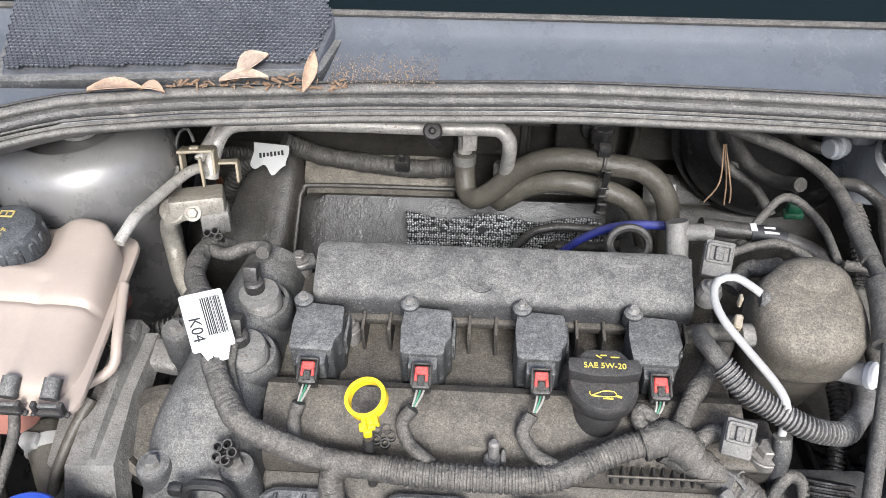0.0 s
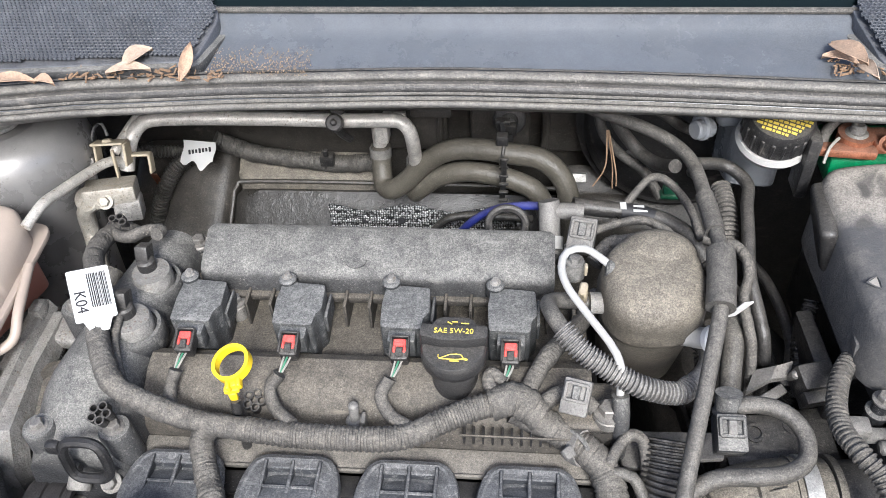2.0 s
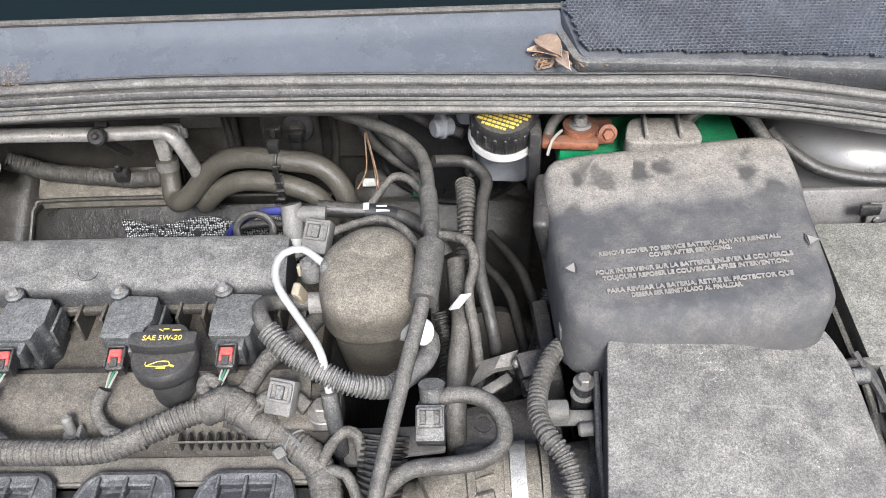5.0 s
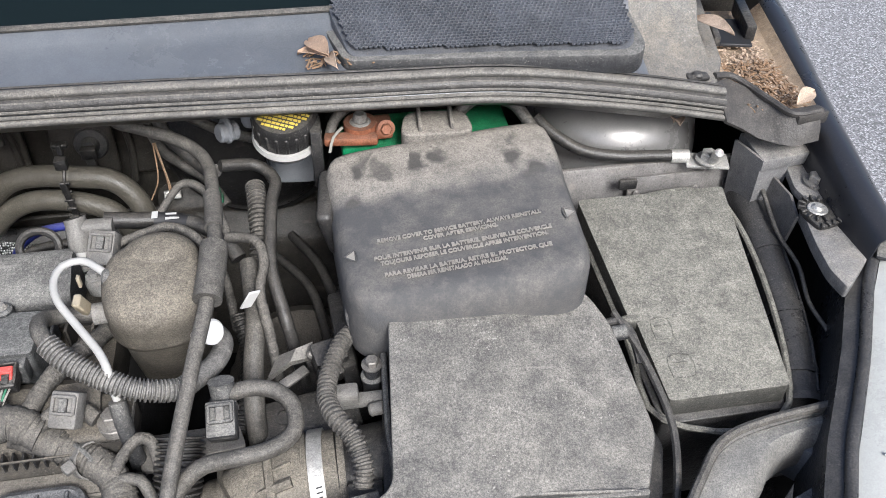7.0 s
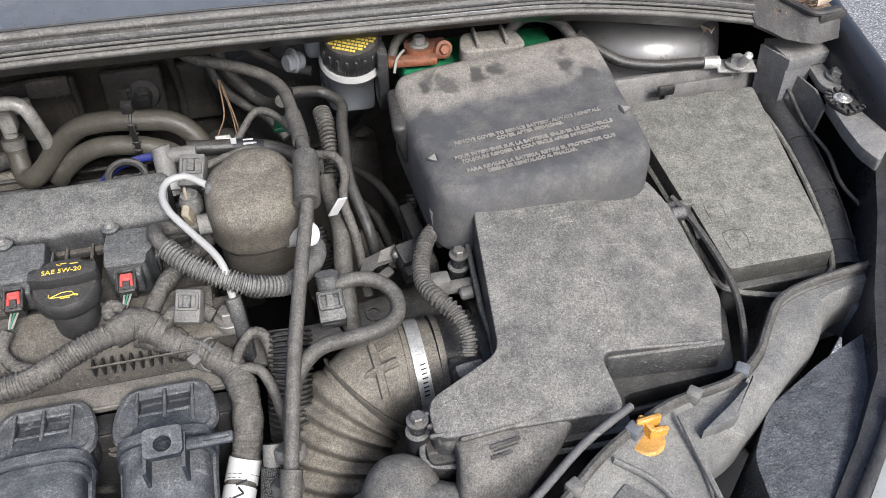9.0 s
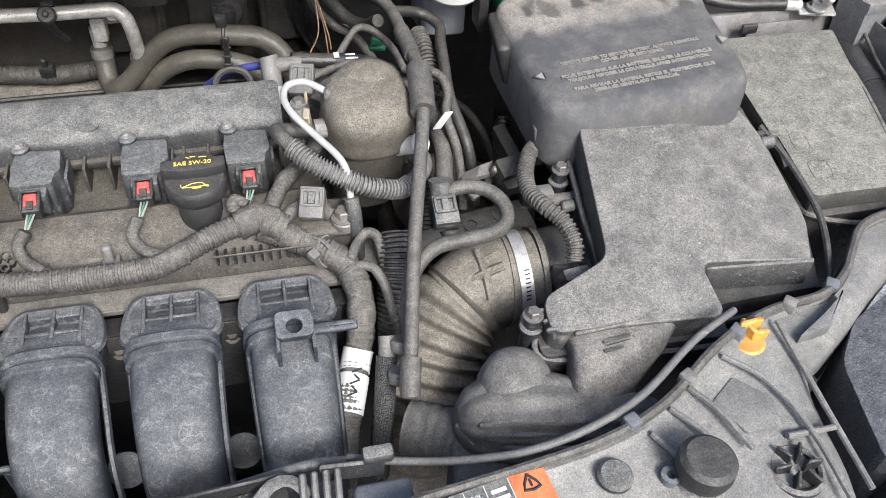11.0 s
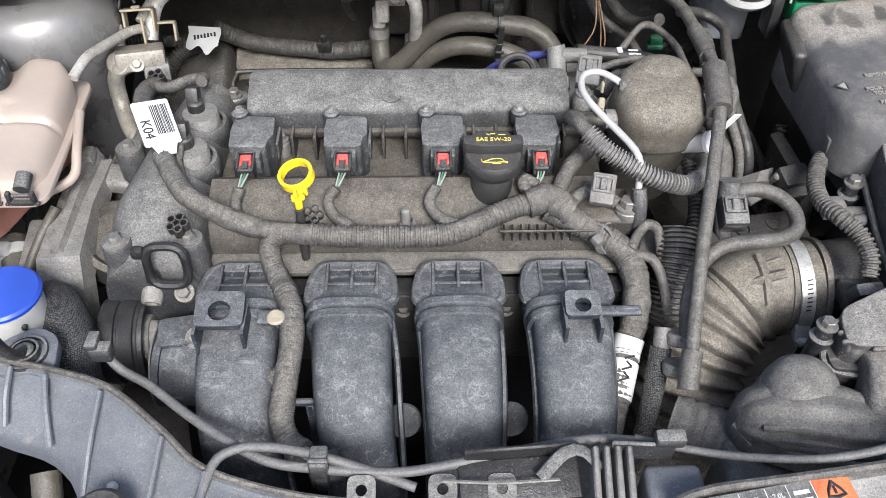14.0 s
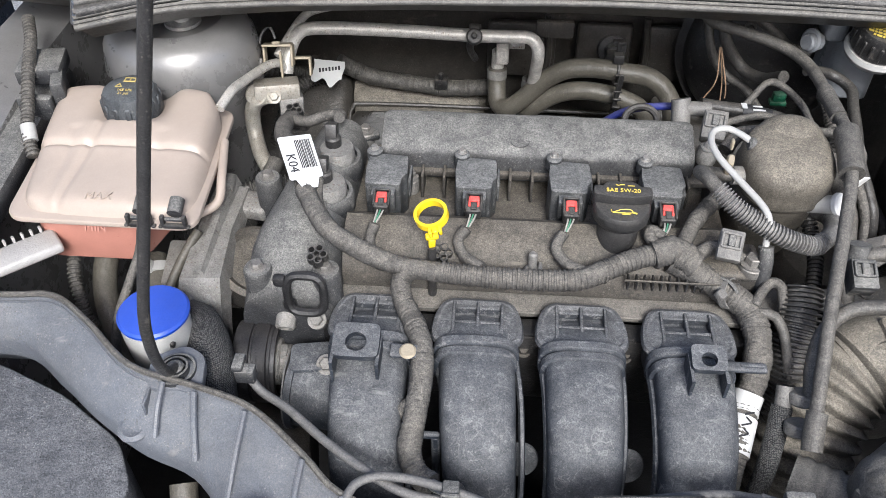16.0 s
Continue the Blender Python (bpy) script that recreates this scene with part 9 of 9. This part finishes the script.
hose("shift_cable", "black shift cable running over the gearbox", [(0.40, 0.20, 0.78), (0.43, 0.12, 0.80), (0.445, 0.05, 0.79), (0.43, -0.01, 0.80), (0.415, -0.04, 0.83)], 0.0055, M_BLACK, "cable")
hose("shift_cable", "black shift cable running over the gearbox", [(0.37, 0.22, 0.74), (0.415, 0.13, 0.76), (0.43, 0.06, 0.755), (0.44, 0.0, 0.75), (0.45, -0.06, 0.74)], 0.0055, M_BLACK, "cable")
hose("loom_branch", "black corrugated loom hanging beside the battery", [(0.455, 0.05, 0.84), (0.445, 0.02, 0.81), (0.44, -0.01, 0.78), (0.43, -0.03, 0.74)], 0.007, M_BLACK, "wiring", "corrugated")
hose("loom_branch", "black corrugated loom below the pump", [(0.345, 0.04, 0.82), (0.352, 0.01, 0.80), (0.350, -0.03, 0.79), (0.340, -0.07, 0.77)], 0.008, M_BLACK, "wiring", "corrugated")
solo("battery_tray", rbox(0.016, 0.10, 0.09, (0.452, -0.015, 0.80), 0.004, 2, (0, -8, 4)), M_BLACK, "black plastic battery tray side", "battery tray")
solo("wing_connector", merge(rbox(0.032, 0.024, 0.03, (0.432, -0.05, 0.845), 0.003, 2, (20, 0, 15)), rbox(0.024, 0.012, 0.02, (0.432, -0.066, 0.838), 0.002, 2, (20, 0, 15))), M_BLACK, "black square connector beside the battery cover", "connector")
# bolts and tabs in the slots between the runners
for sx_ in (-0.076, 0.026, 0.129):
    solo("flange_bolt", merge(disc(0.008, 0.010, (sx_, -0.160, 0.772), (30, 0, 0)), bolt((sx_, -0.166, 0.780), 0.0055, 0.007, (30, 0, 0))), M_UNDER, "dark flange bolt between two runners", "bolt", "flange bolts")
for sx_ in (0.128, 0.026):
    solo("web_tab", lathe([(0, -0.002), (0.017, -0.002), (0.018, 0), (0.017, 0.002), (0, 0.002)], (sx_, -0.268, 0.738), (58, 0, 0), 28), M_MANI, "oval grey tab between two runners", "tab", "manifold tabs")
solo("support_strut", merge(rbox(0.008, 0.006, 0.10, (-0.055, -0.285, 0.745), 0.002, 1), rbox(0.03, 0.006, 0.008, (-0.066, -0.285, 0.796), 0.002, 1)), M_MANI, "grey manifold support strut", "strut")
# air-conditioning lines and shapes by the belt side
hose("refrigerant_line", "dark refrigerant hose beside the timing cover", [(-0.285, 0.10, 0.80), (-0.300, 0.05, 0.78), (-0.315, 0.0, 0.75), (-0.32, -0.06, 0.70)], 0.011, M_RUB)
solo("alternator", merge(lathe([(0, 0), (0.05, 0), (0.056, 0.01), (0.056, 0.06), (0.05, 0.07), (0, 0.07)], (-0.262, -0.235, 0.66), (0, 90, 10), 32)), M_UNDER, "dark alternator body low beside the engine", "alternator")

hose("ribbed_sleeve", "black ribbed rubber sleeve beside the harness", [(0.300, -0.118, 0.842), (0.297, -0.140, 0.826), (0.292, -0.160, 0.806), (0.288, -0.185, 0.770), (0.286, -0.20, 0.70)], 0.019, M_BLACK, "hose", "corrugated", 18)
solo("support_plate", prism(rounded_poly([(0.262, -0.130), (0.262, -0.094), (0.345, -0.092), (0.352, -0.118), (0.315, -0.122), (0.300, -0.134)], 0.004, 3), 0.812, 0.817, 0.0012), M_STEELD, "dusty grey steel plate beneath the pump", "plate")
solo("cable_clamp", merge(flat_ring(0.0160, 0.0016, 0.008, pose(0.226, -0.1295, 0.842, 0, 62, -36)), rbox(0.010, 0.010, 0.008, (0.214, -0.142, 0.852), 0.002, 2, (20, 0, 40))), M_LGREY, "pale grey clamp round the wiring harness", "clamp")

# ---- things set in their final places ----
settle(fuse, 0.006, 0.012, 0.006)
settle(tank, 0.004, -0.002, 0.030)
settle(latch, 0.006, -0.008, 0.010)
settle(mani, 0.003, -0.004, 0.010)
settle(rl, -0.002, 0.004, 0.011)
settle(stop, -0.008, -0.006, 0.013)
settle(cas, 0.0, 0.0, 0.010)
settle(nose, 0.004, -0.007, -0.001)
settle(reso, 0.004, -0.012, 0.022)
settle(snork, -0.006, -0.008, 0.020)
settle(shield, -0.008, 0.018, -0.004)
settle(tee, 0.004, -0.010, 0.0)
settle(brake, -0.006, 0.006, 0.007)
settle(oc, -0.006, -0.006, 0.0)
settle(wbr, -0.001, -0.005, -0.004)
settle(tag, 0.008, -0.002, 0.014)
